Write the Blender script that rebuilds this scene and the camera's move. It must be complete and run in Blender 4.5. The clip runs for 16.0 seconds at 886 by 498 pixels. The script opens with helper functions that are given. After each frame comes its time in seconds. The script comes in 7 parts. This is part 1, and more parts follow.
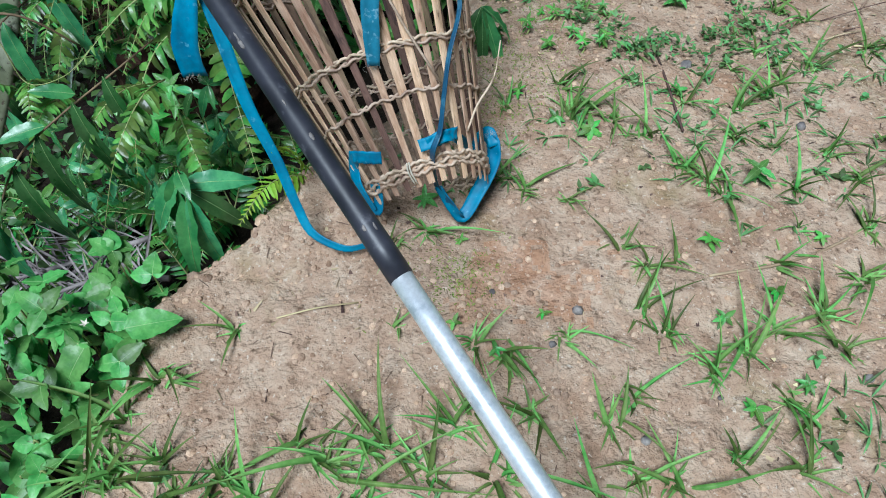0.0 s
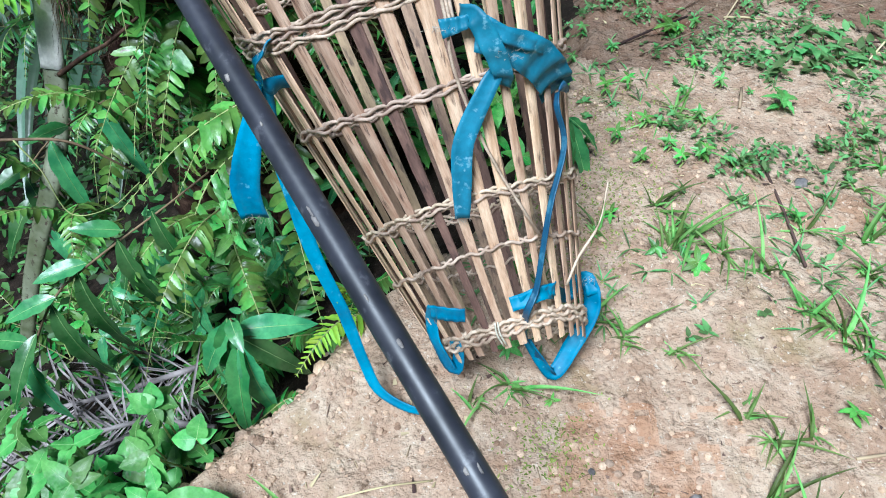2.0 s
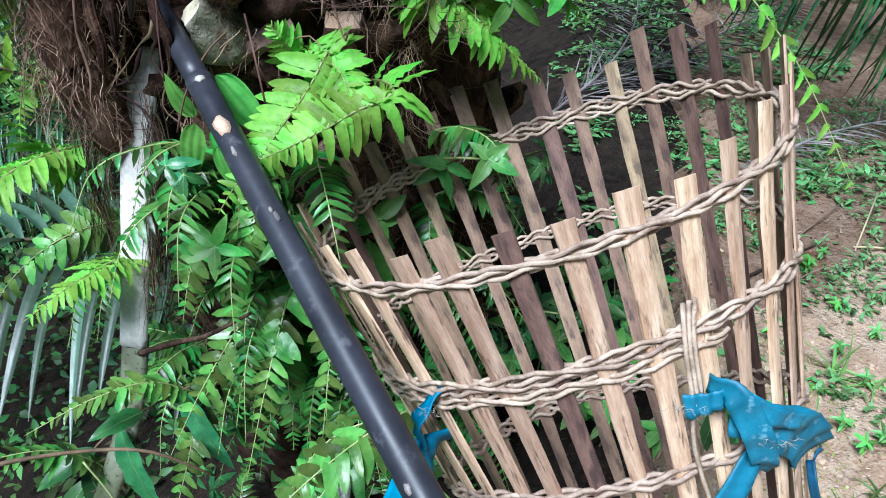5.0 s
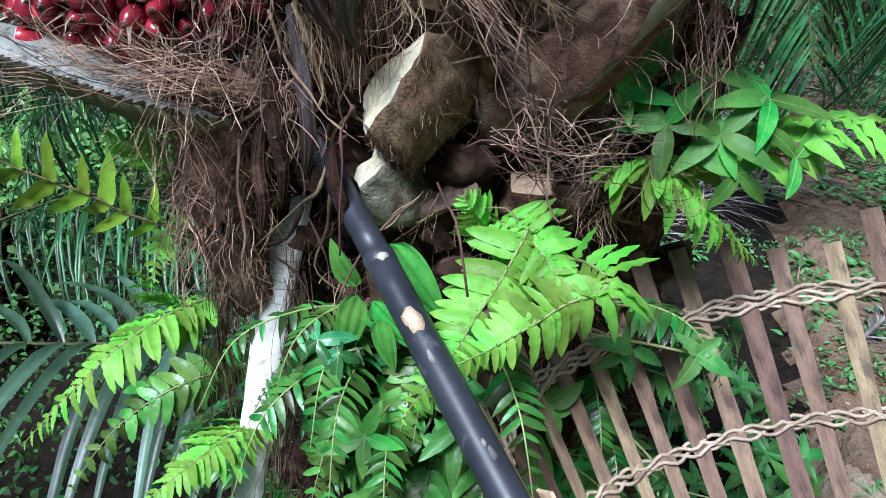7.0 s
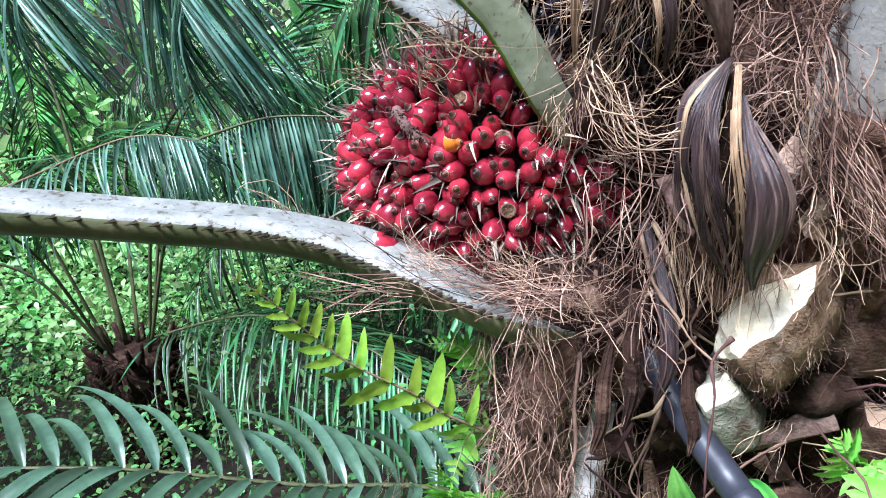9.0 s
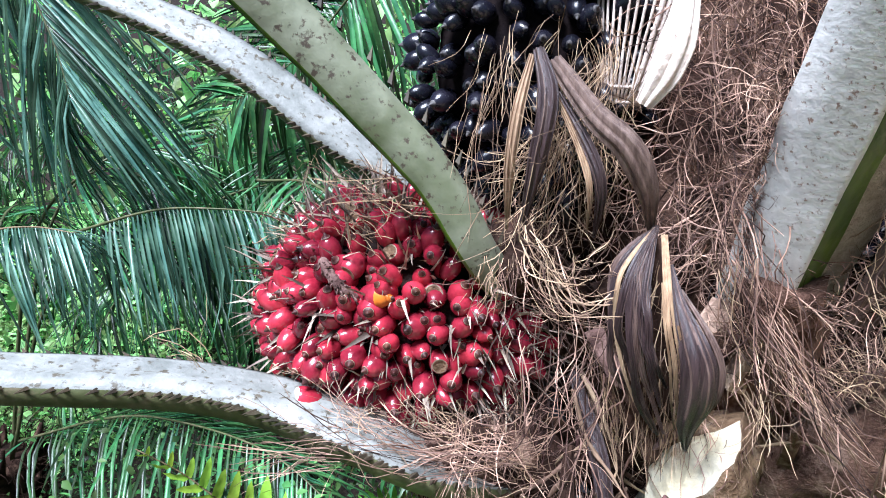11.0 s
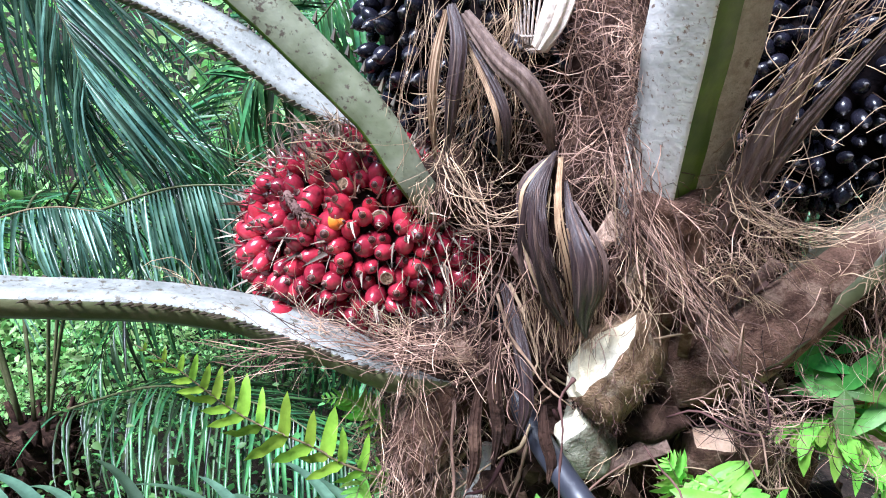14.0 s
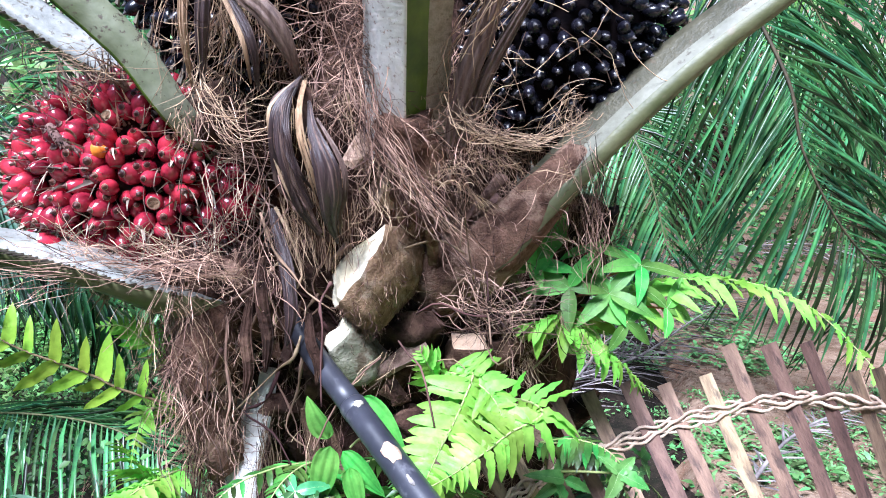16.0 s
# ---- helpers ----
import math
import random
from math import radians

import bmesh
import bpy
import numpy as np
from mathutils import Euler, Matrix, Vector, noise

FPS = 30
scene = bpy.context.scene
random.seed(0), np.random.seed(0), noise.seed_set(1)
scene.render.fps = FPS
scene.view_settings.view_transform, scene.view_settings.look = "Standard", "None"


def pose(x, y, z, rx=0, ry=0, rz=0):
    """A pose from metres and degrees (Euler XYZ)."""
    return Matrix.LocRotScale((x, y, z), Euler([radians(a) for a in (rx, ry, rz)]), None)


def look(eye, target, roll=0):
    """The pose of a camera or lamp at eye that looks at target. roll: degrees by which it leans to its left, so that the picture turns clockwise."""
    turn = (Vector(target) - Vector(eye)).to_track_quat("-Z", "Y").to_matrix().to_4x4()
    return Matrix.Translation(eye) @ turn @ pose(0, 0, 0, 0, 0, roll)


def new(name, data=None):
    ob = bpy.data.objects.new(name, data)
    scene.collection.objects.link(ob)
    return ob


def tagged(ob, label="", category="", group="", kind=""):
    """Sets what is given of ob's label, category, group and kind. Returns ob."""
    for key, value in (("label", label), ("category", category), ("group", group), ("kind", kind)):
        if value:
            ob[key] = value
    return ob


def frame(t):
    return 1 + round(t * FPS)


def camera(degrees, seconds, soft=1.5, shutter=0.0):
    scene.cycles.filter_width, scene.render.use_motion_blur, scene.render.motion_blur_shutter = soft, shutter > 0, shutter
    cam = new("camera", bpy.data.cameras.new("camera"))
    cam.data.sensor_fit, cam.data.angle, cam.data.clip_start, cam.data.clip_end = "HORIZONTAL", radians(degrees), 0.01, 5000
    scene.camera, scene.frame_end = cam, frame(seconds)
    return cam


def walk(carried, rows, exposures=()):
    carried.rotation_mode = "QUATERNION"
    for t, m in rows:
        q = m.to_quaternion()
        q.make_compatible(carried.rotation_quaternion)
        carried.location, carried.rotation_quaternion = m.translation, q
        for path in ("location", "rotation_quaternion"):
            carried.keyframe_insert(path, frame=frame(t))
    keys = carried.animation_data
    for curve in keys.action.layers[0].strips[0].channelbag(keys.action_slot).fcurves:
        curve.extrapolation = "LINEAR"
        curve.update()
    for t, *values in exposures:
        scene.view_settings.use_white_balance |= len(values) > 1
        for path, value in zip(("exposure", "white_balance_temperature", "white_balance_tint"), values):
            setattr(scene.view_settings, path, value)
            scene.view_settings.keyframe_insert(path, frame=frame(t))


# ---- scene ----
cam = camera(64.9, 16.0, soft=1.0)
METRES, EYE, TILT, LEAN, TURN = 2.0, 1.22, -55.0, 0.0, 0.0
ROWS = [
    (0.0, 0.0, 0.0, 0.0, 0.0, 0.0, 0.0),
    (0.5, -0.0145, 0.0327, 0.0323, 2.54, -0.07, -1.07),
    (1.0, -0.0179, 0.0655, 0.0645, 3.57, 0.07, -1.6),
    (1.5, -0.0273, 0.0787, 0.081, 5.06, 1.15, -2.25),
    (2.0, -0.0451, 0.0959, 0.103, 3.27, 3.89, -1.23),
    (2.5, -0.0809, 0.1172, 0.1279, 2.42, 4.65, -1.61),
    (3.0, -0.1183, 0.1394, 0.1561, 1.68, 6.47, -2.21),
    (3.5, -0.147, 0.1438, 0.177, 0.94, 8.91, -2.02),
    (4.0, -0.1553, 0.1498, 0.1994, 2.44, 11.66, -2.07),
    (6.5, -0.2329, 0.2317, 0.3334, 5.55, 19.57, -4.73),
    (7.0, -0.2786, 0.2256, 0.3432, 6.02, 21.6, -6.46),
    (7.5, -0.3196, 0.2227, 0.3504, 7.82, 22.62, -9.53),
    (8.0, -0.3468, 0.2126, 0.3542, 9.66, 24.53, -11.19),
    (8.5, -0.3859, 0.1997, 0.3594, 12.34, 26.96, -13.48),
    (9.0, -0.4187, 0.1938, 0.377, 12.33, 30.17, -13.43),
    (9.5, -0.436, 0.1844, 0.3979, 10.87, 33.66, -11.9),
    (12.0, -0.444, 0.1733, 0.4153, 3.08, 38.02, -7.65),
    (12.5, -0.444, 0.1747, 0.4143, 2.95, 38.11, -8.27),
    (13.0, -0.4088, 0.1704, 0.4033, 7.19, 37.43, -10.4),
    (13.5, -0.3742, 0.1633, 0.3904, 9.05, 36.32, -10.45),
    (14.0, -0.3829, 0.145, 0.3524, 7.58, 35.85, -8.0),
    (14.5, -0.3712, 0.1275, 0.3203, 6.27, 37.07, -6.4),
    (15.0, -0.3427, 0.1369, 0.2861, 4.37, 36.96, -3.25),
    (15.5, -0.3124, 0.1536, 0.2676, 0.4, 38.3, 0.83),
    (16.0, -0.3108, 0.1537, 0.2709, 0.14, 38.33, 1.03),
]
walk(cam, [(t, pose(0, 0, EYE, TILT, LEAN, TURN) @ pose(METRES * x, METRES * y, METRES * z, 90 + pitch, roll, yaw)) for t, x, y, z, yaw, pitch, roll in ROWS],
     exposures=[(0.0, -0.07, 5400, 4), (2.0, 0.46, 5300, 4), (4.0, 0.52, 5250, 6), (6.5, 0.50, 5250, 6), (7.5, 0.67, 5300, 8), (8.5, 1.25, 5350, 13), (9.5, 1.32, 5350, 13), (12, 1.37, 5400, 13), (16.0, 1.52, 5300, 17)])

# ---- world and light: bright overcast day under an open plantation ----
world = bpy.data.worlds.new("world")
scene.world = world
world.use_nodes = True
_n = world.node_tree.nodes
_sky = _n.new("ShaderNodeTexSky")
_sky.sky_type = "NISHITA"
_sky.sun_disc = False
_sky.sun_elevation, _sky.sun_rotation = radians(64), radians(208)
_sky.air_density, _sky.dust_density, _sky.ozone_density = 1.0, 1.0, 2.5
world.node_tree.links.new(_sky.outputs[0], _n["Background"].inputs[0])
_n["Background"].inputs[1].default_value = 0.030
sun = new("sun", bpy.data.lights.new("sun", "SUN"))
sun.data.energy, sun.data.angle, sun.data.color = 5.0, radians(24), (1.0, 0.985, 0.96)
sun.matrix_world = look((-2.4, -2.7, 9.0), (-0.4, 1.0, 0.5))


# ---- materials ----
def mat(name, c1, c2, scale=20.0, rough=0.6, bump=0.3, c3=None, s3=4.0, metal=0.0, spec=0.4, glow=0.0, vary=0.12, island=False, streak=None, coat=0.0, hue=1.0, thr=(0.52, 0.62)):
    """Two tones by coarse and fine noise, a third in broad patches, with fine relief. glow: share of light let through thin leaves."""
    m = bpy.data.materials.new(name)
    m.use_nodes = True
    nt = m.node_tree
    N, L = nt.nodes, nt.links
    b = N["Principled BSDF"]
    geo = N.new("ShaderNodeNewGeometry")
    vec = geo.outputs["Position"]
    if streak:
        tex = N.new("ShaderNodeTexCoord")
        mp = N.new("ShaderNodeMapping")
        mp.inputs["Scale"].default_value = streak
        L.new(tex.outputs["Object"], mp.inputs["Vector"])
        vec = mp.outputs["Vector"]

    def nz(s, d=4.0):
        n = N.new("ShaderNodeTexNoise")
        n.inputs["Scale"].default_value, n.inputs["Detail"].default_value = s, d
        n.inputs["Roughness"].default_value = 0.62
        L.new(vec, n.inputs["Vector"])
        return n.outputs["Fac"]

    def ramp(f, lo, hi):
        r = N.new("ShaderNodeMapRange")
        r.inputs["From Min"].default_value, r.inputs["From Max"].default_value = lo, hi
        L.new(f, r.inputs["Value"])
        return r.outputs["Result"]

    def mix(f, a, c):
        x = N.new("ShaderNodeMix")
        x.data_type = "RGBA"
        L.new(f, x.inputs["Factor"])
        for v, i in ((a, 6), (c, 7)):
            if isinstance(v, tuple):
                x.inputs[i].default_value = (*v, 1)
            else:
                L.new(v, x.inputs[i])
        return x.outputs[2]

    col = mix(ramp(nz(scale), 0.36, 0.64), c1, c2)
    if c3:
        col = mix(ramp(nz(s3, 6.0), *thr), col, c3)
    fine = nz(scale * 7, 3.0)
    hsv = N.new("ShaderNodeHueSaturation")
    rnd = N.new("ShaderNodeObjectInfo").outputs["Random"] if not island else geo.outputs["Random Per Island"]
    mr = N.new("ShaderNodeMapRange")
    mr.inputs["To Min"].default_value, mr.inputs["To Max"].default_value = 1 - 2.2 * vary, 1 + 2.2 * vary
    L.new(rnd, mr.inputs["Value"])
    mh = N.new("ShaderNodeMapRange")
    mh.inputs["To Min"].default_value, mh.inputs["To Max"].default_value = 0.5 - 0.12 * vary * hue, 0.5 + 0.12 * vary * hue
    L.new(rnd, mh.inputs["Value"])
    mf = N.new("ShaderNodeMath")
    mf.operation = "MULTIPLY"
    L.new(mr.outputs["Result"], mf.inputs[0])
    fr = N.new("ShaderNodeMapRange")
    fr.inputs["To Min"].default_value, fr.inputs["To Max"].default_value = 0.72, 1.28
    L.new(fine, fr.inputs["Value"])
    L.new(fr.outputs["Result"], mf.inputs[1])
    L.new(mf.outputs[0], hsv.inputs["Value"])
    L.new(mh.outputs["Result"], hsv.inputs["Hue"])
    L.new(col, hsv.inputs["Color"])
    col = hsv.outputs["Color"]
    L.new(col, b.inputs["Base Color"])
    rr = N.new("ShaderNodeMapRange")
    rr.inputs["To Min"].default_value, rr.inputs["To Max"].default_value = max(0.03, rough - 0.12), min(1, rough + 0.12)
    L.new(nz(scale * 2.3, 2.0), rr.inputs["Value"])
    L.new(rr.outputs["Result"], b.inputs["Roughness"])
    b.inputs["Metallic"].default_value, b.inputs["Specular IOR Level"].default_value = metal, spec
    b.inputs["Coat Weight"].default_value = coat
    if bump:
        bp = N.new("ShaderNodeBump")
        bp.inputs["Strength"].default_value, bp.inputs["Distance"].default_value = bump, 0.004
        L.new(fine, bp.inputs["Height"])
        L.new(bp.outputs[0], b.inputs["Normal"])
    if glow:
        tr = N.new("ShaderNodeBsdfTranslucent")
        L.new(col, tr.inputs["Color"])
        mx = N.new("ShaderNodeMixShader")
        mx.inputs[0].default_value = glow
        L.new(b.outputs[0], mx.inputs[1])
        L.new(tr.outputs[0], mx.inputs[2])
        L.new(mx.outputs[0], N["Material Output"].inputs["Surface"])
    return m




def soil(name, tones, patch, rough=0.95):
    """Crumbly ground: broad tone patches, hand-size blotches, crumbs and dark specks, with relief at three scales."""
    m = bpy.data.materials.new(name)
    m.use_nodes = True
    nt = m.node_tree
    N, L = nt.nodes, nt.links
    b = N["Principled BSDF"]
    pos = N.new("ShaderNodeNewGeometry").outputs["Position"]

    def nz(s, d=4.0, lo=0.35, hi=0.65):
        n, r = N.new("ShaderNodeTexNoise"), N.new("ShaderNodeMapRange")
        n.inputs["Scale"].default_value, n.inputs["Detail"].default_value, n.inputs["Roughness"].default_value = s, d, 0.65
        r.inputs["From Min"].default_value, r.inputs["From Max"].default_value = lo, hi
        L.new(pos, n.inputs["Vector"])
        L.new(n.outputs["Fac"], r.inputs["Value"])
        return r.outputs["Result"]

    def mix(f, a, c):
        x = N.new("ShaderNodeMix")
        x.data_type = "RGBA"
        L.new(f, x.inputs["Factor"])
        for v, i in ((a, 6), (c, 7)):
            if isinstance(v, tuple):
                x.inputs[i].default_value = (*v, 1)
            else:
                L.new(v, x.inputs[i])
        return x.outputs[2]

    col = mix(nz(4, 6), tones[0], tones[1])
    col = mix(nz(2.3, 5, 0.54, 0.70), col, patch)
    col = mix(nz(3.1, 5, 0.56, 0.74), col, tuple(v * k for v, k in zip(tones[0], (0.75, 0.92, 0.60))))
    col = mix(nz(17, 4, 0.42, 0.78), col, tones[2])
    col = mix(nz(30, 4, 0.56, 0.74), col, tuple(0.72 * v for v in tones[0]))
    col = mix(nz(60, 3, 0.58, 0.74), col, tones[3])
    col = mix(nz(110, 3, 0.60, 0.72), col, tones[4])
    L.new(col, b.inputs["Base Color"])
    b.inputs["Roughness"].default_value, b.inputs["Specular IOR Level"].default_value = rough, 0.15
    def times(a, k):
        q = N.new("ShaderNodeMath")
        q.operation = "MULTIPLY"
        q.inputs[1].default_value = k
        L.new(a, q.inputs[0])
        return q.outputs[0]

    def plus(a, c):
        q = N.new("ShaderNodeMath")
        L.new(a, q.inputs[0])
        L.new(c, q.inputs[1])
        return q.outputs[0]

    vo = N.new("ShaderNodeTexVoronoi")
    vo.inputs["Scale"].default_value = 80
    L.new(pos, vo.inputs["Vector"])
    h = plus(plus(times(nz(18, 3, 0.2, 0.8), 0.55), times(nz(45, 3, 0.2, 0.8), 0.45)), plus(times(vo.outputs["Distance"], 0.25), times(nz(130, 3, 0.2, 0.8), 0.35)))
    bp = N.new("ShaderNodeBump")
    bp.inputs["Strength"].default_value, bp.inputs["Distance"].default_value = 1.0, 0.011
    L.new(h, bp.inputs["Height"])
    L.new(bp.outputs[0], b.inputs["Normal"])
    return m


M_SOIL = soil("soil", ((0.32, 0.205, 0.135), (0.46, 0.325, 0.23), (0.56, 0.44, 0.33), (0.15, 0.10, 0.065), (0.62, 0.53, 0.43)), (0.36, 0.205, 0.120))
M_CLAY = soil("red_clay", ((0.33, 0.175, 0.10), (0.46, 0.285, 0.18), (0.55, 0.39, 0.28), (0.16, 0.085, 0.055), (0.60, 0.47, 0.37)), (0.30, 0.19, 0.10))
# Browner soil farther back; shade there is also put into its dark tones.
M_BROWN = soil("brown_soil", ((0.13, 0.075, 0.048), (0.26, 0.165, 0.11), (0.32, 0.23, 0.17), (0.06, 0.04, 0.025), (0.4, 0.31, 0.24)), (0.20, 0.085, 0.05))
# Bank soil near black: deep shade under the plants is put into its colour.
M_BANKSHADE = soil("bank_soil_shaded", ((0.008, 0.006, 0.005), (0.022, 0.015, 0.011), (0.040, 0.027, 0.020), (0.006, 0.005, 0.004), (0.075, 0.054, 0.040)), (0.018, 0.019, 0.010))
M_CLOD = mat("dry_clod", (0.34, 0.22, 0.145), (0.55, 0.40, 0.29), 30, 0.95, 0.8, island=True, vary=0.15, spec=0.1, hue=0.2)
M_LITTER = mat("dry_litter", (0.16, 0.10, 0.065), (0.44, 0.32, 0.22), 3, 0.9, 0.3, island=True, vary=0.4)
M_FERN = mat("fern_green", (0.16, 0.42, 0.04), (0.34, 0.62, 0.10), 14, 0.45, 0.25, glow=0.3, vary=0.2, spec=0.25)
M_FERN_D = mat("fern_deep_green", (0.032, 0.115, 0.018), (0.13, 0.275, 0.050), 14, 0.36, 0.25, glow=0.22, island=True, vary=0.42, spec=0.6)
M_FERN_M = mat("fern_mid_green", (0.070, 0.185, 0.030), (0.21, 0.37, 0.075), 14, 0.35, 0.25, (0.10, 0.075, 0.03), 45, glow=0.26, vary=0.32, spec=0.6, thr=(0.63, 0.68))
M_FERN_Y = mat("fern_yellow_green", (0.25, 0.46, 0.045), (0.38, 0.58, 0.06), 14, 0.45, 0.25, glow=0.4, vary=0.12, spec=0.25)
M_BROAD = mat("broadleaf_green", (0.035, 0.17, 0.05), (0.09, 0.29, 0.085), 22, 0.32, 0.06, glow=0.15, vary=0.25, spec=0.6)
M_HERB = mat("herb_green", (0.075, 0.25, 0.05), (0.17, 0.40, 0.10), 25, 0.42, 0.15, glow=0.25, vary=0.2, spec=0.5)
M_SHRUB = mat("shrub_green", (0.085, 0.30, 0.045), (0.20, 0.46, 0.09), 18, 0.45, 0.08, glow=0.25, vary=0.22, spec=0.3)
M_RIB = mat("midrib_pale", (0.25, 0.42, 0.16), (0.35, 0.52, 0.22), 30, 0.5, 0.1, vary=0.05)
M_GRASS = mat("grass_green", (0.11, 0.25, 0.05), (0.26, 0.43, 0.12), 16, 0.5, 0.3, glow=0.3, vary=0.3, spec=0.3)
M_WEED = mat("weed_green", (0.09, 0.22, 0.06), (0.20, 0.36, 0.13), 16, 0.5, 0.3, glow=0.3, island=True, vary=0.3)
M_PALM = mat("palm_leaflet", (0.022, 0.078, 0.026), (0.085, 0.21, 0.062), 8, 0.36, 0.05, glow=0.3, island=True, vary=0.42, spec=0.6)
# Bluer, paler leaflets: the sky's sheen on them is put into colour.
M_PALM_S = mat("palm_leaflet_sky_sheen", (0.055, 0.125, 0.085), (0.17, 0.29, 0.20), 6, 0.30, 0.05, glow=0.3, island=True, vary=0.4, spec=0.6)
M_PALM_O = mat("palm_leaflet_near", (0.045, 0.085, 0.05), (0.085, 0.15, 0.09), 8, 0.36, 0.15, glow=0.12, vary=0.25, spec=0.5)
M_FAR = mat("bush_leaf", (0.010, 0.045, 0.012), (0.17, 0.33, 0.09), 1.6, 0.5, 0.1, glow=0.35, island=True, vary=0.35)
# Lighter copy of the bush leaf: sunlight on far leaves is put into colour.
M_FARB = mat("bush_leaf_sun_painted", (0.14, 0.34, 0.07), (0.55, 0.80, 0.32), 0.9, 0.45, 0.1, glow=0.4, island=True, vary=0.3)
M_RACHIS = mat("green_rachis", (0.25, 0.33, 0.10), (0.40, 0.42, 0.18), 25, 0.5, 0.2)
M_STEM = mat("brown_stem", (0.13, 0.09, 0.05), (0.26, 0.18, 0.10), 30, 0.7, 0.4)
M_REDSTEM = mat("red_stem", (0.35, 0.07, 0.04), (0.42, 0.14, 0.07), 30, 0.6, 0.2)
# Bark toned near black, so shade in the gaps of the trunk is in its colour.
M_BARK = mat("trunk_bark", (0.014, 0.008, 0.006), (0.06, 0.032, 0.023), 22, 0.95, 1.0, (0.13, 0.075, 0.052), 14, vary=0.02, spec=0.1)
M_FIB = mat("fibre_brown", (0.12, 0.064, 0.047), (0.46, 0.29, 0.22), 12, 0.85, 0.0, island=True, vary=0.45, spec=0.2, hue=0.25)
M_FIB_T = mat("fibre_tan", (0.21, 0.13, 0.08), (0.50, 0.35, 0.23), 12, 0.8, 0.0, island=True, vary=0.35, spec=0.2, hue=0.25)
M_FIB_D = mat("fibre_dark", (0.085, 0.048, 0.036), (0.26, 0.155, 0.115), 12, 0.9, 0.0, island=True, vary=0.4, spec=0.15)
M_PET = mat("petiole_bloom", (0.19, 0.195, 0.175), (0.32, 0.32, 0.295), 18, 0.55, 0.3, (0.10, 0.085, 0.06), 90, vary=0.03, thr=(0.56, 0.64))
M_PETC = mat("petiole_chalky", (0.60, 0.57, 0.52), (0.80, 0.77, 0.72), 14, 0.8, 0.25, (0.28, 0.19, 0.14), 150, vary=0.03, thr=(0.575, 0.66))
M_PETE = mat("petiole_beige", (0.24, 0.20, 0.145), (0.42, 0.37, 0.29), 60, 0.75, 0.7, (0.14, 0.095, 0.06), 60, vary=0.03, thr=(0.56, 0.68))
M_PETU = mat("petiole_olive", (0.055, 0.065, 0.022), (0.12, 0.12, 0.055), 14, 0.5, 0.2, (0.18, 0.14, 0.09), 16, vary=0.03, thr=(0.58, 0.70))
M_PETM = mat("petiole_weathered", (0.085, 0.098, 0.045), (0.26, 0.27, 0.19), 7, 0.55, 0.3, (0.06, 0.045, 0.03), 100, vary=0.03, thr=(0.57, 0.64))
# Pale band on one stalk, between its olive-brown and olive faces.
M_PETF = mat("petiole_pale", (0.11, 0.11, 0.075), (0.21, 0.205, 0.155), 12, 0.55, 0.2, (0.06, 0.05, 0.03), 60, vary=0.03, thr=(0.60, 0.68))
M_PETG = mat("petiole_green", (0.030, 0.068, 0.002), (0.075, 0.125, 0.005), 14, 0.35, 0.15, vary=0.03)
M_PETB = mat("petiole_base_brown", (0.075, 0.040, 0.028), (0.21, 0.120, 0.082), 40, 0.9, 1.0, (0.30, 0.195, 0.14), 24, vary=0.05, spec=0.12)
M_FLAKE = mat("flake_pinkish", (0.20, 0.125, 0.095), (0.40, 0.27, 0.21), 30, 0.9, 0.8, (0.10, 0.06, 0.045), 22, vary=0.25, spec=0.15)
M_STUBT = mat("stub_brown_wood", (0.12, 0.070, 0.040), (0.30, 0.19, 0.115), 45, 0.9, 1.0, (0.32, 0.25, 0.18), 22, vary=0.04, spec=0.12, thr=(0.56, 0.68))
M_PETR = mat("petiole_olive_brown", (0.040, 0.038, 0.020), (0.095, 0.086, 0.053), 24, 0.6, 0.6, (0.09, 0.065, 0.04), 40, thr=(0.58, 0.66), vary=0.03)
M_THORN = mat("petiole_thorn", (0.025, 0.020, 0.012), (0.075, 0.055, 0.030), 30, 0.7, 0.2)
M_WHITE = mat("old_petiole_white", (0.60, 0.56, 0.51), (0.84, 0.80, 0.75), 20, 0.7, 0.3, (0.40, 0.31, 0.24), 24, vary=0.03, thr=(0.58, 0.68))
M_CUT = mat("cut_face", (0.64, 0.55, 0.37), (0.80, 0.73, 0.56), 25, 0.8, 0.5, (0.42, 0.30, 0.18), 30, vary=0.03, thr=(0.60, 0.70))
M_CUTP = mat("cut_face_pink", (0.62, 0.40, 0.27), (0.72, 0.50, 0.36), 40, 0.8, 0.4, vary=0.03)
M_STUBG = mat("stub_grey_green", (0.23, 0.225, 0.15), (0.40, 0.375, 0.28), 30, 0.85, 0.9, (0.15, 0.11, 0.07), 24, vary=0.04)
M_RED = mat("fruit_red", (0.19, 0.009, 0.022), (0.40, 0.028, 0.050), 30, 0.22, 0.06, (0.09, 0.004, 0.010), 24, vary=0.2, spec=0.7, hue=0.1, thr=(0.60, 0.72))
M_RING = mat("fruit_tip_ring", (0.13, 0.085, 0.055), (0.36, 0.27, 0.18), 60, 0.7, 0.2)
M_REDT = mat("fruit_tip_dark", (0.03, 0.012, 0.012), (0.10, 0.03, 0.02), 60, 0.5, 0.2)
M_ORANGE = mat("fruit_orange", (0.62, 0.12, 0.01), (0.70, 0.22, 0.02), 30, 0.35, 0.1)
M_BLACK = mat("fruit_black", (0.004, 0.004, 0.007), (0.012, 0.011, 0.018), 30, 0.26, 0.05, vary=0.1, spec=0.5)
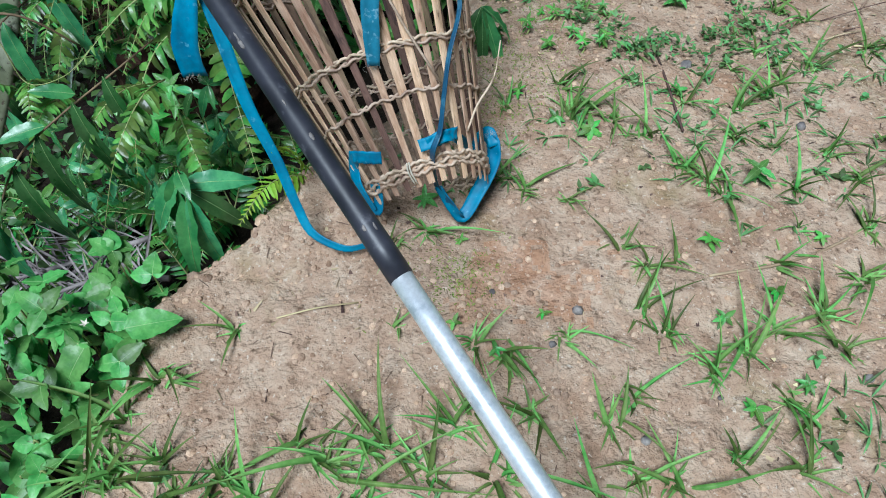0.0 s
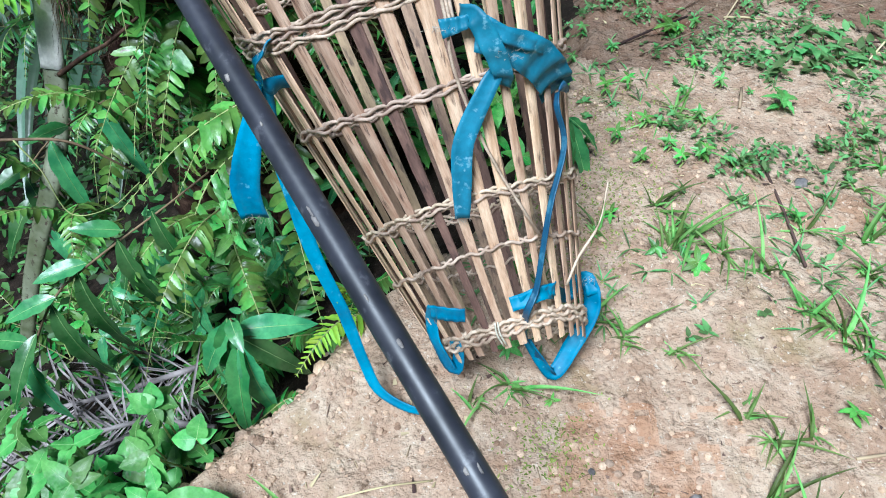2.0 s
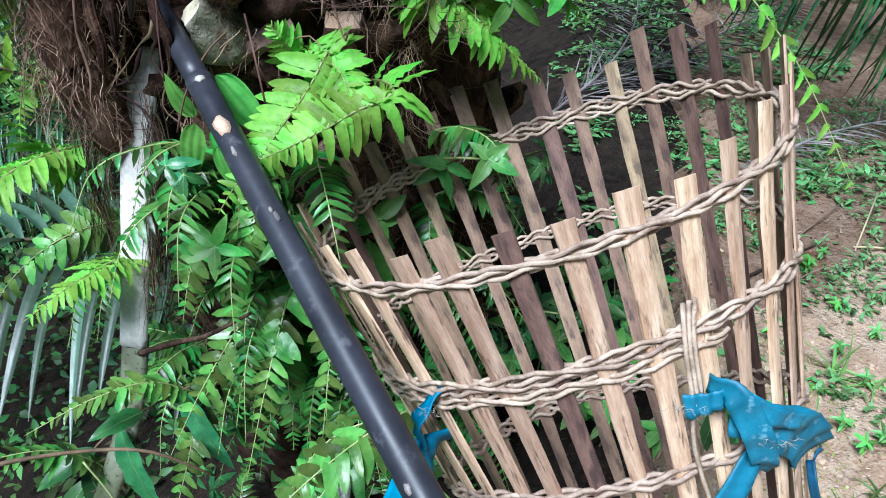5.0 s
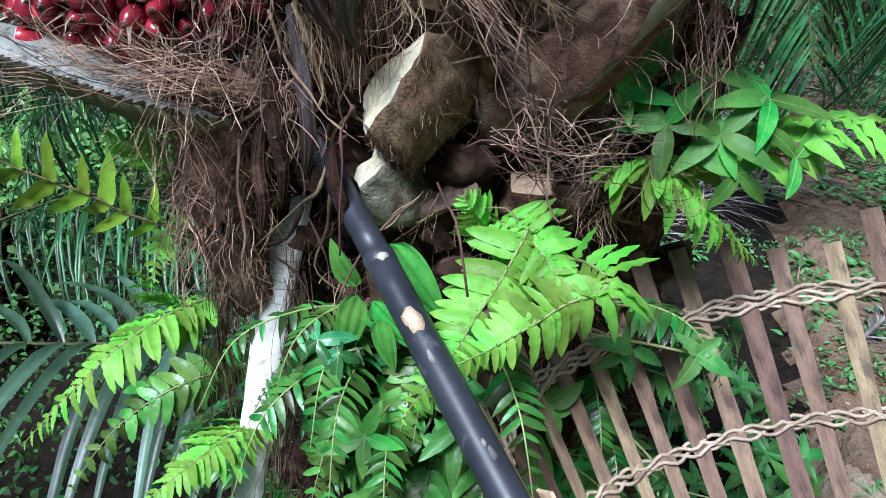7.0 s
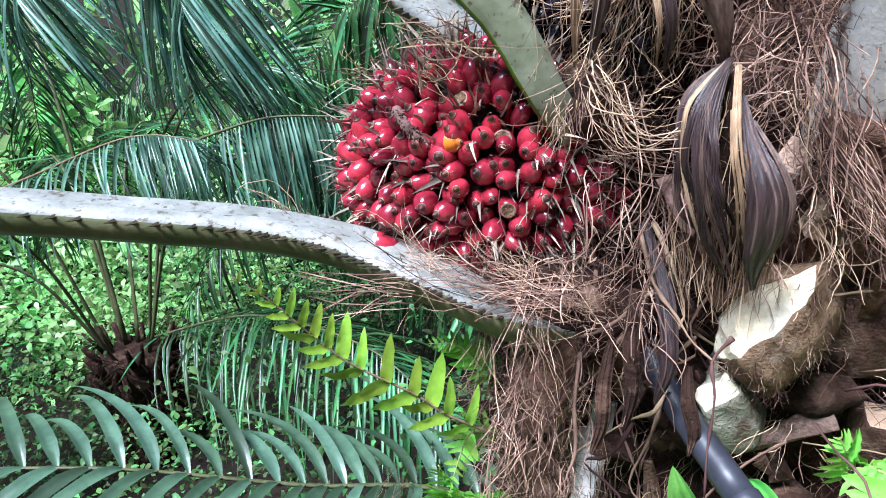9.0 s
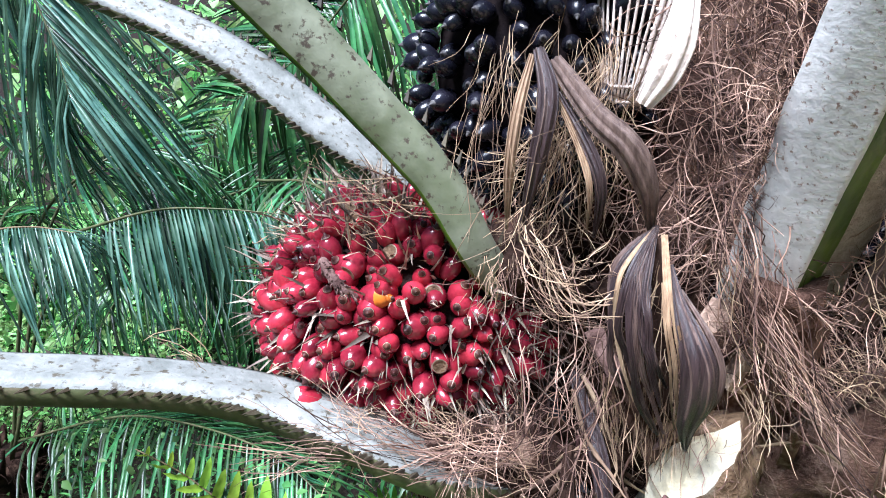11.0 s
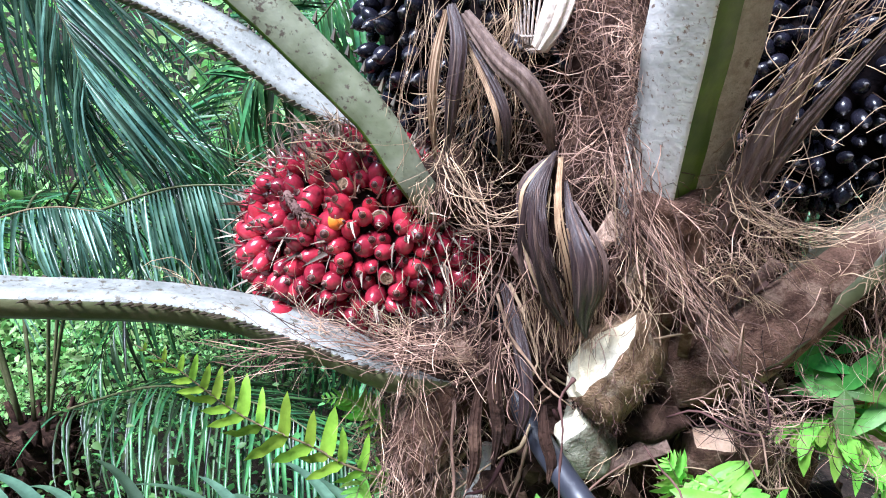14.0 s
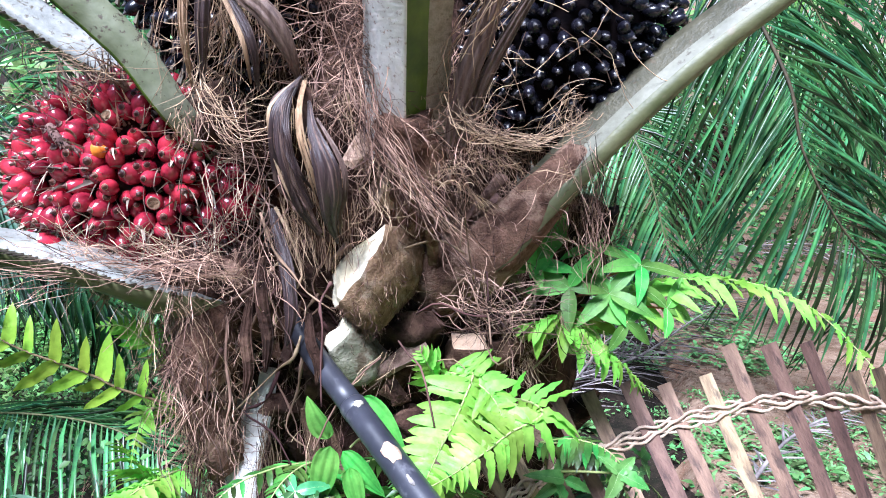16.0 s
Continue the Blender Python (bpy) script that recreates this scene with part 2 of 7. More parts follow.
M_BLACKT = mat("fruit_tip_grey", (0.03, 0.026, 0.028), (0.10, 0.09, 0.085), 60, 0.6, 0.2)
M_BRACT = mat("bract_straw", (0.18, 0.13, 0.095), (0.45, 0.36, 0.28), 40, 0.7, 0.2, island=True, vary=0.3, hue=0.3)
# Bunch cores near black: the shade in gaps between fruits is put into colour.
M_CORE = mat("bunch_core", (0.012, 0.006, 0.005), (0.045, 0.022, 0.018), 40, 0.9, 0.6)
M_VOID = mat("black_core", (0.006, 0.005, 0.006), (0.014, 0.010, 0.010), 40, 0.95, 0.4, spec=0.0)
M_SPATHE = mat("spathe_purple_brown", (0.022, 0.012, 0.013), (0.058, 0.034, 0.033), 6.0, 0.40, 0.4, (0.12, 0.08, 0.065), 5, vary=0.05, streak=(55, 20, 3), thr=(0.56, 0.72), spec=0.6)
M_SPATHE_M = mat("spathe_brown", (0.085, 0.050, 0.040), (0.19, 0.125, 0.10), 4.0, 0.5, 0.5, streak=(45, 45, 1.2), vary=0.05)
M_SPATHE_T = mat("spathe_tan", (0.30, 0.19, 0.11), (0.50, 0.35, 0.22), 4.0, 0.6, 0.4, streak=(45, 45, 1.2), vary=0.05)
M_NET = mat("spathe_net_pale", (0.56, 0.44, 0.36), (0.78, 0.67, 0.59), 30, 0.8, 0.4, vary=0.05)
M_BAMBOO = mat("bamboo_slat", (0.44, 0.265, 0.165), (0.70, 0.50, 0.35), 2.0, 0.5, 0.3, (0.13, 0.075, 0.052), 2.6, streak=(45, 45, 7), vary=0.16, hue=0.4, thr=(0.55, 0.66))
# Far-side slats darker: browner wood, and the basket's inner shade put into it.
M_BAMBOO_B = mat("bamboo_slat_dark", (0.175, 0.107, 0.075), (0.33, 0.213, 0.145), 2.0, 0.7, 0.5, (0.11, 0.07, 0.055), 2.6, streak=(25, 25, 7), vary=0.22)
M_CANE = mat("rattan_cane", (0.40, 0.29, 0.205), (0.67, 0.525, 0.40), 40, 0.5, 0.5, (0.24, 0.16, 0.115), 24, vary=0.1, thr=(0.55, 0.68))
M_STRAP = mat("strap_blue", (0.010, 0.135, 0.25), (0.018, 0.235, 0.39), 14, 0.5, 0.08, (0.10, 0.33, 0.46), 60, thr=(0.62, 0.72), vary=0.03, spec=0.3)
M_STRAPK = mat("strap_knot_blue", (0.014, 0.115, 0.185), (0.035, 0.215, 0.325), 14, 0.45, 0.08, (0.20, 0.40, 0.50), 60, thr=(0.58, 0.70), vary=0.03, spec=0.3)
M_STRAPD = mat("strap_dark_blue", (0.010, 0.06, 0.13), (0.02, 0.11, 0.20), 22, 0.45, 0.3, (0.05, 0.16, 0.25), 30, vary=0.03)
M_TWINE = mat("pale_twine", (0.46, 0.42, 0.34), (0.62, 0.57, 0.48), 50, 0.8, 0.3)
M_POLE = mat("pole_black", (0.018, 0.019, 0.026), (0.040, 0.041, 0.054), 10, 0.42, 0.05, (0.085, 0.085, 0.10), 40, vary=0.0, spec=0.5, thr=(0.60, 0.70))
M_ALU = mat("pole_aluminium", (0.74, 0.80, 0.84), (0.86, 0.90, 0.93), 18, 0.34, 0.12, (0.60, 0.67, 0.72), 30, metal=0.5, vary=0.0)
M_DEAD = mat("dead_frond_grey", (0.11, 0.09, 0.09), (0.28, 0.245, 0.24), 12, 0.8, 0.2, island=True, vary=0.3)
M_MOSS = mat("moss", (0.14, 0.19, 0.03), (0.26, 0.30, 0.06), 30, 0.9, 0.6, island=True, vary=0.2)
M_STONE = mat("pebble_grey", (0.12, 0.11, 0.11), (0.30, 0.27, 0.25), 40, 0.85, 0.4, island=True, vary=0.2)


# ---- mesh helpers ----
V = Vector
rng = random.Random(7)
npr = np.random.RandomState(11)
WORLD = {}


class Acc:
    """Gathers vertices and faces of one mesh; each call may use its own material slot."""

    def __init__(self):
        self.v, self.f, self.m = [], [], []

    def add(self, verts, faces, slot=0):
        o = len(self.v)
        self.v.extend([tuple(p) for p in verts])
        self.f.extend([tuple(i + o for i in f) for f in faces])
        self.m.extend([slot] * len(faces))

    def data(self, name, mats, smooth=True):
        me = bpy.data.meshes.new(name)
        me.from_pydata(self.v, [], self.f)
        for m in mats if isinstance(mats, (list, tuple)) else [mats]:
            me.materials.append(m)
        me.polygons.foreach_set("material_index", self.m)
        if smooth:
            me.polygons.foreach_set("use_smooth", [True] * len(self.f))
        me.update()
        return me


def thing(name, at, label, category, group="", kind=""):
    """An empty at the thing's base, which parents its parts."""
    ob = new(name)
    ob.empty_display_size = 0.02
    ob.location = at
    WORLD[ob] = Matrix.Translation(at)
    return tagged(ob, label, category, group, kind)


def part(name, me, parent, label="", m=None, kind=""):
    """One mesh object under a thing or a part; m is its pose in the world."""
    m = m or Matrix()
    ob = new(name, me)
    ob.parent = parent
    ob.matrix_basis = WORLD[parent].inverted() @ m
    WORLD[ob] = m
    return tagged(ob, label, "", "", kind)


def solo(name, me, label, category, group="", kind="", m=None):
    ob = new(name, me)
    ob.matrix_basis = m or Matrix()
    WORLD[ob] = m or Matrix()
    return tagged(ob, label, category, group, kind)


def bez(pts, n):
    """A smooth run of n + 1 points through the given ones (Catmull-Rom)."""
    p = [V(q) for q in pts]
    p = [p[0] * 2 - p[1]] + p + [p[-1] * 2 - p[-2]]
    out, k = [], len(p) - 3
    for i in range(n + 1):
        s = min(i / n * k, k - 1e-6)
        j = int(s)
        t = s - j
        a, b, c, d = p[j:j + 4]
        out.append(0.5 * ((2 * b) + (c - a) * t + (2 * a - 5 * b + 4 * c - d) * t * t + (3 * b - a - 3 * c + d) * t ** 3))
    return out


def frames_along(pts, up=(0, 0, 1)):
    """Tangent, side and normal at each point."""
    res = []
    for i, p in enumerate(pts):
        t = (pts[min(i + 1, len(pts) - 1)] - pts[max(i - 1, 0)]).normalized()
        s = t.cross(V(up))
        s = s.normalized() if s.length > 1e-4 else t.orthogonal().normalized()
        res.append((t, s, s.cross(t).normalized()))
    return res


def tube(acc, pts, rad, n=8, slot=0, section=None, up=(0, 0, 1), slots=None, cap=True):
    """Sweeps a section along points. section: list of (side, normal) factors; slots: a material slot for each side face."""
    pts = [V(p) for p in pts]
    sec = section or [(math.cos(2 * math.pi * k / n), math.sin(2 * math.pi * k / n)) for k in range(n)]
    k = len(sec)
    verts, faces, ms = [], [], []
    for i, (p, (t, s, nn)) in enumerate(zip(pts, frames_along(pts, up))):
        r = rad[i] if isinstance(rad, (list, tuple)) else rad
        verts += [p + (s * a + nn * b) * r for a, b in sec]
    for i in range(len(pts) - 1):
        for j in range(k):
            faces.append((i * k + j, i * k + (j + 1) % k, (i + 1) * k + (j + 1) % k, (i + 1) * k + j))
            ms.append(slots[j] if slots else slot)
    if cap:
        faces += [tuple(range(k - 1, -1, -1)), tuple((len(pts) - 1) * k + j for j in range(k))]
        ms += [slot, slot]
    o = len(acc.f)
    acc.add(verts, faces, slot)
    acc.m[o:] = ms


def leaf_data(name, mats, prof, droop=0.25, fold=0.18, segs=8, wave=0.0, rib=0.0, cols=2, slim=0.3):
    """A unit leaf along +y, one unit wide, arching down in z. rib: half-width of a raised midrib, as a share of the width; slim: its usual width over its length."""
    a = Acc()
    fold, wave = fold * slim, wave * slim
    rows = []
    for i in range(segs + 1):
        s = i / segs
        w = 0.5 * prof(s)
        row = []
        for j in range(-cols, cols + 1):
            x = j / cols
            row.append((x * w, s, -droop * s * s + fold * abs(x) * w + wave * math.sin(s * 23 + x * 2) * w * abs(x)))
        rows += row
    k = 2 * cols + 1
    a.add(rows, [(i * k + j, i * k + j + 1, (i + 1) * k + j + 1, (i + 1) * k + j) for i in range(segs) for j in range(k - 1)])
    if rib:
        vs, fs = [], []
        for i in range(segs + 1):
            s = i / segs
            w = rib * (1.1 - s)
            z = -droop * s * s
            vs += [(-w, s, z + 0.001 + fold * w), (0, s, z + 0.010), (w, s, z + 0.001 + fold * w)]
        for i in range(segs):
            for j in (0, 1):
                fs.append((i * 3 + j, i * 3 + j + 1, i * 3 + j + 4, i * 3 + j + 3))
        a.add(vs, fs, 1)
    return a.data(name, mats)


def ribbed_leaf(name, mats):
    """A puckered leaf with five long veins."""
    a = Acc()
    n, k = 14, 21
    vs = []
    for i in range(n + 1):
        q = i / n
        w = 0.5 * ovate(q)
        for j in range(k):
            x = j / (k - 1) * 2 - 1
            vs.append((x * w, q, -0.35 * q * q - 0.035 * abs(math.cos(x * math.pi * 1.5)) ** 3 * w * 2 + 0.006 * math.sin(q * 70) * (1 - abs(x))))
    a.add(vs, [(i * k + j, i * k + j + 1, (i + 1) * k + j + 1, (i + 1) * k + j) for i in range(n) for j in range(k - 1)])
    return a.data(name, mats)


def lance(s):
    return max(0.02, (math.sin(math.pi * min(1, s ** 0.75)) ** 0.8))


def ovate(s):
    return max(0.02, math.sin(math.pi * s ** 0.62) ** 0.75)


def strap_prof(s):
    return max(0.02, min(1, 0.25 + s * 5) * (1 - s ** 3) ** 0.7)


def blade_prof(s):
    return max(0.02, min(1, 0.4 + s * 4) * (1 - s ** 1.7) ** 0.8)


def fern_prof(s):
    return max(0.03, min(1, 0.75 + s * 2) * (1 - s ** 2.5) ** 0.6)


def aim(base, way, normal=(0, 0, 1), length=1.0, width=1.0):
    """The pose of a unit leaf: from base along way, its upper face towards normal."""
    y = V(way).normalized()
    x = y.cross(V(normal))
    x = x.normalized() if x.length > 1e-4 else y.orthogonal().normalized()
    z = x.cross(y)
    m = Matrix(((x.x * width, y.x * length, z.x * length, base[0]), (x.y * width, y.y * length, z.y * length, base[1]), (x.z * width, y.z * length, z.z * length, base[2]), (0, 0, 0, 1)))
    return m


_cache = {}


def leaf_points(me):
    if me.name not in _cache:
        co = np.empty(len(me.vertices) * 3)
        me.vertices.foreach_get("co", co)
        _cache[me.name] = (np.c_[co.reshape(-1, 3), np.ones(len(me.vertices))], [tuple(p.vertices) for p in me.polygons])
    return _cache[me.name]


def stamp_fast(acc, me, m, slot=0):
    c, f = leaf_points(me)
    acc.add((c @ np.array(m).T)[:, :3].tolist(), f, slot)


def strands(acc, starts, ways, length, thick, wander=0.35, fall=0.3, k=7, slot=0, lock=None):
    """Thin three-sided fibres: each starts at a point along its way, wanders and falls."""
    n = len(starts)
    p, d = np.array(starts, float), np.array(ways, float)
    d /= np.linalg.norm(d, axis=1)[:, None] + 1e-9
    L = np.array(length) * np.ones(n)
    T = np.array(thick) * np.ones(n)
    ring = []
    curl = npr.normal(0, wander, (n, 3))
    if lock is not None:
        curl = 0.45 * curl + npr.normal(0, wander, (int(lock.max()) + 1, 3))[lock]
    for i in range(k):
        a = np.cross(d, np.array([0.3, 0.5, 0.81]))
        a /= np.linalg.norm(a, axis=1)[:, None] + 1e-9
        b = np.cross(d, a)
        r = (T * (1.0 if i < k - 1 else 0.35))[:, None]
        ring.append(np.stack([p + a * r, p + (-0.5 * a + 0.87 * b) * r, p + (-0.5 * a - 0.87 * b) * r], 1))
        p = p + d * (L / (k - 1))[:, None]
        d = d + curl * 0.35 + npr.normal(0, wander * 0.45, (n, 3)) + np.array([0, 0, -fall / k])
        d /= np.linalg.norm(d, axis=1)[:, None] + 1e-9
    vs = np.stack(ring, 1).reshape(-1, 3)
    o = len(acc.v)
    acc.v.extend(map(tuple, vs.tolist()))
    fs = []
    for s in range(n):
        q = o + s * k * 3
        for i in range(k - 1):
            e = q + i * 3
            for j in range(3):
                j2 = (j + 1) % 3
                fs.append((e + j, e + j2, e + 3 + j2, e + 3 + j))
    acc.f.extend(fs)
    acc.m.extend([slot] * len(fs))


def gauss_pts(c, s, n):
    return np.array(c) + npr.normal(0, 1, (n, 3)) * np.array(s)


# ---- ground ----
def smooth(a, b, x):
    t = max(0.0, min(1.0, (x - a) / (b - a)))
    return t * t * (3 - 2 * t)


def edge_x(y):
    """Where the terrace breaks off towards the palm."""
    if y < 0.72:
        return -0.57 + 0.05 * math.sin(y * 9)
    return -0.56 + 0.80 * (y - 0.72) if y < 1.5 else 0.06 + 0.25 * (y - 1.5)


def ground_z(x, y):
    u = edge_x(y) - x + 0.06 * noise.noise((x * 5, y * 5, 1.0))
    z = -0.16 * smooth(0.0, 0.13, u) - (0.36 * max(0, u - 0.1) if u < 6 else 0.36 * 5.9)
    if y > 1.4 and u < 2:
        z -= 0.13 * min(y - 1.4, 5.0) * (1 - smooth(-0.1, 0.5, u))
    if x > 0.3:
        z += 0.02 * min(x - 0.3, 2)
    far = math.hypot(x + 0.3, y - 1)
    near = 1 - smooth(2.5, 6, far)
    z += near * (0.022 * noise.noise((x * 2.3, y * 2.3, 0)) + 0.011 * noise.noise((x * 7, y * 7, 4.0)))
    z += near * (0.010 * noise.noise((x * 22, y * 22, 9.0)) + 0.007 * abs(noise.noise((x * 45, y * 45, 3.0))))
    if far > 14:
        z += min(10, (far - 14) * 0.10)
    return z


def axis(lo, hi, step, reach):
    out = list(np.arange(lo, hi, step))
    d, a, b = step, lo, hi
    while b < reach:
        d *= 1.28
        b += d
        a -= d
        out = [a] + out + [b]
    return out


xs, ys = axis(-1.0, 1.5, 0.0125, 400), axis(0.1, 2.3, 0.0125, 400)
gv = [(x, y, ground_z(x, y)) for y in ys for x in xs]
W = len(xs)
ga = Acc()
ga.add(gv, [(j * W + i, j * W + i + 1, (j + 1) * W + i + 1, (j + 1) * W + i) for j in range(len(ys) - 1) for i in range(W - 1)])
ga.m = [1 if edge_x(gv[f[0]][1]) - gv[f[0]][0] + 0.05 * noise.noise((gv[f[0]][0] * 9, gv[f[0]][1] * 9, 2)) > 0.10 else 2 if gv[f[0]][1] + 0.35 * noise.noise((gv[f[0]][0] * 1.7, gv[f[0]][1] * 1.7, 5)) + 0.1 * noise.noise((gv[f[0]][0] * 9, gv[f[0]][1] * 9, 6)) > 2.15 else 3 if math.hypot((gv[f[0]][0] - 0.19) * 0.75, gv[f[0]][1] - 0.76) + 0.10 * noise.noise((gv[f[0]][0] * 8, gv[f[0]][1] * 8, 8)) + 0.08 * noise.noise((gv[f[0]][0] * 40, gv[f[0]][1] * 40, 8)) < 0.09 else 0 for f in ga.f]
solo("ground", ga.data("ground", [M_SOIL, M_BANKSHADE, M_BROWN, M_CLAY]), "bare sandy reddish soil of a plantation terrace", "ground", kind="structure")

# ---- unit leaves ----
LEAFLETS = [leaf_data("fern_leaflet", M_FERN, fern_prof, d, 0.25, 8, 0.35, slim=0.28) for d in (0.1, 0.3, 0.5)]
LEAFLETS_M = [leaf_data("fern_leaflet_mid", M_FERN_M, fern_prof, d, 0.25, 6, 0.25, slim=0.28) for d in (0.1, 0.3, 0.5)]
LEAFLETS_Y = [leaf_data("fern_leaflet_yellow", M_FERN_Y, fern_prof, d, 0.2, 6, 0.3) for d in (0.1, 0.35)]
LEAFLET_LOW = leaf_data("leaflet_low", M_FERN_D, fern_prof, 0.3, 0.25, 3, 0.0, cols=1)
BROAD = [leaf_data("broad_leaf", [M_BROAD, M_RIB], lance, d, 0.3, 10, 0.2, 0.018) for d in (0.3, 0.6)]
HERB = [leaf_data("herb_leaf", [M_HERB, M_RIB], ovate, d, 0.3, 9, 0.22, 0.010, slim=0.5) for d in (0.1, 0.35, 0.6)]
SHRUB = [leaf_data("shrub_leaf", [M_SHRUB, M_RIB], lance, d, 0.2, 8, 0.06, 0.012) for d in (0.15, 0.4)]
RIBBED = [ribbed_leaf("ribbed_leaf", M_SHRUB)]
BLADES = [leaf_data("grass_blade", M_GRASS, blade_prof, d, 0.8, 9, 0.25, slim=0.09) for d in (0.2, 0.5, 0.8, 1.1)]
PALM_LOW = [leaf_data("palm_leaflet_low", M_PALM, strap_prof, d, 0.6, 4, 0.0, cols=1, slim=0.05) for d in (0.2, 0.5, 0.9)]
PALM_BLUE = [leaf_data("palm_leaflet_blue", M_PALM_S, strap_prof, d, 0.6, 5, 0.0, cols=1, slim=0.05) for d in (0.2, 0.5, 0.9)]
PALM_ARCH = [leaf_data("palm_leaflet", M_PALM_O, strap_prof, d, 0.6, 10, 0.03, slim=0.08) for d in (0.9, 1.15, 1.4)]
PALM_NEAR = [leaf_data("palm_leaflet", M_PALM_O, strap_prof, d, 0.6, 8, 0.03, slim=0.08) for d in (0.35, 0.7, 1.1)]
DEAD_LOW = leaf_data("dead_leaflet", M_DEAD, strap_prof, 0.1, 0.6, 3, cols=1, slim=0.04)
BUSH = leaf_data("bush_leaf", M_FAR, ovate, 0.25, 0.25, 3, cols=1, slim=0.55)


def at_s(pts, s):
    q = s * (len(pts) - 1)
    i = min(int(q), len(pts) - 2)
    return pts[i].lerp(pts[i + 1], q - i)


def fern_frond(parent, ctrl, n=24, size=0.05, leaves=LEAFLETS, split=True, lean=0.35, width=0.26, up=(0, 0, 1), start=0.08, seed=0, rachis=M_RACHIS):
    """A fern frond: thin rachis and two rows of leaflets that shorten towards the tip."""
    r = random.Random(seed)
    pts = bez(ctrl, 24)
    a = Acc()
    tube(a, pts, [0.0022 * (1 - 0.75 * i / 24) for i in range(25)], 5)
    fr = frames_along(pts, up)
    joined = None if split else Acc()
    if split:
        fp = part("frond", a.data("rachis", rachis), parent)
    for i in range(n):
        s = start + (1 - start) * (i + 0.5) / n
        p = at_s(pts, s)
        t, sd, nn = fr[min(24, int(s * 24))]
        grow = min(1, 0.55 + s * 2.2) * (1 - max(0, s - 0.35) / 0.65) ** 0.75 + 0.10
        for side in (-1, 1):
            if r.random() < 0.05:
                continue
            L = size * grow * r.uniform(0.78, 1.12)
            w = sd * side + t * (lean + 0.4 * s + r.uniform(-0.09, 0.09)) - nn * r.uniform(-0.05, 0.3)
            m = aim(p, w, nn + sd * r.uniform(-0.3, 0.3) + t * r.uniform(-0.3, 0.3), L, L * width * r.uniform(0.85, 1.2))
            if split:
                part("leaflet", r.choice(leaves), fp, m=m)
            else:
                stamp_fast(joined, LEAFLET_LOW, m)
    if not split:
        joined.add(a.v, a.f, 1)
        part("frond", joined.data("frond", [M_FERN_D, rachis]), parent)


def palm_frond(parent, ctrl, n=60, size=0.4, width=0.028, hang=0.6, start=0.15, split=False, up=(0, 0, 1), seed=0, thick=0.012, leaf=None, rachis=M_RACHIS, fwd=0.5, lift=0.0):
    """A feathered palm frond: tapering rachis with two ranks of long leaflets that hang over."""
    r = random.Random(seed)
    pts = bez(ctrl, 30)
    a = Acc()
    tube(a, pts, [thick * (1 - 0.8 * i / 30) for i in range(31)], 6, section=[(-1, 0.2), (-0.4, 0.6), (0.4, 0.6), (1, 0.2), (0.5, -0.8), (-0.5, -0.8)])
    fr = frames_along(pts, up)
    rp = part("rachis", a.data("rachis", rachis), parent)
    acc = Acc()
    for i in range(n):
        s = start + (1 - start) * (i + 0.5) / n
        p = at_s(pts, s)
        t, sd, nn = fr[min(30, int(s * 30))]
        for side in (-1, 1):
            L = size * (0.55 + 0.9 * math.sin(math.pi * min(1, 0.15 + 0.8 * s))) * 0.75 * r.uniform(0.85, 1.1)
            w = sd * side + t * (fwd + 0.5 * s) + nn * (lift + r.uniform(-0.15, 0.35)) - V((0, 0, 1)) * hang * r.uniform(0.5, 1.2)
            m = aim(p, w, nn * 1.0 + V((0, 0, 0.8)) + sd * side * 0.3 + t * r.uniform(-0.4, 0.4), L, width * r.uniform(0.85, 1.15))
            if split:
                part("leaflet", r.choice(leaf or PALM_NEAR), rp, m=m)
            else:
                stamp_fast(acc, r.choice(leaf or PALM_LOW), m)
    if not split:
        part("leafage", acc.data("leafage", (leaf or PALM_LOW)[0].materials[0]), rp, kind="stuff")


# ---- basket: conical carrying basket of split bamboo, leaning back ----
B0, B1 = V((-0.030, 0.946, 0.067)), V((-0.298, 1.395, 0.708))
BAX = (B1 - B0)
BA = BAX.normalized()
BU = BA.cross(V((0, 1, 0))).normalized()
BV = BA.cross(BU)


def on_basket(f, th, out=0.0):
    r = 0.1313 + 0.170 * f
    c, s = math.cos(th), math.sin(th)
    p = B0 + BAX * f + (BU * c + BV * 0.819 * s + BA * ((-0.106 + 0.1506 * f) * c + (0.4684 - 0.7413 * f) * s)) * r
    return p + (BU * c + BV * s).normalized() * out


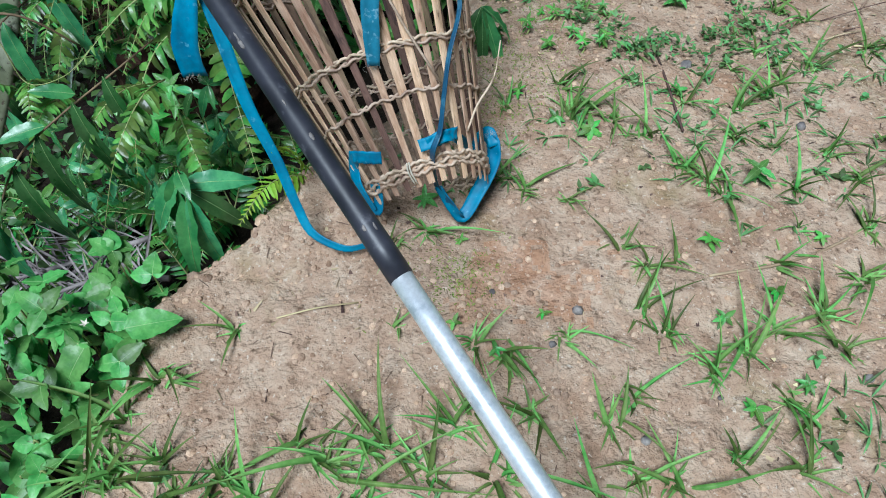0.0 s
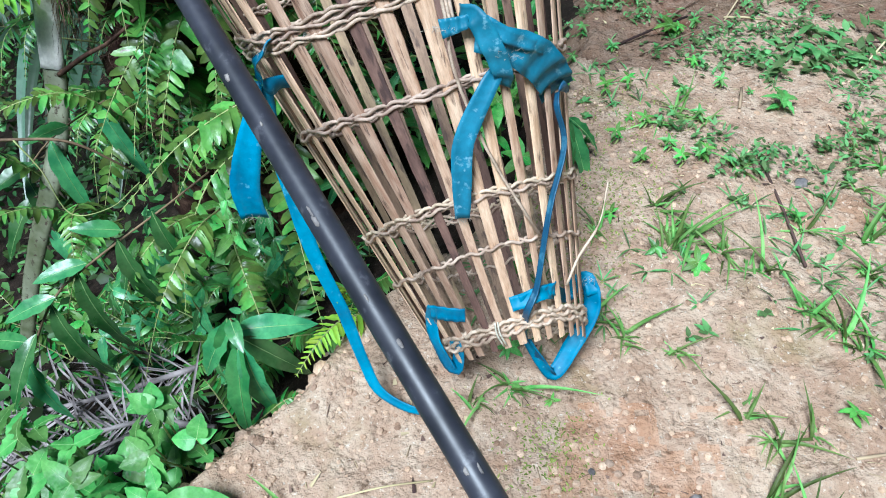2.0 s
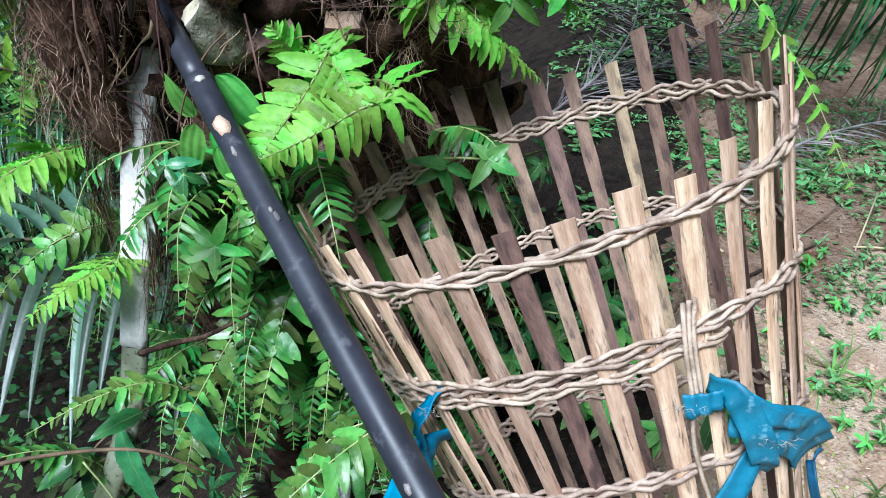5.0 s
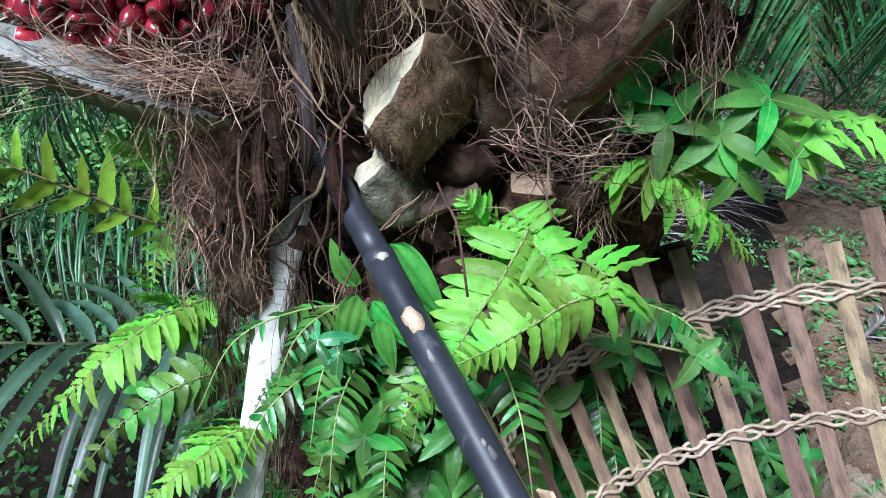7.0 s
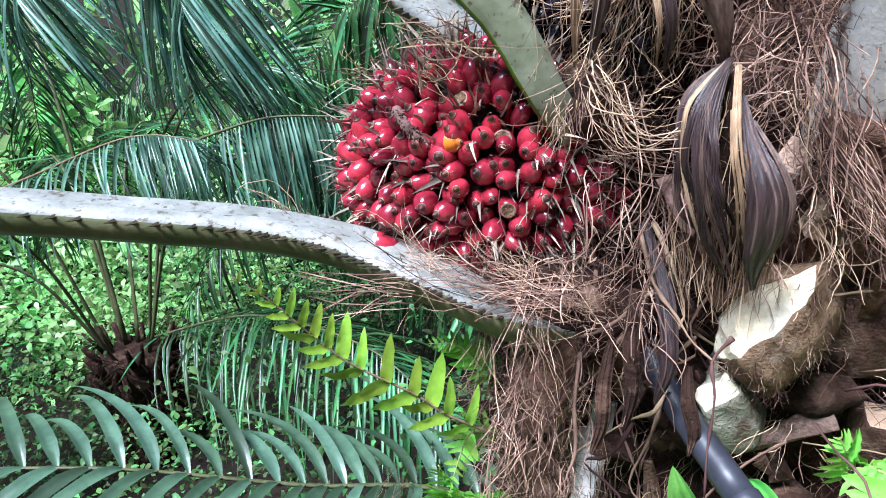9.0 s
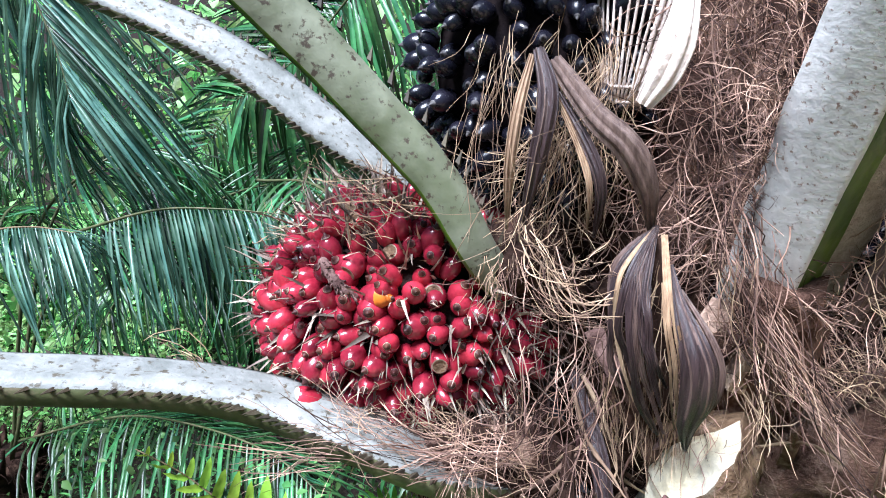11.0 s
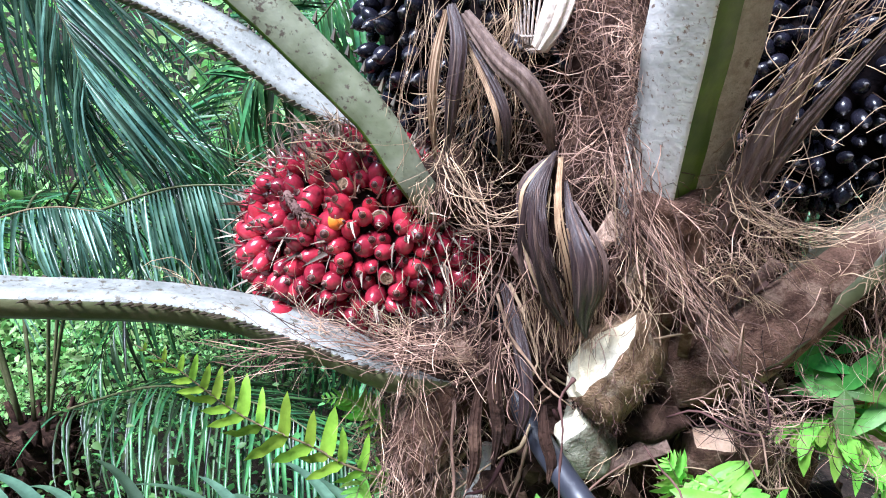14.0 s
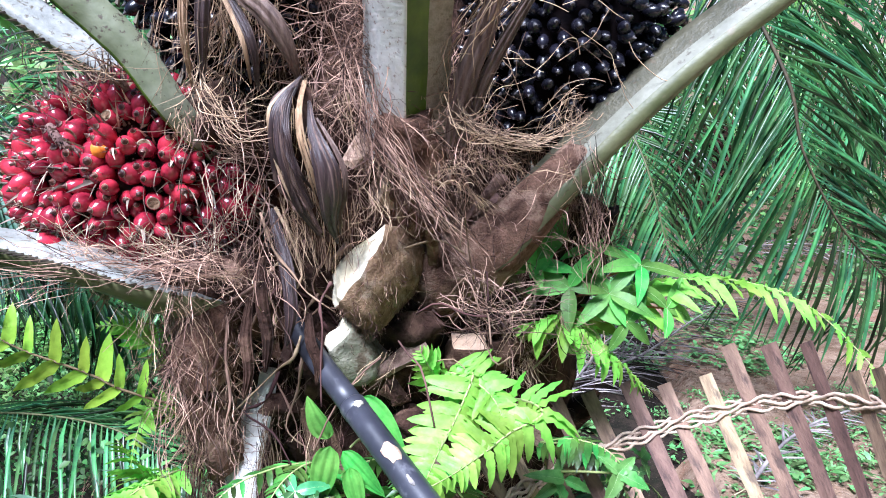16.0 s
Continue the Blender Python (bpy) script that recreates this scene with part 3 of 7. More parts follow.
basket = thing("carrying_basket", tuple(B0), "conical woven bamboo carrying basket with blue straps leaning on soil", "basket")
NST = 32
for k in range(NST):
    th = 2 * math.pi * (k + rng.uniform(-0.10, 0.10)) / NST
    top = 1.07 + rng.uniform(-0.02, 0.03)
    a = Acc()
    pts, rad = [], []
    for i in range(25):
        f = -0.015 + (top + 0.015) * i / 24
        pts.append(on_basket(f, th + 0.006 * noise.noise((k * 3.1, f * 4, 0)), 0.002 * noise.noise((k * 2.3, f * 5, 7))))
    outw = (BU * math.cos(th) + BV * math.sin(th))
    w0 = rng.uniform(0.86, 1.14)
    node = rng.randint(2, 8)
    wide = [(0.0062 + 0.0060 * i / 24) * w0 * (1.13 if (i + node) % 8 == 0 else 1 + 0.05 * noise.noise((k * 1.7, i * 0.6, 4))) for i in range(25)]
    tube(a, pts, wide, section=[(-1, -0.12), (-0.9, 0.1), (-0.4, 0.24), (0.4, 0.24), (0.9, 0.1), (1, -0.12)], up=tuple(outw))
    fz = (pts[-1] - pts[0]).normalized()
    fx = fz.cross(outw).normalized()
    fy = fz.cross(fx)
    pm = Matrix(((fx.x, fy.x, fz.x, pts[0].x), (fx.y, fy.y, fz.y, pts[0].y), (fx.z, fy.z, fz.z, pts[0].z), (0, 0, 0, 1)))
    inv = pm.inverted()
    a.v = [tuple(inv @ V(p)) for p in a.v]
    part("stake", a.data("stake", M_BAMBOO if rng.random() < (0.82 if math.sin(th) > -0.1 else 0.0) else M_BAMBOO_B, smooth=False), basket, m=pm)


def weave(f, pairs, name="woven_band", r=0.0030, step=0.011, lo=0.0, hi=1.0):
    """Twined cane: pairs of strands that cross between the stakes."""
    for q in range(pairs):
        a = Acc()
        for ph in (0, math.pi):
            pts = []
            for i in range(int(lo * NST * 6), int(hi * NST * 6) + 1):
                th = 2 * math.pi * i / (NST * 6)
                tw = NST * th / 2 + ph + q * 1.7
                ff = f + step * (q - (pairs - 1) / 2) + 0.0042 * math.sin(tw * 2 + ph) + 0.004 * math.sin(3 * th + f * 9)
                pts.append(on_basket(ff, th, 0.0050 * math.cos(tw) + 0.0006 * math.sin(th * 57 + q)))
            tube(a, pts, r, 6, up=tuple(BA), cap=False)
        part(name, a.data(name, M_CANE), basket)


weave(1.0, 3, r=0.0028, step=0.0075)
weave(0.805, 3, r=0.0027, step=0.0085, lo=-0.01, hi=0.51)
weave(0.776, 2, r=0.0027, step=0.009, lo=0.02, hi=0.36)
weave(0.841, 2, r=0.0027, step=0.009, lo=0.50, hi=1.0)
weave(0.581, 2, r=0.0030)
weave(0.3355, 2, r=0.0028)
weave(0.215, 1, r=0.0028)
weave(0.034, 3, r=0.0034, step=0.013)
a = Acc()
for k in range(3):
    p0 = on_basket(0.80 - 0.01 * k, math.pi - (1.05 + 0.02 * k), 0.010)
    tube(a, bez([on_basket(0.86, math.pi - (1.02 + 0.025 * k), 0.008), p0, on_basket(0.70, math.pi - (1.06 + 0.02 * k), 0.012), on_basket(0.60, math.pi - (1.10 + 0.012 * k), 0.010), on_basket(0.42, math.pi - (0.98 + 0.03 * k), 0.012), on_basket(0.22, math.pi - (0.75), 0.012)][:3 + (k > 1) * 3], 14), 0.0026, 5)
part("tie_cane", a.data("tie_cane", M_CANE), basket)
a = Acc()
tube(a, bez([on_basket(0.1, math.pi - (0.45), 0.006), on_basket(0.16, math.pi - (0.3), 0.02), on_basket(0.22, math.pi - (0.1), 0.045), on_basket(0.30, math.pi - (0.0), 0.06)], 12), [0.0024] * 8 + [0.0014] * 5, 5)
part("loose_cane_end", a.data("loose_cane_end", M_CANE), basket)
a = Acc()
for k in range(2):
    tube(a, bez([on_basket(-0.005, 1.72 + 0.035 * k, 0.006), on_basket(0.03, 1.70 + 0.035 * k, 0.012), on_basket(0.055, 1.72 + 0.03 * k, 0.008)], 6), 0.0017, 5)
part("twine_knot", a.data("twine_knot", M_TWINE), basket)


def ribbon(name, ctrl, width, material, up=(0, -1, 0.2), thick=0.0022, n=22, crease=0.0, label=""):
    """A flat strap with a slight curl along its edges; the width may change along it."""
    pts = bez(ctrl, n)
    ws = [width(i / n) if callable(width) else width for i in range(n + 1)]
    a = Acc()
    r = random.Random(len(name) + int(ctrl[0][0] * 1000))
    verts, faces = [], []
    for i, (p, (t, s, nn)) in enumerate(zip(pts, frames_along(pts, up))):
        w = ws[i] * 0.5
        for x, z in ((-1, 0.12), (-0.5, 0.0), (0.05, -0.06), (0.55, 0.0), (1, 0.14)):
            verts.append(p + s * (x * w * r.uniform(0.96, 1.04)) + nn * (z * w + crease * w * math.sin(i * 1.1 + x)))
        for x, z in ((1, 0.14), (0.55, 0.0), (0.05, -0.06), (-0.5, 0.0), (-1, 0.12)):
            verts.append(p + s * (x * w) + nn * (z * w - thick + crease * w * math.sin(i * 1.1 + x)))
    for i in range(n):
        for j in range(10):
            faces.append((i * 10 + j, i * 10 + (j + 1) % 10, (i + 1) * 10 + (j + 1) % 10, (i + 1) * 10 + j))
    faces += [tuple(range(9, -1, -1)), tuple(n * 10 + j for j in range(10))]
    a.add(verts, faces)
    return part(name, a.data(name, material), basket, label)


def round_basket(*rows):
    return [tuple(on_basket(f, th, out)) for f, th, out in rows]


ribbon("strap_tail", round_basket((0.585, 2.30, 0.016), (0.553, 2.172, 0.024), (0.464, 1.954, 0.022), (0.380, 1.86, 0.020), (0.306, 1.78, 0.016)), lambda s: 0.018 + 0.013 * math.sin(math.pi * min(1, s * 0.9)), M_STRAPK, up=(0.1, -1, 0.5), crease=0.05)
ribbon("strap_bow", round_basket((0.650, 2.16, 0.022), (0.622, 2.32, 0.030), (0.575, 2.52, 0.027), (0.532, 2.70, 0.017), (0.505, 2.88, 0.000)), lambda s: 0.030 + 0.028 * min(1, s * 2.2), M_STRAPK, up=(0.3, -1, 0.5), crease=0.10, n=30)
ribbon("strap_bow_fold", round_basket((0.700, 2.16, 0.012), (0.672, 2.22, 0.030), (0.630, 2.34, 0.037), (0.600, 2.50, 0.034), (0.585, 2.62, 0.026)), lambda s: 0.026 - 0.012 * s, M_STRAPK, up=(0.3, -1, 0.5), crease=0.16, n=26)
ribbon("strap_knot", round_basket((0.715, 2.13, 0.006), (0.690, 2.17, 0.034), (0.620, 2.22, 0.040), (0.565, 2.27, 0.030), (0.545, 2.30, 0.008)), lambda s: 0.020 + 0.010 * math.sin(math.pi * s), M_STRAPK, up=(0.0, -1, 0.3), crease=0.14, n=26)
ribbon("strap_loop_upper", round_basket((0.690, 2.20, 0.022), (0.690, 2.10, 0.020), (0.694, 2.00, 0.014)), lambda s: 0.014 + 0.012 * s, M_STRAPK, up=(0, -1, 0.6), crease=0.16)
ribbon("strap_frayed_end", round_basket((0.510, 2.80, 0.018), (0.500, 2.90, 0.016), (0.494, 2.97, 0.012)), lambda s: 0.016 * (1 - 0.7 * s), M_STRAPD, up=(0.4, -1, 0.3), crease=0.2, n=8)
ribbon("carrying_strap", round_basket((0.500, 2.80, 0.010), (0.470, 2.73, 0.016), (0.393, 2.786, 0.016), (0.283, 2.504, 0.022), (0.188, 2.348, 0.022), (0.111, 2.215, 0.022), (0.060, 2.06, 0.020)) + [(-0.014, 0.945, 0.105), (0.012, 0.928, 0.070), (0.040, 0.912, 0.034)], lambda s: 0.010 + 0.016 * max(0, s - 0.5), M_STRAPD, up=(-0.9, -1, 0.3), n=44)
ribbon("strap_loop_lower", [(-0.010, 0.945, 0.098), (0.014, 0.926, 0.062), (0.041, 0.914, 0.036), (0.073, 0.95, 0.071), (0.104, 0.992, 0.115), (0.107, 1.015, 0.145), (0.100, 1.03, 0.160)], lambda s: 0.018 + 0.014 * min(1, s * 2), M_STRAP, up=(-0.6, -0.9, 0.5), crease=0.05, n=36)
ribbon("strap_return", [(0.108, 1.012, 0.150), (0.098, 1.035, 0.166), (0.080, 1.04, 0.150), (0.064, 1.03, 0.118)] + round_basket((0.095, 2.40, 0.008), (0.088, 2.10, 0.008), (0.085, 1.95, 0.006)), 0.024, M_STRAP, up=(0, -0.7, 1), crease=0.14, n=30)
ribbon("strap_flap", [(-0.432, 1.105, 0.545), (-0.444, 1.080, 0.493), (-0.457, 1.060, 0.450), (-0.475, 1.042, 0.380), (-0.473, 1.035, 0.318)], lambda s: 0.018 + 0.030 * min(1, s * 1.5), M_STRAP, crease=0.05)
ribbon("strap_knot_side", [(-0.40, 1.14, 0.60), (-0.425, 1.105, 0.575), (-0.415, 1.10, 0.54), (-0.39, 1.13, 0.53)], 0.026, M_STRAP, up=(-1, -0.5, 0.2), crease=0.2)
ribbon("carrying_strap_side", [(-0.425, 1.105, 0.535), (-0.424, 1.088, 0.467), (-0.405, 1.048, 0.395), (-0.375, 0.993, 0.285), (-0.330, 0.940, 0.180), (-0.300, 0.893, 0.098), (-0.270, 0.858, 0.050), (-0.206, 0.832, 0.034), (-0.155, 0.840, 0.034)], lambda s: 0.030 - 0.017 * s, M_STRAP, up=(0.3, -1, 0.4), n=34, crease=0.06)
ribbon("strap_foot", round_basket((0.13, 1.10, 0.008)) + [(-0.178, 0.932, 0.170), (-0.166, 0.905, 0.135), (-0.140, 0.884, 0.092), (-0.130, 0.895, 0.120), (-0.138, 0.905, 0.160)], 0.024, M_STRAP, up=(-0.6, -1, 0.2), crease=0.1)
ribbon("strap_foot_wrap", round_basket((0.128, 1.02, 0.008), (0.118, 1.14, 0.009), (0.104, 1.28, 0.008), (0.090, 1.42, 0.004)), 0.026, M_STRAP, up=(-0.2, -1, 0.4), crease=0.08)
ribbon("strap_foot_wrap", round_basket((0.085, 2.05, 0.008), (0.095, 2.30, 0.010), (0.098, 2.50, 0.008)), 0.026, M_STRAP, up=(0.2, -1, 0.4), crease=0.08)

a = Acc()
for c, way, n_, spread in (((-0.473, 1.033, 0.318), (0.0, -0.1, -1), 34, 0.016), ((-0.155, 0.838, 0.036), (1, -0.1, 0.1), 14, 0.004), ((0.100, 1.03, 0.166), (-0.3, -0.4, 0.7), 30, 0.010), ((-0.410, 1.10, 0.600), (0.2, -0.5, 0.8), 26, 0.008), ((-0.14, 0.895, 0.165), (-0.2, -0.4, 0.7), 20, 0.008), (tuple(on_basket(0.306, 1.78, 0.018)), (-0.1, -0.2, -1), 22, 0.007), (tuple(on_basket(0.694, 2.0, 0.016)), (-0.8, -0.4, 0.1), 22, 0.007), (tuple(on_basket(0.60, 2.30, 0.042)), (0.5, -0.5, 0.4), 30, 0.014)):
    st = np.array(c) + npr.normal(0, spread, (n_, 3)) * np.array([1, 0.25, 0.35])
    strands(a, st, np.array(way) + npr.normal(0, 0.5, (n_, 3)), npr.uniform(0.004, 0.014, n_), npr.uniform(0.00015, 0.0003, n_), 0.5, 0.2, k=5)
part("strap_fray", a.data("strap_fray", M_TWINE, smooth=False), basket, "whitish frayed strap threads", kind="stuff")

# ---- harvesting pole ----
P_J, P_N = V((-0.055, 0.498, 0.442)), V((-0.735, 1.449, 0.813))
PD = (P_N - P_J).normalized()
pole = thing("harvesting_pole", tuple(P_J - PD * 1.30), "long black harvesting pole with an aluminium lower section", "pole")
top_at = (P_N - P_J).length
a = Acc()
pts = [P_J + PD * (top_at * i / 24) for i in range(25)]
tube(a, pts, [0.0178 + 0.0006 * noise.noise((i * 0.7, 0, 0)) for i in range(25)], 20)
part("shaft", a.data("shaft", M_POLE), pole, "black plastic-coated shaft")
a = Acc()
tube(a, [P_N - PD * 0.012, P_N - PD * 0.010, P_N + PD * 0.004, P_N + PD * 0.006], [0.0176, 0.0186, 0.0186, 0.0172], 20)
part("collar", a.data("collar", M_POLE), pole)
a = Acc()
tube(a, bez([P_N, P_N + PD * 0.13, P_N + PD * 0.20 + V((-0.002, 0.01, 0.02)), P_N + PD * 0.30 + V((0.01, 0.02, 0.09))], 12), [0.0168] * 5 + [0.016, 0.0155, 0.015, 0.014, 0.013, 0.012, 0.011, 0.010], 14)
part("shaft_tip", a.data("shaft_tip", M_POLE), pole)
a = Acc()
tube(a, [P_J + PD * 0.02 - PD * (1.33 * i / 10) for i in range(11)], 0.0163, 24)
part("handle_tube", a.data("handle_tube", M_ALU), pole, "bare aluminium tube")
SIDE = PD.cross(V((0, 0, 1))).normalized()
FACE = (V((-0.50, 0.75, 1.22)) - P_N)
FACE = (FACE - PD * FACE.dot(PD)).normalized()


def chip(name, s, off, lx, ly, material):
    """A thin uneven patch that lies on the shaft."""
    a = Acc()
    c = P_J + PD * s
    nn = (FACE + SIDE * off).normalized()
    sd = PD.cross(nn).normalized()
    ring = []
    for k in range(12):
        an = 2 * math.pi * k / 12
        q = 1 + 0.55 * noise.noise((k * 1.3, s * 9, 2))
        ring.append((lx * q * math.cos(an), ly * q * math.sin(an)))
    top = [c + PD * u + (nn * math.cos(v / 0.0182) + sd * math.sin(v / 0.0182)) * 0.0192 for u, v in ring]
    low = [c + PD * u + (nn * math.cos(v / 0.0182) + sd * math.sin(v / 0.0182)) * 0.0170 for u, v in ring]
    a.add(top + low + [c + nn * 0.0193], [(i, (i + 1) % 12, 24) for i in range(12)] + [(i + 12, (i + 1) % 12 + 12, (i + 1) % 12, i) for i in range(12)])
    part(name, a.data(name, material), pole)


chip("bare_patch", (V((-0.675, 1.377, 0.781)) - P_J).length, 0.0, 0.017, 0.010, M_CUTP)
chip("pale_spot", top_at - 0.012, 0.25, 0.006, 0.006, M_TWINE)
for k in range(12):
    chip("scuff", rng.uniform(0.05, top_at - 0.1), rng.uniform(-0.6, 0.6), rng.uniform(0.003, 0.009), rng.uniform(0.0012, 0.003), M_STONE)
for k in range(3):
    chip("sticker_scrap", -0.44 - 0.012 * k, -0.2 + 0.25 * k, 0.007, 0.004, M_RED if k == 1 else M_TWINE)

# ---- oil palm ----
TC = (-0.72, 1.97)
palm = thing("oil_palm", (TC[0], TC[1], ground_z(*TC)), "short oil palm with shaggy brown fibre trunk and cut frond stubs", "palm tree")
a = Acc()
NR, NZ = 72, 60
vs = []
for i in range(NZ + 1):
    z = -0.7 + 2.9 * i / NZ
    base = 0.40 if z < 0.2 else 0.40 - 0.10 * smooth(0.2, 1.2, z) - 0.14 * smooth(1.2, 1.7, z)
    base *= max(0.002, 1 - smooth(1.9, 2.2, z) ** 2)
    for j in range(NR):
        an = 2 * math.pi * j / NR
        r = base + min(1, base * 6) * 0.05 * noise.noise((math.cos(an) * 4, math.sin(an) * 4, z * 5)) + 0.02 * noise.noise((math.cos(an) * 14, math.sin(an) * 14, z * 16))
        vs.append((TC[0] + r * math.cos(an), TC[1] + r * math.sin(an), z))
a.add(vs, [(i * NR + j, i * NR + (j + 1) % NR, (i + 1) * NR + (j + 1) % NR, (i + 1) * NR + j) for i in range(NZ) for j in range(NR)])
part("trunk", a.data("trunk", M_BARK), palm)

PSEC = [(-1, 0.25), (-0.55, 0.42), (0.0, 0.34), (0.55, 0.42), (1, 0.25), (0.75, -0.35), (0, -0.75), (-0.75, -0.35)]


def petiole(name, ctrl, rad, up=(0, 0, 1), section=PSEC, slots=(0, 0, 0, 0, 1, 1, 1, 1), mats=(M_PET, M_PETU, M_PETG), thorns=0, tside=(1,), label="", n=36):
    pts = bez(ctrl, n)
    rs = [rad[0] + (rad[1] - rad[0]) * smooth(0, 0.5, i / n) + (rad[2] - rad[1]) * smooth(0.5, 1, i / n) for i in range(n + 1)]
    rs = [r * (1 + 0.05 * noise.noise((i * 0.5, r * 50, 3))) for i, r in enumerate(rs)]
    a = Acc()
    tube(a, pts, rs, section=section, up=up, slots=list(slots))
    ob = part(name, a.data(name, list(mats)), palm, label)
    fr = frames_along(pts, up)
    r = random.Random(int(ctrl[0][0] * 1000))
    for k in range(thorns):
        s = 0.12 + 0.85 * (k + r.random() * 0.6) / thorns
        i = int(s * n)
        t, sd, nn = fr[i]
        p = at_s(pts, s)
        for side in tside:
            c = Acc()
            w = (sd * side + t * 0.7).normalized()
            b = p + sd * side * rs[i] * 0.97 + nn * rs[i] * 0.22
            L = r.uniform(0.011, 0.021)
            c.add([b - t * 0.004, b + t * 0.005, b + nn * 0.003, b - nn * 0.003, b + w * L], [(0, 2, 4), (2, 1, 4), (1, 3, 4), (3, 0, 4)])
            part("thorn", c.data("thorn", M_THORN, smooth=False), ob)
    return ob


# each frond: its stalk, base first
petiole("petiole", [(-0.86, 1.66, 0.865), (-0.985, 1.535, 0.944), (-1.08, 1.515, 0.992), (-1.213, 1.525, 1.024), (-1.385, 1.46, 1.061), (-1.75, 1.30, 1.098), (-2.3, 1.05, 1.02)], (0.042, 0.043, 0.041), thorns=70, tside=(-1, 1), up=(0.05, 0.05, 1))
petiole("petiole", [(-0.915, 1.65, 1.10), (-0.956, 1.56, 1.186), (-1.004, 1.55, 1.270), (-1.065, 1.545, 1.338), (-1.16, 1.53, 1.437), (-1.33, 1.47, 1.60), (-1.7, 1.30, 1.86)], (0.020, 0.027, 0.034), up=(0.55, -0.75, 0.25), section=[(-1, -0.1), (-0.92, 0.10), (0.1, 0.5), (0.8, 0.3), (1, -0.2), (0.3, -0.7), (-0.5, -0.6)], slots=(2, 0, 0, 0, 1, 1, 1), mats=(M_PETM, M_PETU, M_PETG), thorns=20, tside=(1,))
petiole("petiole", [(-0.98, 1.98, 1.10), (-1.10, 1.90, 1.19), (-1.21, 1.86, 1.265), (-1.363, 1.855, 1.375), (-1.54, 1.850, 1.455), (-1.9, 1.80, 1.58), (-2.5, 1.7, 1.66)], (0.044, 0.036, 0.022), thorns=64, tside=(-1, 1), up=(0.1, -0.5, 1))
petiole("petiole", [(-0.64, 1.78, 0.98), (-0.655, 1.635, 1.08), (-0.660, 1.580, 1.170), (-0.652, 1.500, 1.325), (-0.645, 1.41, 1.47), (-0.62, 1.20, 1.75), (-0.55, 0.80, 2.05)], (0.057, 0.056, 0.042), up=(0, -1, 0.1), section=[(-1, -0.28), (-0.55, 0.10), (-0.06, 0.42), (0.02, 0.44), (0.38, 0.12), (0.48, 0.06), (1, -0.12), (0.6, -0.6), (-0.6, -0.6)], slots=(0, 0, 0, 2, 2, 3, 1, 1, 1), mats=(M_PETC, M_PETU, M_PETG, M_PETE), label="whitish frond stalk with a green keel")
petiole("petiole", [(-0.60, 1.75, 0.92), (-0.545, 1.62, 0.970), (-0.470, 1.61, 1.055), (-0.334, 1.625, 1.193), (-0.180, 1.63, 1.318), (0.12, 1.60, 1.52), (0.6, 1.5, 1.72)], (0.048, 0.040, 0.028), up=(-0.5, -0.7, 0.8), slots=(2, 2, 0, 1, 1, 1, 1, 1), mats=(M_PETF, M_PETU, M_PETR), thorns=18, tside=(-1,))


def frond_base(ctrl, rad, label="", m=M_PETB, fuzz=420):
    """A swollen brown sheath where a stalk leaves the trunk."""
    pts = bez(ctrl, 14)
    a = Acc()
    tube(a, pts, [rad[0] + (rad[1] - rad[0]) * i / 14 for i in range(15)], 16)
    for i, p in enumerate(a.v):
        q = V(p)
        k = 0.014 * noise.noise(q * 26) + 0.009 * noise.noise(q * 70)
        a.v[i] = (q.x + k, q.y + k, q.z + k)
    fb = part("frond_base", a.data("frond_base", m), palm, label)
    if fuzz:
        c = Acc()
        pick = npr.randint(0, len(a.v), fuzz)
        st = np.array(a.v)[pick]
        ax = np.array([tuple(p) for p in pts])[np.clip(pick // 16, 0, 14)]
        out = (st - ax) / (np.linalg.norm(st - ax, axis=1)[:, None] + 1e-6)
        along = np.array(tuple((pts[-1] - pts[0]).normalized()))
        strands(c, st + npr.normal(0, 0.004, (fuzz, 3)), out * 0.25 + along * npr.choice([-1.0, 0.8], fuzz)[:, None] + npr.normal(0, 0.45, (fuzz, 3)) + np.array([0, 0, -0.25]), npr.uniform(0.015, 0.075, fuzz), npr.uniform(0.00025, 0.0006, fuzz), 0.4, 0.3, k=6)
        part("coat_fibre", c.data("coat_fibre", M_FIB, smooth=False), fb, kind="stuff")


frond_base([(-0.62, 1.82, 0.86), (-0.600, 1.66, 0.930), (-0.535, 1.625, 0.985), (-0.478, 1.612, 1.045), (-0.41, 1.617, 1.12)], (0.085, 0.026))
frond_base([(-0.66, 1.80, 0.95), (-0.652, 1.67, 1.03), (-0.657, 1.600, 1.125), (-0.66, 1.57, 1.19)], (0.085, 0.034))
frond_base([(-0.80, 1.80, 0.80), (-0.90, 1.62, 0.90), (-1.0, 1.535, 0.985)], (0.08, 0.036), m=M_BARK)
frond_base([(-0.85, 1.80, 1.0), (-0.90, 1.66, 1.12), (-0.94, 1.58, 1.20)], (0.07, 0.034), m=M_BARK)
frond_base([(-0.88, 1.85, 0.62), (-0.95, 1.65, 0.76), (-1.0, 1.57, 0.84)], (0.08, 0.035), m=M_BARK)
frond_base([(-0.93, 1.60, 0.96), (-0.955, 1.56, 0.90), (-0.967, 1.548, 0.80), (-0.955, 1.56, 0.66)], (0.05, 0.030), fuzz=900)
frond_base([(-0.50, 1.85, 0.72), (-0.40, 1.74, 0.90), (-0.37, 1.70, 1.02)], (0.07, 0.04), m=M_BARK)


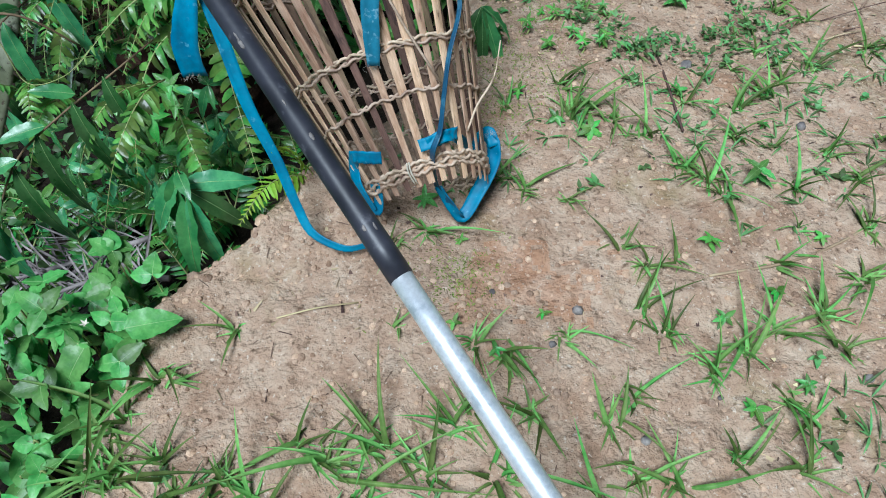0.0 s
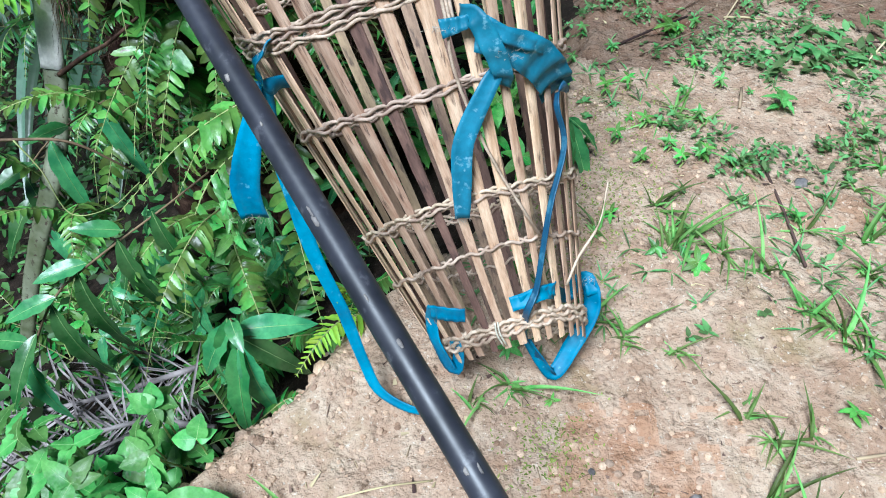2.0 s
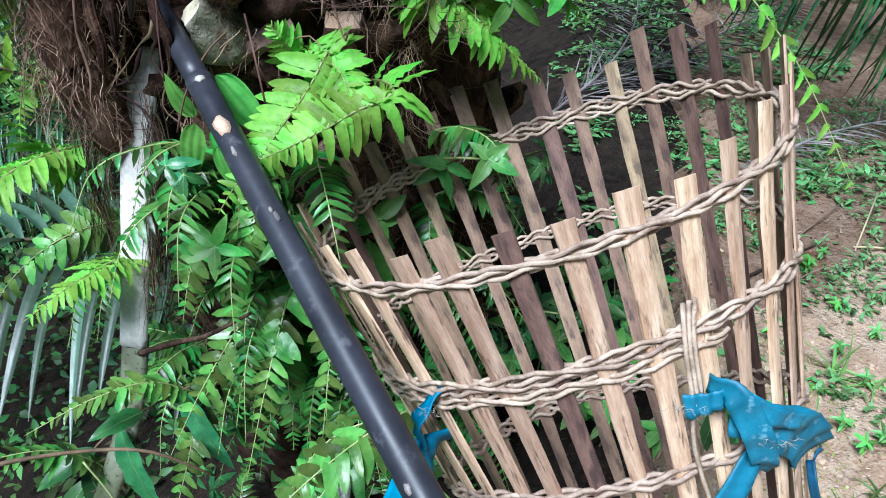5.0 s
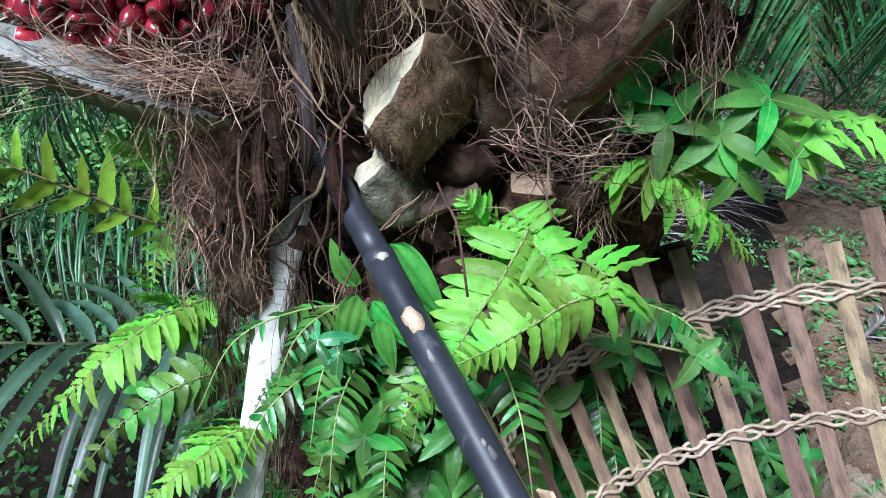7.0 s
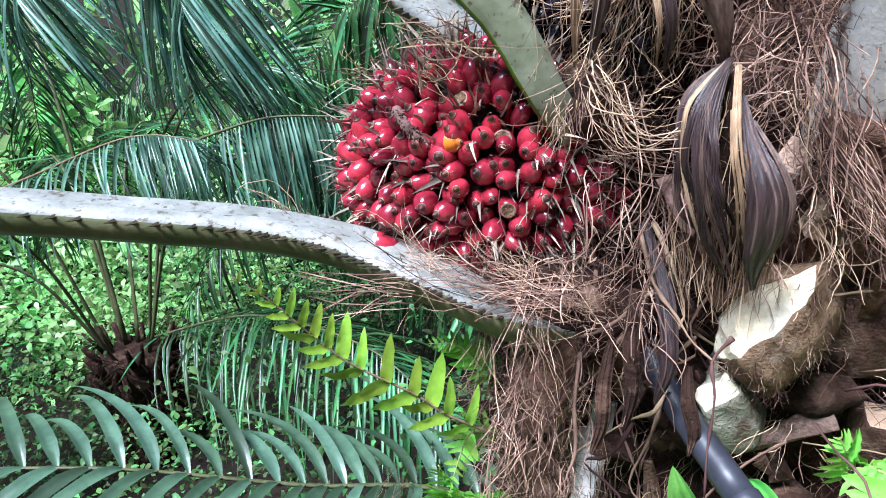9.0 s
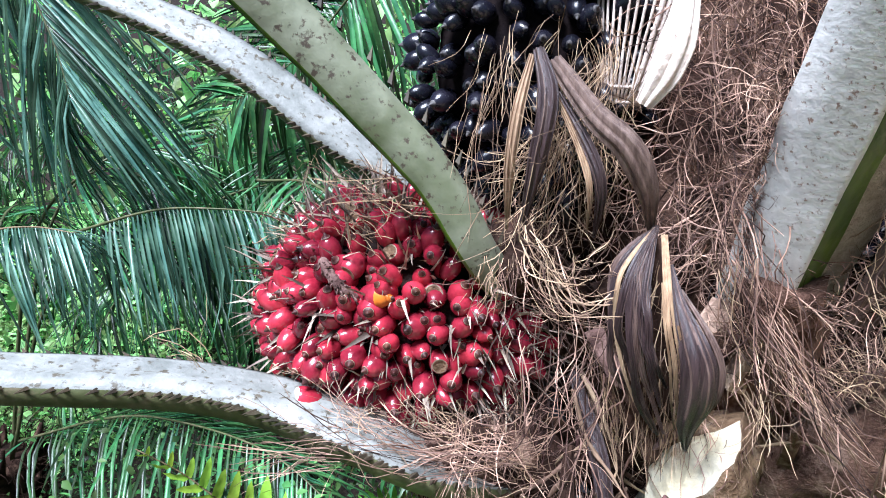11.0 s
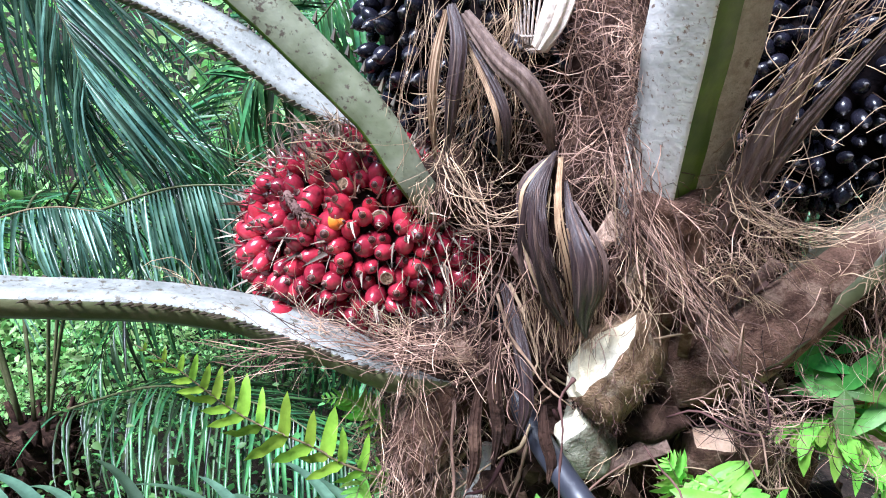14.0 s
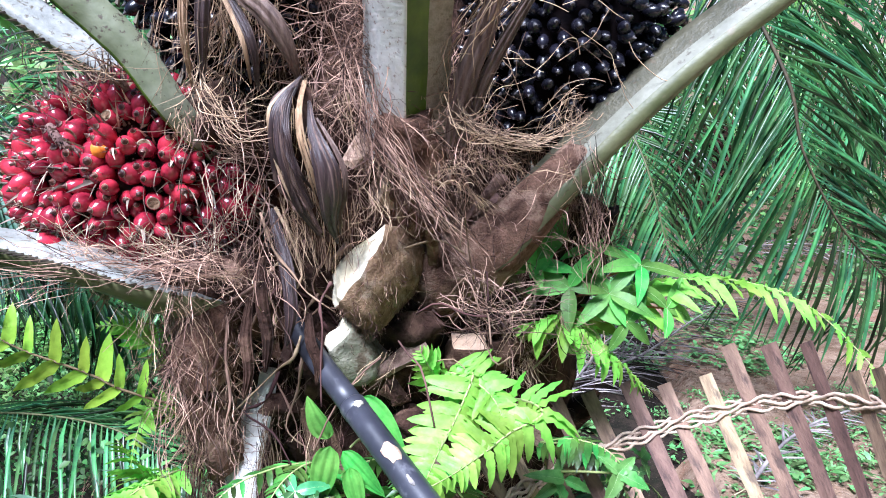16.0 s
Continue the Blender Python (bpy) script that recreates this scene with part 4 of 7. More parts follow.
def stub(cut, body, mats, label, coat=0):
    """A stump of a cut frond: hull of its body and the sawn face, roughened."""
    bm = bmesh.new()
    cv = [bm.verts.new(p) for p in cut]
    for p in body:
        bm.verts.new(p)
    bmesh.ops.convex_hull(bm, input=bm.verts)
    loose = [v for v in bm.verts if not v.link_faces]
    bmesh.ops.delete(bm, geom=loose, context="VERTS")
    cset = set(v for v in cv if v.is_valid)
    for f in bm.faces:
        f.material_index = 1 if all(v in cset for v in f.verts) else 0
    bmesh.ops.subdivide_edges(bm, edges=bm.edges, cuts=5, use_grid_fill=True)
    for v in bm.verts:
        v.co += V((noise.noise(v.co * 30), noise.noise(v.co * 30 + V((9, 0, 0))), noise.noise(v.co * 30 + V((0, 9, 0))))) * 0.005
    for _ in range(2):
        bmesh.ops.smooth_vert(bm, verts=[v for v in bm.verts if not any(f.material_index for f in v.link_faces)], factor=0.5, use_axis_x=True, use_axis_y=True, use_axis_z=True)
    for v in bm.verts:
        v.co += V((noise.noise(v.co * 70), noise.noise(v.co * 70 + V((9, 0, 0))), noise.noise(v.co * 25))) * 0.004
    for f in bm.faces:
        f.smooth = f.material_index == 0
    me = bpy.data.meshes.new("frond_stub")
    bm.to_mesh(me)
    bm.free()
    for m in mats:
        me.materials.append(m)
    ob = part("frond_stub", me, palm, label)
    if coat:
        body_v = np.array([tuple(me.vertices[i].co) for f in me.polygons if f.material_index == 0 for i in f.vertices])
        body_v = body_v[(body_v[:, 1] < 1.60)]
        st = body_v[npr.randint(0, len(body_v), coat)]
        c = Acc()
        strands(c, st, npr.normal(0, 0.5, (coat, 3)) + np.array([0.1, -0.15, -0.8]), npr.uniform(0.006, 0.022, coat), npr.uniform(0.0002, 0.0004, coat), 0.5, 0.3, k=5)
        part("coat_fibre", c.data("coat_fibre", M_FIB_D, smooth=False), ob, kind="stuff")


stub([(-0.690, 1.545, 1.038), (-0.732, 1.565, 1.002), (-0.776, 1.570, 0.958), (-0.770, 1.562, 0.908), (-0.752, 1.512, 0.940), (-0.700, 1.508, 1.012)],
     [(-0.661, 1.56, 0.987), (-0.656, 1.57, 0.936), (-0.705, 1.555, 0.871), (-0.735, 1.555, 0.876), (-0.690, 1.505, 0.965), (-0.715, 1.515, 0.905), (-0.6, 1.75, 0.93), (-0.74, 1.75, 0.88), (-0.62, 1.72, 1.00), (-0.74, 1.70, 0.96)], (M_STUBT, M_CUT), "sawn frond stub with a pale cut face", coat=520)
stub([(-0.756, 1.555, 0.898), (-0.786, 1.560, 0.858), (-0.774, 1.532, 0.856), (-0.746, 1.532, 0.890)],
     [(-0.713, 1.555, 0.803), (-0.736, 1.555, 0.780), (-0.775, 1.550, 0.790), (-0.715, 1.545, 0.845), (-0.68, 1.72, 0.78), (-0.79, 1.72, 0.78), (-0.75, 1.70, 0.87)], (M_STUBG, M_CUT), "grey-green frond stub with a pale edge", coat=60)
stub([(-0.603, 1.622, 0.840), (-0.550, 1.628, 0.838), (-0.548, 1.595, 0.826), (-0.596, 1.590, 0.828)],
     [(-0.615, 1.605, 0.790), (-0.555, 1.608, 0.785), (-0.62, 1.72, 0.76), (-0.55, 1.74, 0.77), (-0.59, 1.60, 0.765)], (M_PETB, M_CUTP), "small frond stub with a pinkish cut face")
for k in range(26):
    an = rng.uniform(-2.9, -0.25)
    z = rng.uniform(-0.1, 0.9)
    c = V((TC[0] + 0.36 * math.cos(an), TC[1] + 0.36 * math.sin(an), z))
    o = V((math.cos(an), math.sin(an), 0.7)).normalized()
    s = V((-math.sin(an), math.cos(an), 0))
    w, h = rng.uniform(0.03, 0.05), rng.uniform(0.05, 0.09)
    e = c + o * h
    u2 = o.cross(s)
    stub([e + s * w, e - s * w, e + u2 * 0.02 - s * w * 0.6, e + u2 * 0.02 + s * w * 0.6], [c - o * 0.1 + s * w * 1.5, c - o * 0.1 - s * w * 1.5, c + u2 * 0.05 - o * 0.05, c - u2 * 0.05 - o * 0.05, e - u2 * 0.02], (M_BARK, M_BARK), "")

# broken flakes of old frond bases
for k in range(80):
    an = rng.uniform(-2.6, -0.6)
    z = rng.uniform(0.55, 1.15)
    c = V((TC[0] + 0.40 * math.cos(an), TC[1] + 0.40 * math.sin(an), z))
    o = V((math.cos(an), math.sin(an), rng.gauss(0.2, 0.5))).normalized()
    u = (V((rng.gauss(0, 0.6), rng.gauss(0, 0.3), rng.choice((-1, 1))))).normalized()
    s = o.cross(u).normalized()
    L, w, th = rng.uniform(0.02, 0.055), rng.uniform(0.005, 0.014), rng.uniform(0.0015, 0.004)
    bm = bmesh.new()
    for p in [c + u * L * a1 + s * w * b1 * (1.0 if a1 < 0 else rng.uniform(0.2, 0.9)) + o * th * d1 for a1 in (-1, 0.1, 1) for b1 in (-1, 1) for d1 in (-1, 1)]:
        bm.verts.new(p + V((rng.gauss(0, 0.004), rng.gauss(0, 0.004), rng.gauss(0, 0.004))))
    bmesh.ops.convex_hull(bm, input=bm.verts)
    me = bpy.data.meshes.new("bark_flake")
    bm.to_mesh(me)
    bm.free()
    me.materials.append(rng.choice((M_PETB, M_BARK, M_BARK, M_FLAKE)))
    part("bark_flake", me, palm)

# old frond stalk that hangs down
petiole("hanging_petiole", [(-0.905, 1.64, 0.78), (-0.916, 1.58, 0.69), (-0.938, 1.50, 0.53), (-0.967, 1.41, 0.34)], (0.030, 0.027, 0.024), mats=(M_WHITE, M_WHITE, M_WHITE), up=(0, -1, 0.3), label="bleached white hanging frond stalk")
petiole("hanging_petiole", [(-0.963, 1.422, 0.355), (-0.992, 1.36, 0.22), (-1.024, 1.27, 0.12), (-1.127, 1.187, -0.077), (-1.25, 1.10, -0.36)], (0.024, 0.022, 0.018), mats=(M_PETM, M_PETU, M_PETG), up=(0, -1, 0.6), thorns=26, tside=(-1, 1), label="spiny greyish hanging frond stalk")


# ---- fruit bunches ----
def fruit_data(name, mats, prof, steps):
    """A turned fruit along +z; steps: the row from which each material after the first begins."""
    a = Acc()
    n = 14
    vs = [(r * math.cos(2 * math.pi * j / n), r * math.sin(2 * math.pi * j / n), z) for z, r in prof for j in range(n)]
    fs, ms = [], []
    for i in range(len(prof) - 1):
        fs += [(i * n + j, i * n + (j + 1) % n, (i + 1) * n + (j + 1) % n, (i + 1) * n + j) for j in range(n)]
        ms += [sum(i >= q for q in steps)] * n
    fs.append(tuple((len(prof) - 1) * n + j for j in range(n)))
    a.add(vs, fs)
    a.m = ms + [len(steps)]
    return a.data(name, mats)


PLUMP = [(0.0, 0.12), (0.10, 0.33), (0.27, 0.46), (0.48, 0.50), (0.66, 0.46), (0.80, 0.35), (0.89, 0.22), (0.915, 0.165), (0.925, 0.18), (0.945, 0.165), (0.945, 0.12), (1.0, 0.085), (1.07, 0.03)]
SHORN = [(0.0, 0.12), (0.10, 0.33), (0.27, 0.46), (0.48, 0.50), (0.66, 0.46), (0.76, 0.38), (0.77, 0.36), (0.775, 0.30), (0.77, 0.29), (0.775, 0.10)]
FR_RED = fruit_data("fruit", [M_RED, M_RING, M_REDT], PLUMP, (7, 9))
FR_ORANGE = fruit_data("fruit", [M_RED, M_ORANGE, M_REDT], PLUMP, (4, 11))
FR_BLACK = fruit_data("fruit", [M_BLACK, M_BLACKT, M_BLACKT], [(z, r * (1 if z < 0.92 else 0.85)) for z, r in PLUMP], (7, 10))
CUTFR = fruit_data("fruit", [M_RED, M_RING, M_STUBT], SHORN, (6, 7))
WHITEFR = fruit_data("fruit", [M_RED, M_NET, M_NET], SHORN, (5, 7))


def spin(way):
    return V(way).to_track_quat("Z", "Y").to_matrix().to_4x4()


def bunch(name, label, centre, radii, size, data, n, face, limit, bracts, core=M_CORE, seed=0, orange=(), slim=0.66, sag=0.0):
    """A fruit bunch: fibrous core, fruits set all round the side that shows, spiny bracts between. sag: how far the crown runs to small, sparse fruits."""
    r = random.Random(seed)
    c = V(centre)
    th = thing(name, centre, label, "fruit bunch")
    a = Acc()
    vs, fs = [], []
    for i in range(13):
        for j in range(20):
            la, lo = math.pi * i / 12, 2 * math.pi * j / 20
            q = 0.80 + 0.05 * noise.noise((i * 0.9, j * 0.9, 1))
            vs.append((c.x + radii[0] * q * math.sin(la) * math.cos(lo), c.y + radii[1] * q * math.sin(la) * math.sin(lo), c.z + radii[2] * q * math.cos(la)))
    fs = [(i * 20 + j, i * 20 + (j + 1) % 20, (i + 1) * 20 + (j + 1) % 20, (i + 1) * 20 + j) for i in range(12) for j in range(20)]
    a.add(vs, fs)
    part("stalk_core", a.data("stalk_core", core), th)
    fv = V(face).normalized()
    ga_ = math.pi * (3 - 5 ** 0.5)
    spikes = Acc()
    for k in range(n):
        z = 1 - 2 * (k + 0.5) / n
        rr = (1 - z * z) ** 0.5
        d = V((rr * math.cos(ga_ * k), rr * math.sin(ga_ * k), z))
        d = (d + V((r.gauss(0, 1), r.gauss(0, 1), r.gauss(0, 1))) * (0.85 / n ** 0.5)).normalized()
        if d.dot(fv) < limit:
            continue
        lump_ = 1 + 0.07 * noise.noise(d * 2.2 + V((seed, 0, 0)))
        nrm = V((d.x / radii[0], d.y / radii[1], d.z / radii[2])).normalized()
        crown = smooth(0.25, 0.85, d.z + 0.25 * d.x) * sag
        p = c + V((d.x * radii[0], d.y * radii[1], d.z * radii[2])) * lump_ * r.uniform(0.88, 1.05)
        L = size * r.uniform(0.82, 1.14) * (1 - 0.3 * crown)
        w = (nrm + V((r.gauss(0, 0.28), r.gauss(0, 0.28), r.gauss(0, 0.28)))).normalized()
        if r.random() > 0.2 * crown:
            dd = data
            if data is FR_RED and r.random() < 0.03 + 0.14 * smooth(0.1, 0.6, d.z):
                dd = CUTFR
            g = slim * r.uniform(0.9, 1.1)
            part("fruit", dd, th, m=Matrix.Translation(p - w * L * 0.62) @ spin(w) @ Matrix.Rotation(r.uniform(0, 6.28), 4, "Z") @ Matrix.Diagonal((L * g, L * g * r.uniform(0.92, 1.0), L, 1)))
        for _ in range(bracts + (2 if r.random() < crown else 0)):
            b = p + V((r.gauss(0, 0.011), r.gauss(0, 0.011), r.gauss(0, 0.011))) - nrm * 0.016
            rim = 1 - abs(d.dot(fv))
            stamp_fast(spikes, BRACT, aim(b, nrm + V((r.gauss(0, 0.35), r.gauss(0, 0.35), r.gauss(0, 0.35))), (r.uniform(-1, 1), r.uniform(-1, 1), 1), size * r.uniform(0.7, 1.15) * (1 + 0.55 * rim), 0.0060 * r.uniform(0.5, 1.2)))
    for q, way, dd, word in orange:
        w = V(way).normalized()
        part("fruit", dd, th, word, m=Matrix.Translation(V(q) - w * size * 0.5) @ spin(w) @ Matrix.Diagonal((size * slim, size * slim, size * 1.05, 1)))
    if spikes.v:
        part("bract_fringe", spikes.data("bract_fringe", M_BRACT), th, kind="stuff")
    return th


BRACT = leaf_data("bract", M_BRACT, lambda s: max(0.03, (1 - s) ** 0.7), 0.15, 0.6, 3, cols=1, slim=0.15)
ripe = bunch("fruit_bunch", "ripe red oil palm fruit bunch with straw-coloured spines on the palm", (-1.066, 1.660, 1.085), (0.176, 0.130, 0.150), 0.042, FR_RED, 640, (-0.15, -1, 0.15), -0.14, 2, seed=3, sag=0.55,
             orange=[((-1.070, 1.545, 1.146), (0.9, -0.5, 0.15), FR_ORANGE, "orange-flushed fruit"), ((-1.150, 1.535, 1.022), (-0.75, -0.45, 0.4), WHITEFR, "fruit with its pale tip shorn off")])
a = Acc()
rod = bez([(-1.134, 1.562, 1.176), (-1.120, 1.546, 1.166), (-1.104, 1.538, 1.154), (-1.090, 1.545, 1.142)], 16)
tube(a, rod, [0.0052 + 0.0012 * (i % 2) - 0.003 * max(0, i - 12) / 4 for i in range(17)], 9)
for k in range(60):
    q = at_s(rod, rng.uniform(0.05, 0.98))
    o = V((rng.gauss(0, 1), rng.gauss(-0.5, 0.7), rng.gauss(0, 1))).normalized()
    tube(a, [q + o * 0.005, q + o * 0.0092 + V((0.002, 0, -0.002))], [0.0016, 0.0006], 4)
part("spent_spike", a.data("spent_spike", M_FLAKE), ripe, "scaly grey spent flower spike")
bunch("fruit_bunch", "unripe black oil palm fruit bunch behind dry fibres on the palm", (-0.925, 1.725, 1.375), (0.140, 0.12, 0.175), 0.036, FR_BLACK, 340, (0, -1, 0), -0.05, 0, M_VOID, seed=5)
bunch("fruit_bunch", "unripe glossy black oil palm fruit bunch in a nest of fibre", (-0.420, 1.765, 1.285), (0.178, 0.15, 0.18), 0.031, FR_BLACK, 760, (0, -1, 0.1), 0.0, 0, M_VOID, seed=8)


# ---- dry spathes ----
def spathe(name, ctrl, width, curl, material=M_SPATHE, up=(0, -1, 0), thick=0.003, n=16, twist=0.0, label="", prof=None):
    """A boat-shaped dry sheath, thin, curved across. prof: its widths along the way, from top to tip."""
    pts = bez(ctrl, n)
    a = Acc()
    k = 23
    outer, inner = [], []
    for i, (p, (t, s, nn)) in enumerate(zip(pts, frames_along(pts, up))):
        q = i / n
        w = width * (0.12 + 0.88 * math.sin(math.pi * min(1, 0.12 + 0.86 * q)) ** 0.8) * (1 + 0.16 * noise.noise((q * 5, width * 500, 3)))
        if prof:
            f = q * (len(prof) - 1)
            j = min(int(f), len(prof) - 2)
            w = width * (prof[j] + (prof[j + 1] - prof[j]) * (f - j))
        ro = Matrix.Rotation(twist * q, 3, t)
        for j in range(k):
            x = j / (k - 1) * 2 - 1
            an = x * curl
            off = s * (math.sin(an) / max(curl, 0.2) * w) + nn * ((math.cos(an) - 1) / max(curl, 0.2) * w + 0.05 * w * noise.noise((x * 3, q * 4, width * 90)))
            ridge = nn * (0.0006 * math.cos(j * 2.1 + width * 300) + 0.0012 * math.cos(j * 0.9))
            outer.append(p + ro @ (off + ridge))
            inner.append(p + ro @ (off * 0.97 - nn * thick))
    N_ = (n + 1) * k
    fs, ms = [], []
    for i in range(n):
        for j in range(k - 1):
            q = i * k + j
            fs.append((q, q + 1, q + k + 1, q + k))
            tone = noise.noise((j * 1.7 + 0.3, width * 170, i * 0.012))
            a_m = 0 if tone < 0.40 else 1 if tone < 0.60 else 2
            ms += [a_m, a_m]
            fs.append((N_ + q, N_ + q + k, N_ + q + k + 1, N_ + q + 1))
        fs.append((i * k, (i + 1) * k, N_ + (i + 1) * k, N_ + i * k))
        fs.append((i * k + k - 1, N_ + i * k + k - 1, N_ + (i + 1) * k + k - 1, (i + 1) * k + k - 1))
        ms += [1, 1]
    a.add(outer + inner, fs)
    a.m = ms
    part(name, a.data(name, [material, M_SPATHE_M, M_SPATHE_T] if material is M_SPATHE else [material] * 3), palm, label)


# the big one that hangs split in two, its strips parted
EDGE = [(-0.794, 1.555, 1.234), (-0.822, 1.53, 1.215), (-0.833, 1.518, 1.190), (-0.833, 1.513, 1.148), (-0.824, 1.513, 1.109), (-0.807, 1.52, 1.070), (-0.788, 1.53, 1.030)]
MIDDLE = [(-0.792, 1.548, 1.236), (-0.799, 1.505, 1.209), (-0.801, 1.486, 1.187), (-0.799, 1.479, 1.160), (-0.789, 1.484, 1.120), (-0.774, 1.498, 1.080), (-0.763, 1.52, 1.035)]
r3 = random.Random(31)
for k in range(10):
    f = k / 9
    bow = V((0, -0.012 * math.sin(math.pi * f), 0))
    cut = 7 if k in (3, 4, 6) else 6
    ctrl = [V(p) * (1 - f) + V(q) * f + bow + V((r3.gauss(0, 0.0009), r3.gauss(0, 0.0012), r3.gauss(0, 0.001))) * (1 + i * 0.5) for i, (p, q) in enumerate(zip(EDGE, MIDDLE))][:cut]
    m = (M_SPATHE_M, M_SPATHE, M_SPATHE_T, M_SPATHE, M_SPATHE, M_SPATHE, M_SPATHE_M, M_SPATHE, M_SPATHE, M_SPATHE)[k]
    spathe("dry_spathe", ctrl, 0.0020 if k == 2 else 0.0036, 0.7, m, up=(-0.9 + 1.1 * f, -1, 0), thick=0.0012, n=20, label="dark purple-brown strip of a split dry flower sheath", prof=(0.5, 1.05, 1.2, 1.15, 1.0, 0.75, 0.35))
# its other half, a pointed boat
spathe("dry_spathe", [(-0.780, 1.52, 1.208), (-0.774, 1.488, 1.182), (-0.764, 1.464, 1.155), (-0.755, 1.456, 1.128), (-0.753, 1.460, 1.095), (-0.756, 1.475, 1.062), (-0.751, 1.50, 1.025)], 0.0215, 1.25, label="dark purple-brown boat-shaped half of a split dry flower sheath", n=26, prof=(0.12, 0.35, 0.80, 1.0, 0.98, 0.62, 0.08))
spathe("dry_spathe", [(-0.770, 1.51, 1.187), (-0.745, 1.478, 1.154), (-0.733, 1.472, 1.124), (-0.735, 1.476, 1.092), (-0.745, 1.492, 1.062), (-0.748, 1.51, 1.035)], 0.0034, 0.6, M_SPATHE_M, up=(0.8, -1, 0), thick=0.0012, n=20, prof=(0.4, 1, 1, 0.9, 0.6, 0.2))
# pale bast between the halves
for dx, w_, top in ((0.0, 0.0024, 0), (0.006, 0.0014, 0), (-0.005, 0.0013, 1), (0.011, 0.0012, 2)):
    spathe("dry_spathe", [(x + dx * (0.4 + 0.15 * i), y, z) for i, (x, y, z) in enumerate([(-0.787, 1.535, 1.232), (-0.788, 1.487, 1.201), (-0.784, 1.471, 1.167), (-0.775, 1.472, 1.129), (-0.767, 1.485, 1.085), (-0.757, 1.505, 1.045)])][top:], w_, 0.6, M_SPATHE_T, thick=0.001, n=20, prof=(0.9, 1.1, 0.8, 1.0, 0.6, 0.3))
# bark-dark backing sheet that keeps the gap between the halves dark
spathe("dry_spathe", [(-0.795, 1.56, 1.225), (-0.800, 1.530, 1.190), (-0.798, 1.520, 1.14), (-0.780, 1.525, 1.08), (-0.765, 1.54, 1.03)], 0.024, 0.5, M_BARK, n=12)
a = Acc()
nf = 150
fx = npr.uniform(-0.835, -0.728, nf)
strands(a, np.stack([fx, 1.505 + 14 * (fx + 0.782) ** 2 + npr.uniform(0, 0.012, nf), npr.uniform(1.03, 1.13, nf)], 1), np.stack([(-0.765 - fx) * 3.0, 0.16 + npr.normal(0, 0.08, nf), -1 * np.ones(nf)], 1), npr.uniform(0.03, 0.09, nf), npr.uniform(0.0002, 0.0006, nf), 0.16, 0.3, k=8)
part("sheath_fray", a.data("sheath_fray", M_FIB_T, smooth=False), palm, kind="stuff")
# those that droop over the black fruits
spathe("dry_spathe", [(-0.913, 1.552, 1.400), (-0.901, 1.528, 1.357), (-0.908, 1.523, 1.300), (-0.922, 1.548, 1.222)], 0.0125, 1.2)
spathe("dry_spathe", [(-0.918, 1.556, 1.394), (-0.928, 1.535, 1.345), (-0.934, 1.533, 1.291), (-0.936, 1.553, 1.225)], 0.0075, 1.0, M_SPATHE_T)
spathe("dry_spathe", [(-0.899, 1.556, 1.390), (-0.859, 1.528, 1.342), (-0.827, 1.518, 1.314), (-0.805, 1.528, 1.272), (-0.797, 1.552, 1.230)], 0.0170, 1.1, M_SPATHE_M)
spathe("dry_spathe", [(-0.893, 1.552, 1.360), (-0.862, 1.533, 1.312), (-0.848, 1.528, 1.274), (-0.850, 1.548, 1.222)], 0.0075, 0.9)
spathe("dry_spathe", [(-0.897, 1.55, 1.362), (-0.870, 1.534, 1.310), (-0.858, 1.530, 1.272), (-0.858, 1.546, 1.228)], 0.0036, 0.7, M_SPATHE_T)
spathe("dry_spathe", [(-0.60, 1.56, 1.14), (-0.585, 1.53, 1.22), (-0.555, 1.52, 1.30), (-0.52, 1.50, 1.40)], 0.017, 0.8, M_SPATHE_M)
spathe("dry_spathe", [(-0.585, 1.56, 1.14), (-0.56, 1.54, 1.22), (-0.525, 1.52, 1.29), (-0.47, 1.50, 1.38)], 0.010, 0.8, M_SPATHE_M)
spathe("dry_spathe", [(-0.86, 1.60, 1.05), (-0.83, 1.53, 0.99), (-0.82, 1.50, 0.93), (-0.83, 1.50, 0.88)], 0.012, 1.0)

# pale lattice sheath
a = Acc()
for j in range(15):
    x = j / 14 * 2 - 1
    ph = x * 1.15
    pts = []
    for i in range(11):
        q = i / 10
        w = 0.046 * (0.35 + 0.75 * min(1, q * 1.4) ** 0.7)
        pts.append(V((-0.826 + math.sin(ph) * w + 0.02 * q, 1.615 - math.cos(ph) * w * 0.8 + 0.03 + 0.03 * q, 1.342 + 0.15 * q + 0.004 * noise.noise((j * 2.0, q * 4, 0)))))
    tube(a, pts, [0.0016 if j < 9 else 0.0030] * 11, 5)
for i in range(7):
    q = i / 8 + (0.0 if i else 0.02)
    w = 0.046 * (0.35 + 0.75 * min(1, q * 1.4) ** 0.7)
    tube(a, [V((-0.826 + math.sin((x / 10 * 2 - 1) * 1.15) * w + 0.02 * q, 1.645 - math.cos((x / 10 * 2 - 1) * 1.15) * w * 0.8 + 0.03 * q, 1.342 + 0.15 * q)) for x in range(0 if i < 2 else 6, 11)], 0.0022, 5)
part("lattice_sheath", a.data("lattice_sheath", M_NET), palm, "pale woven lattice of an old flower sheath")

spathe("sheath_edge", [(-0.815, 1.545, 1.350), (-0.797, 1.540, 1.385), (-0.786, 1.548, 1.43), (-0.782, 1.57, 1.50)], 0.018, 0.8, M_NET, n=14)

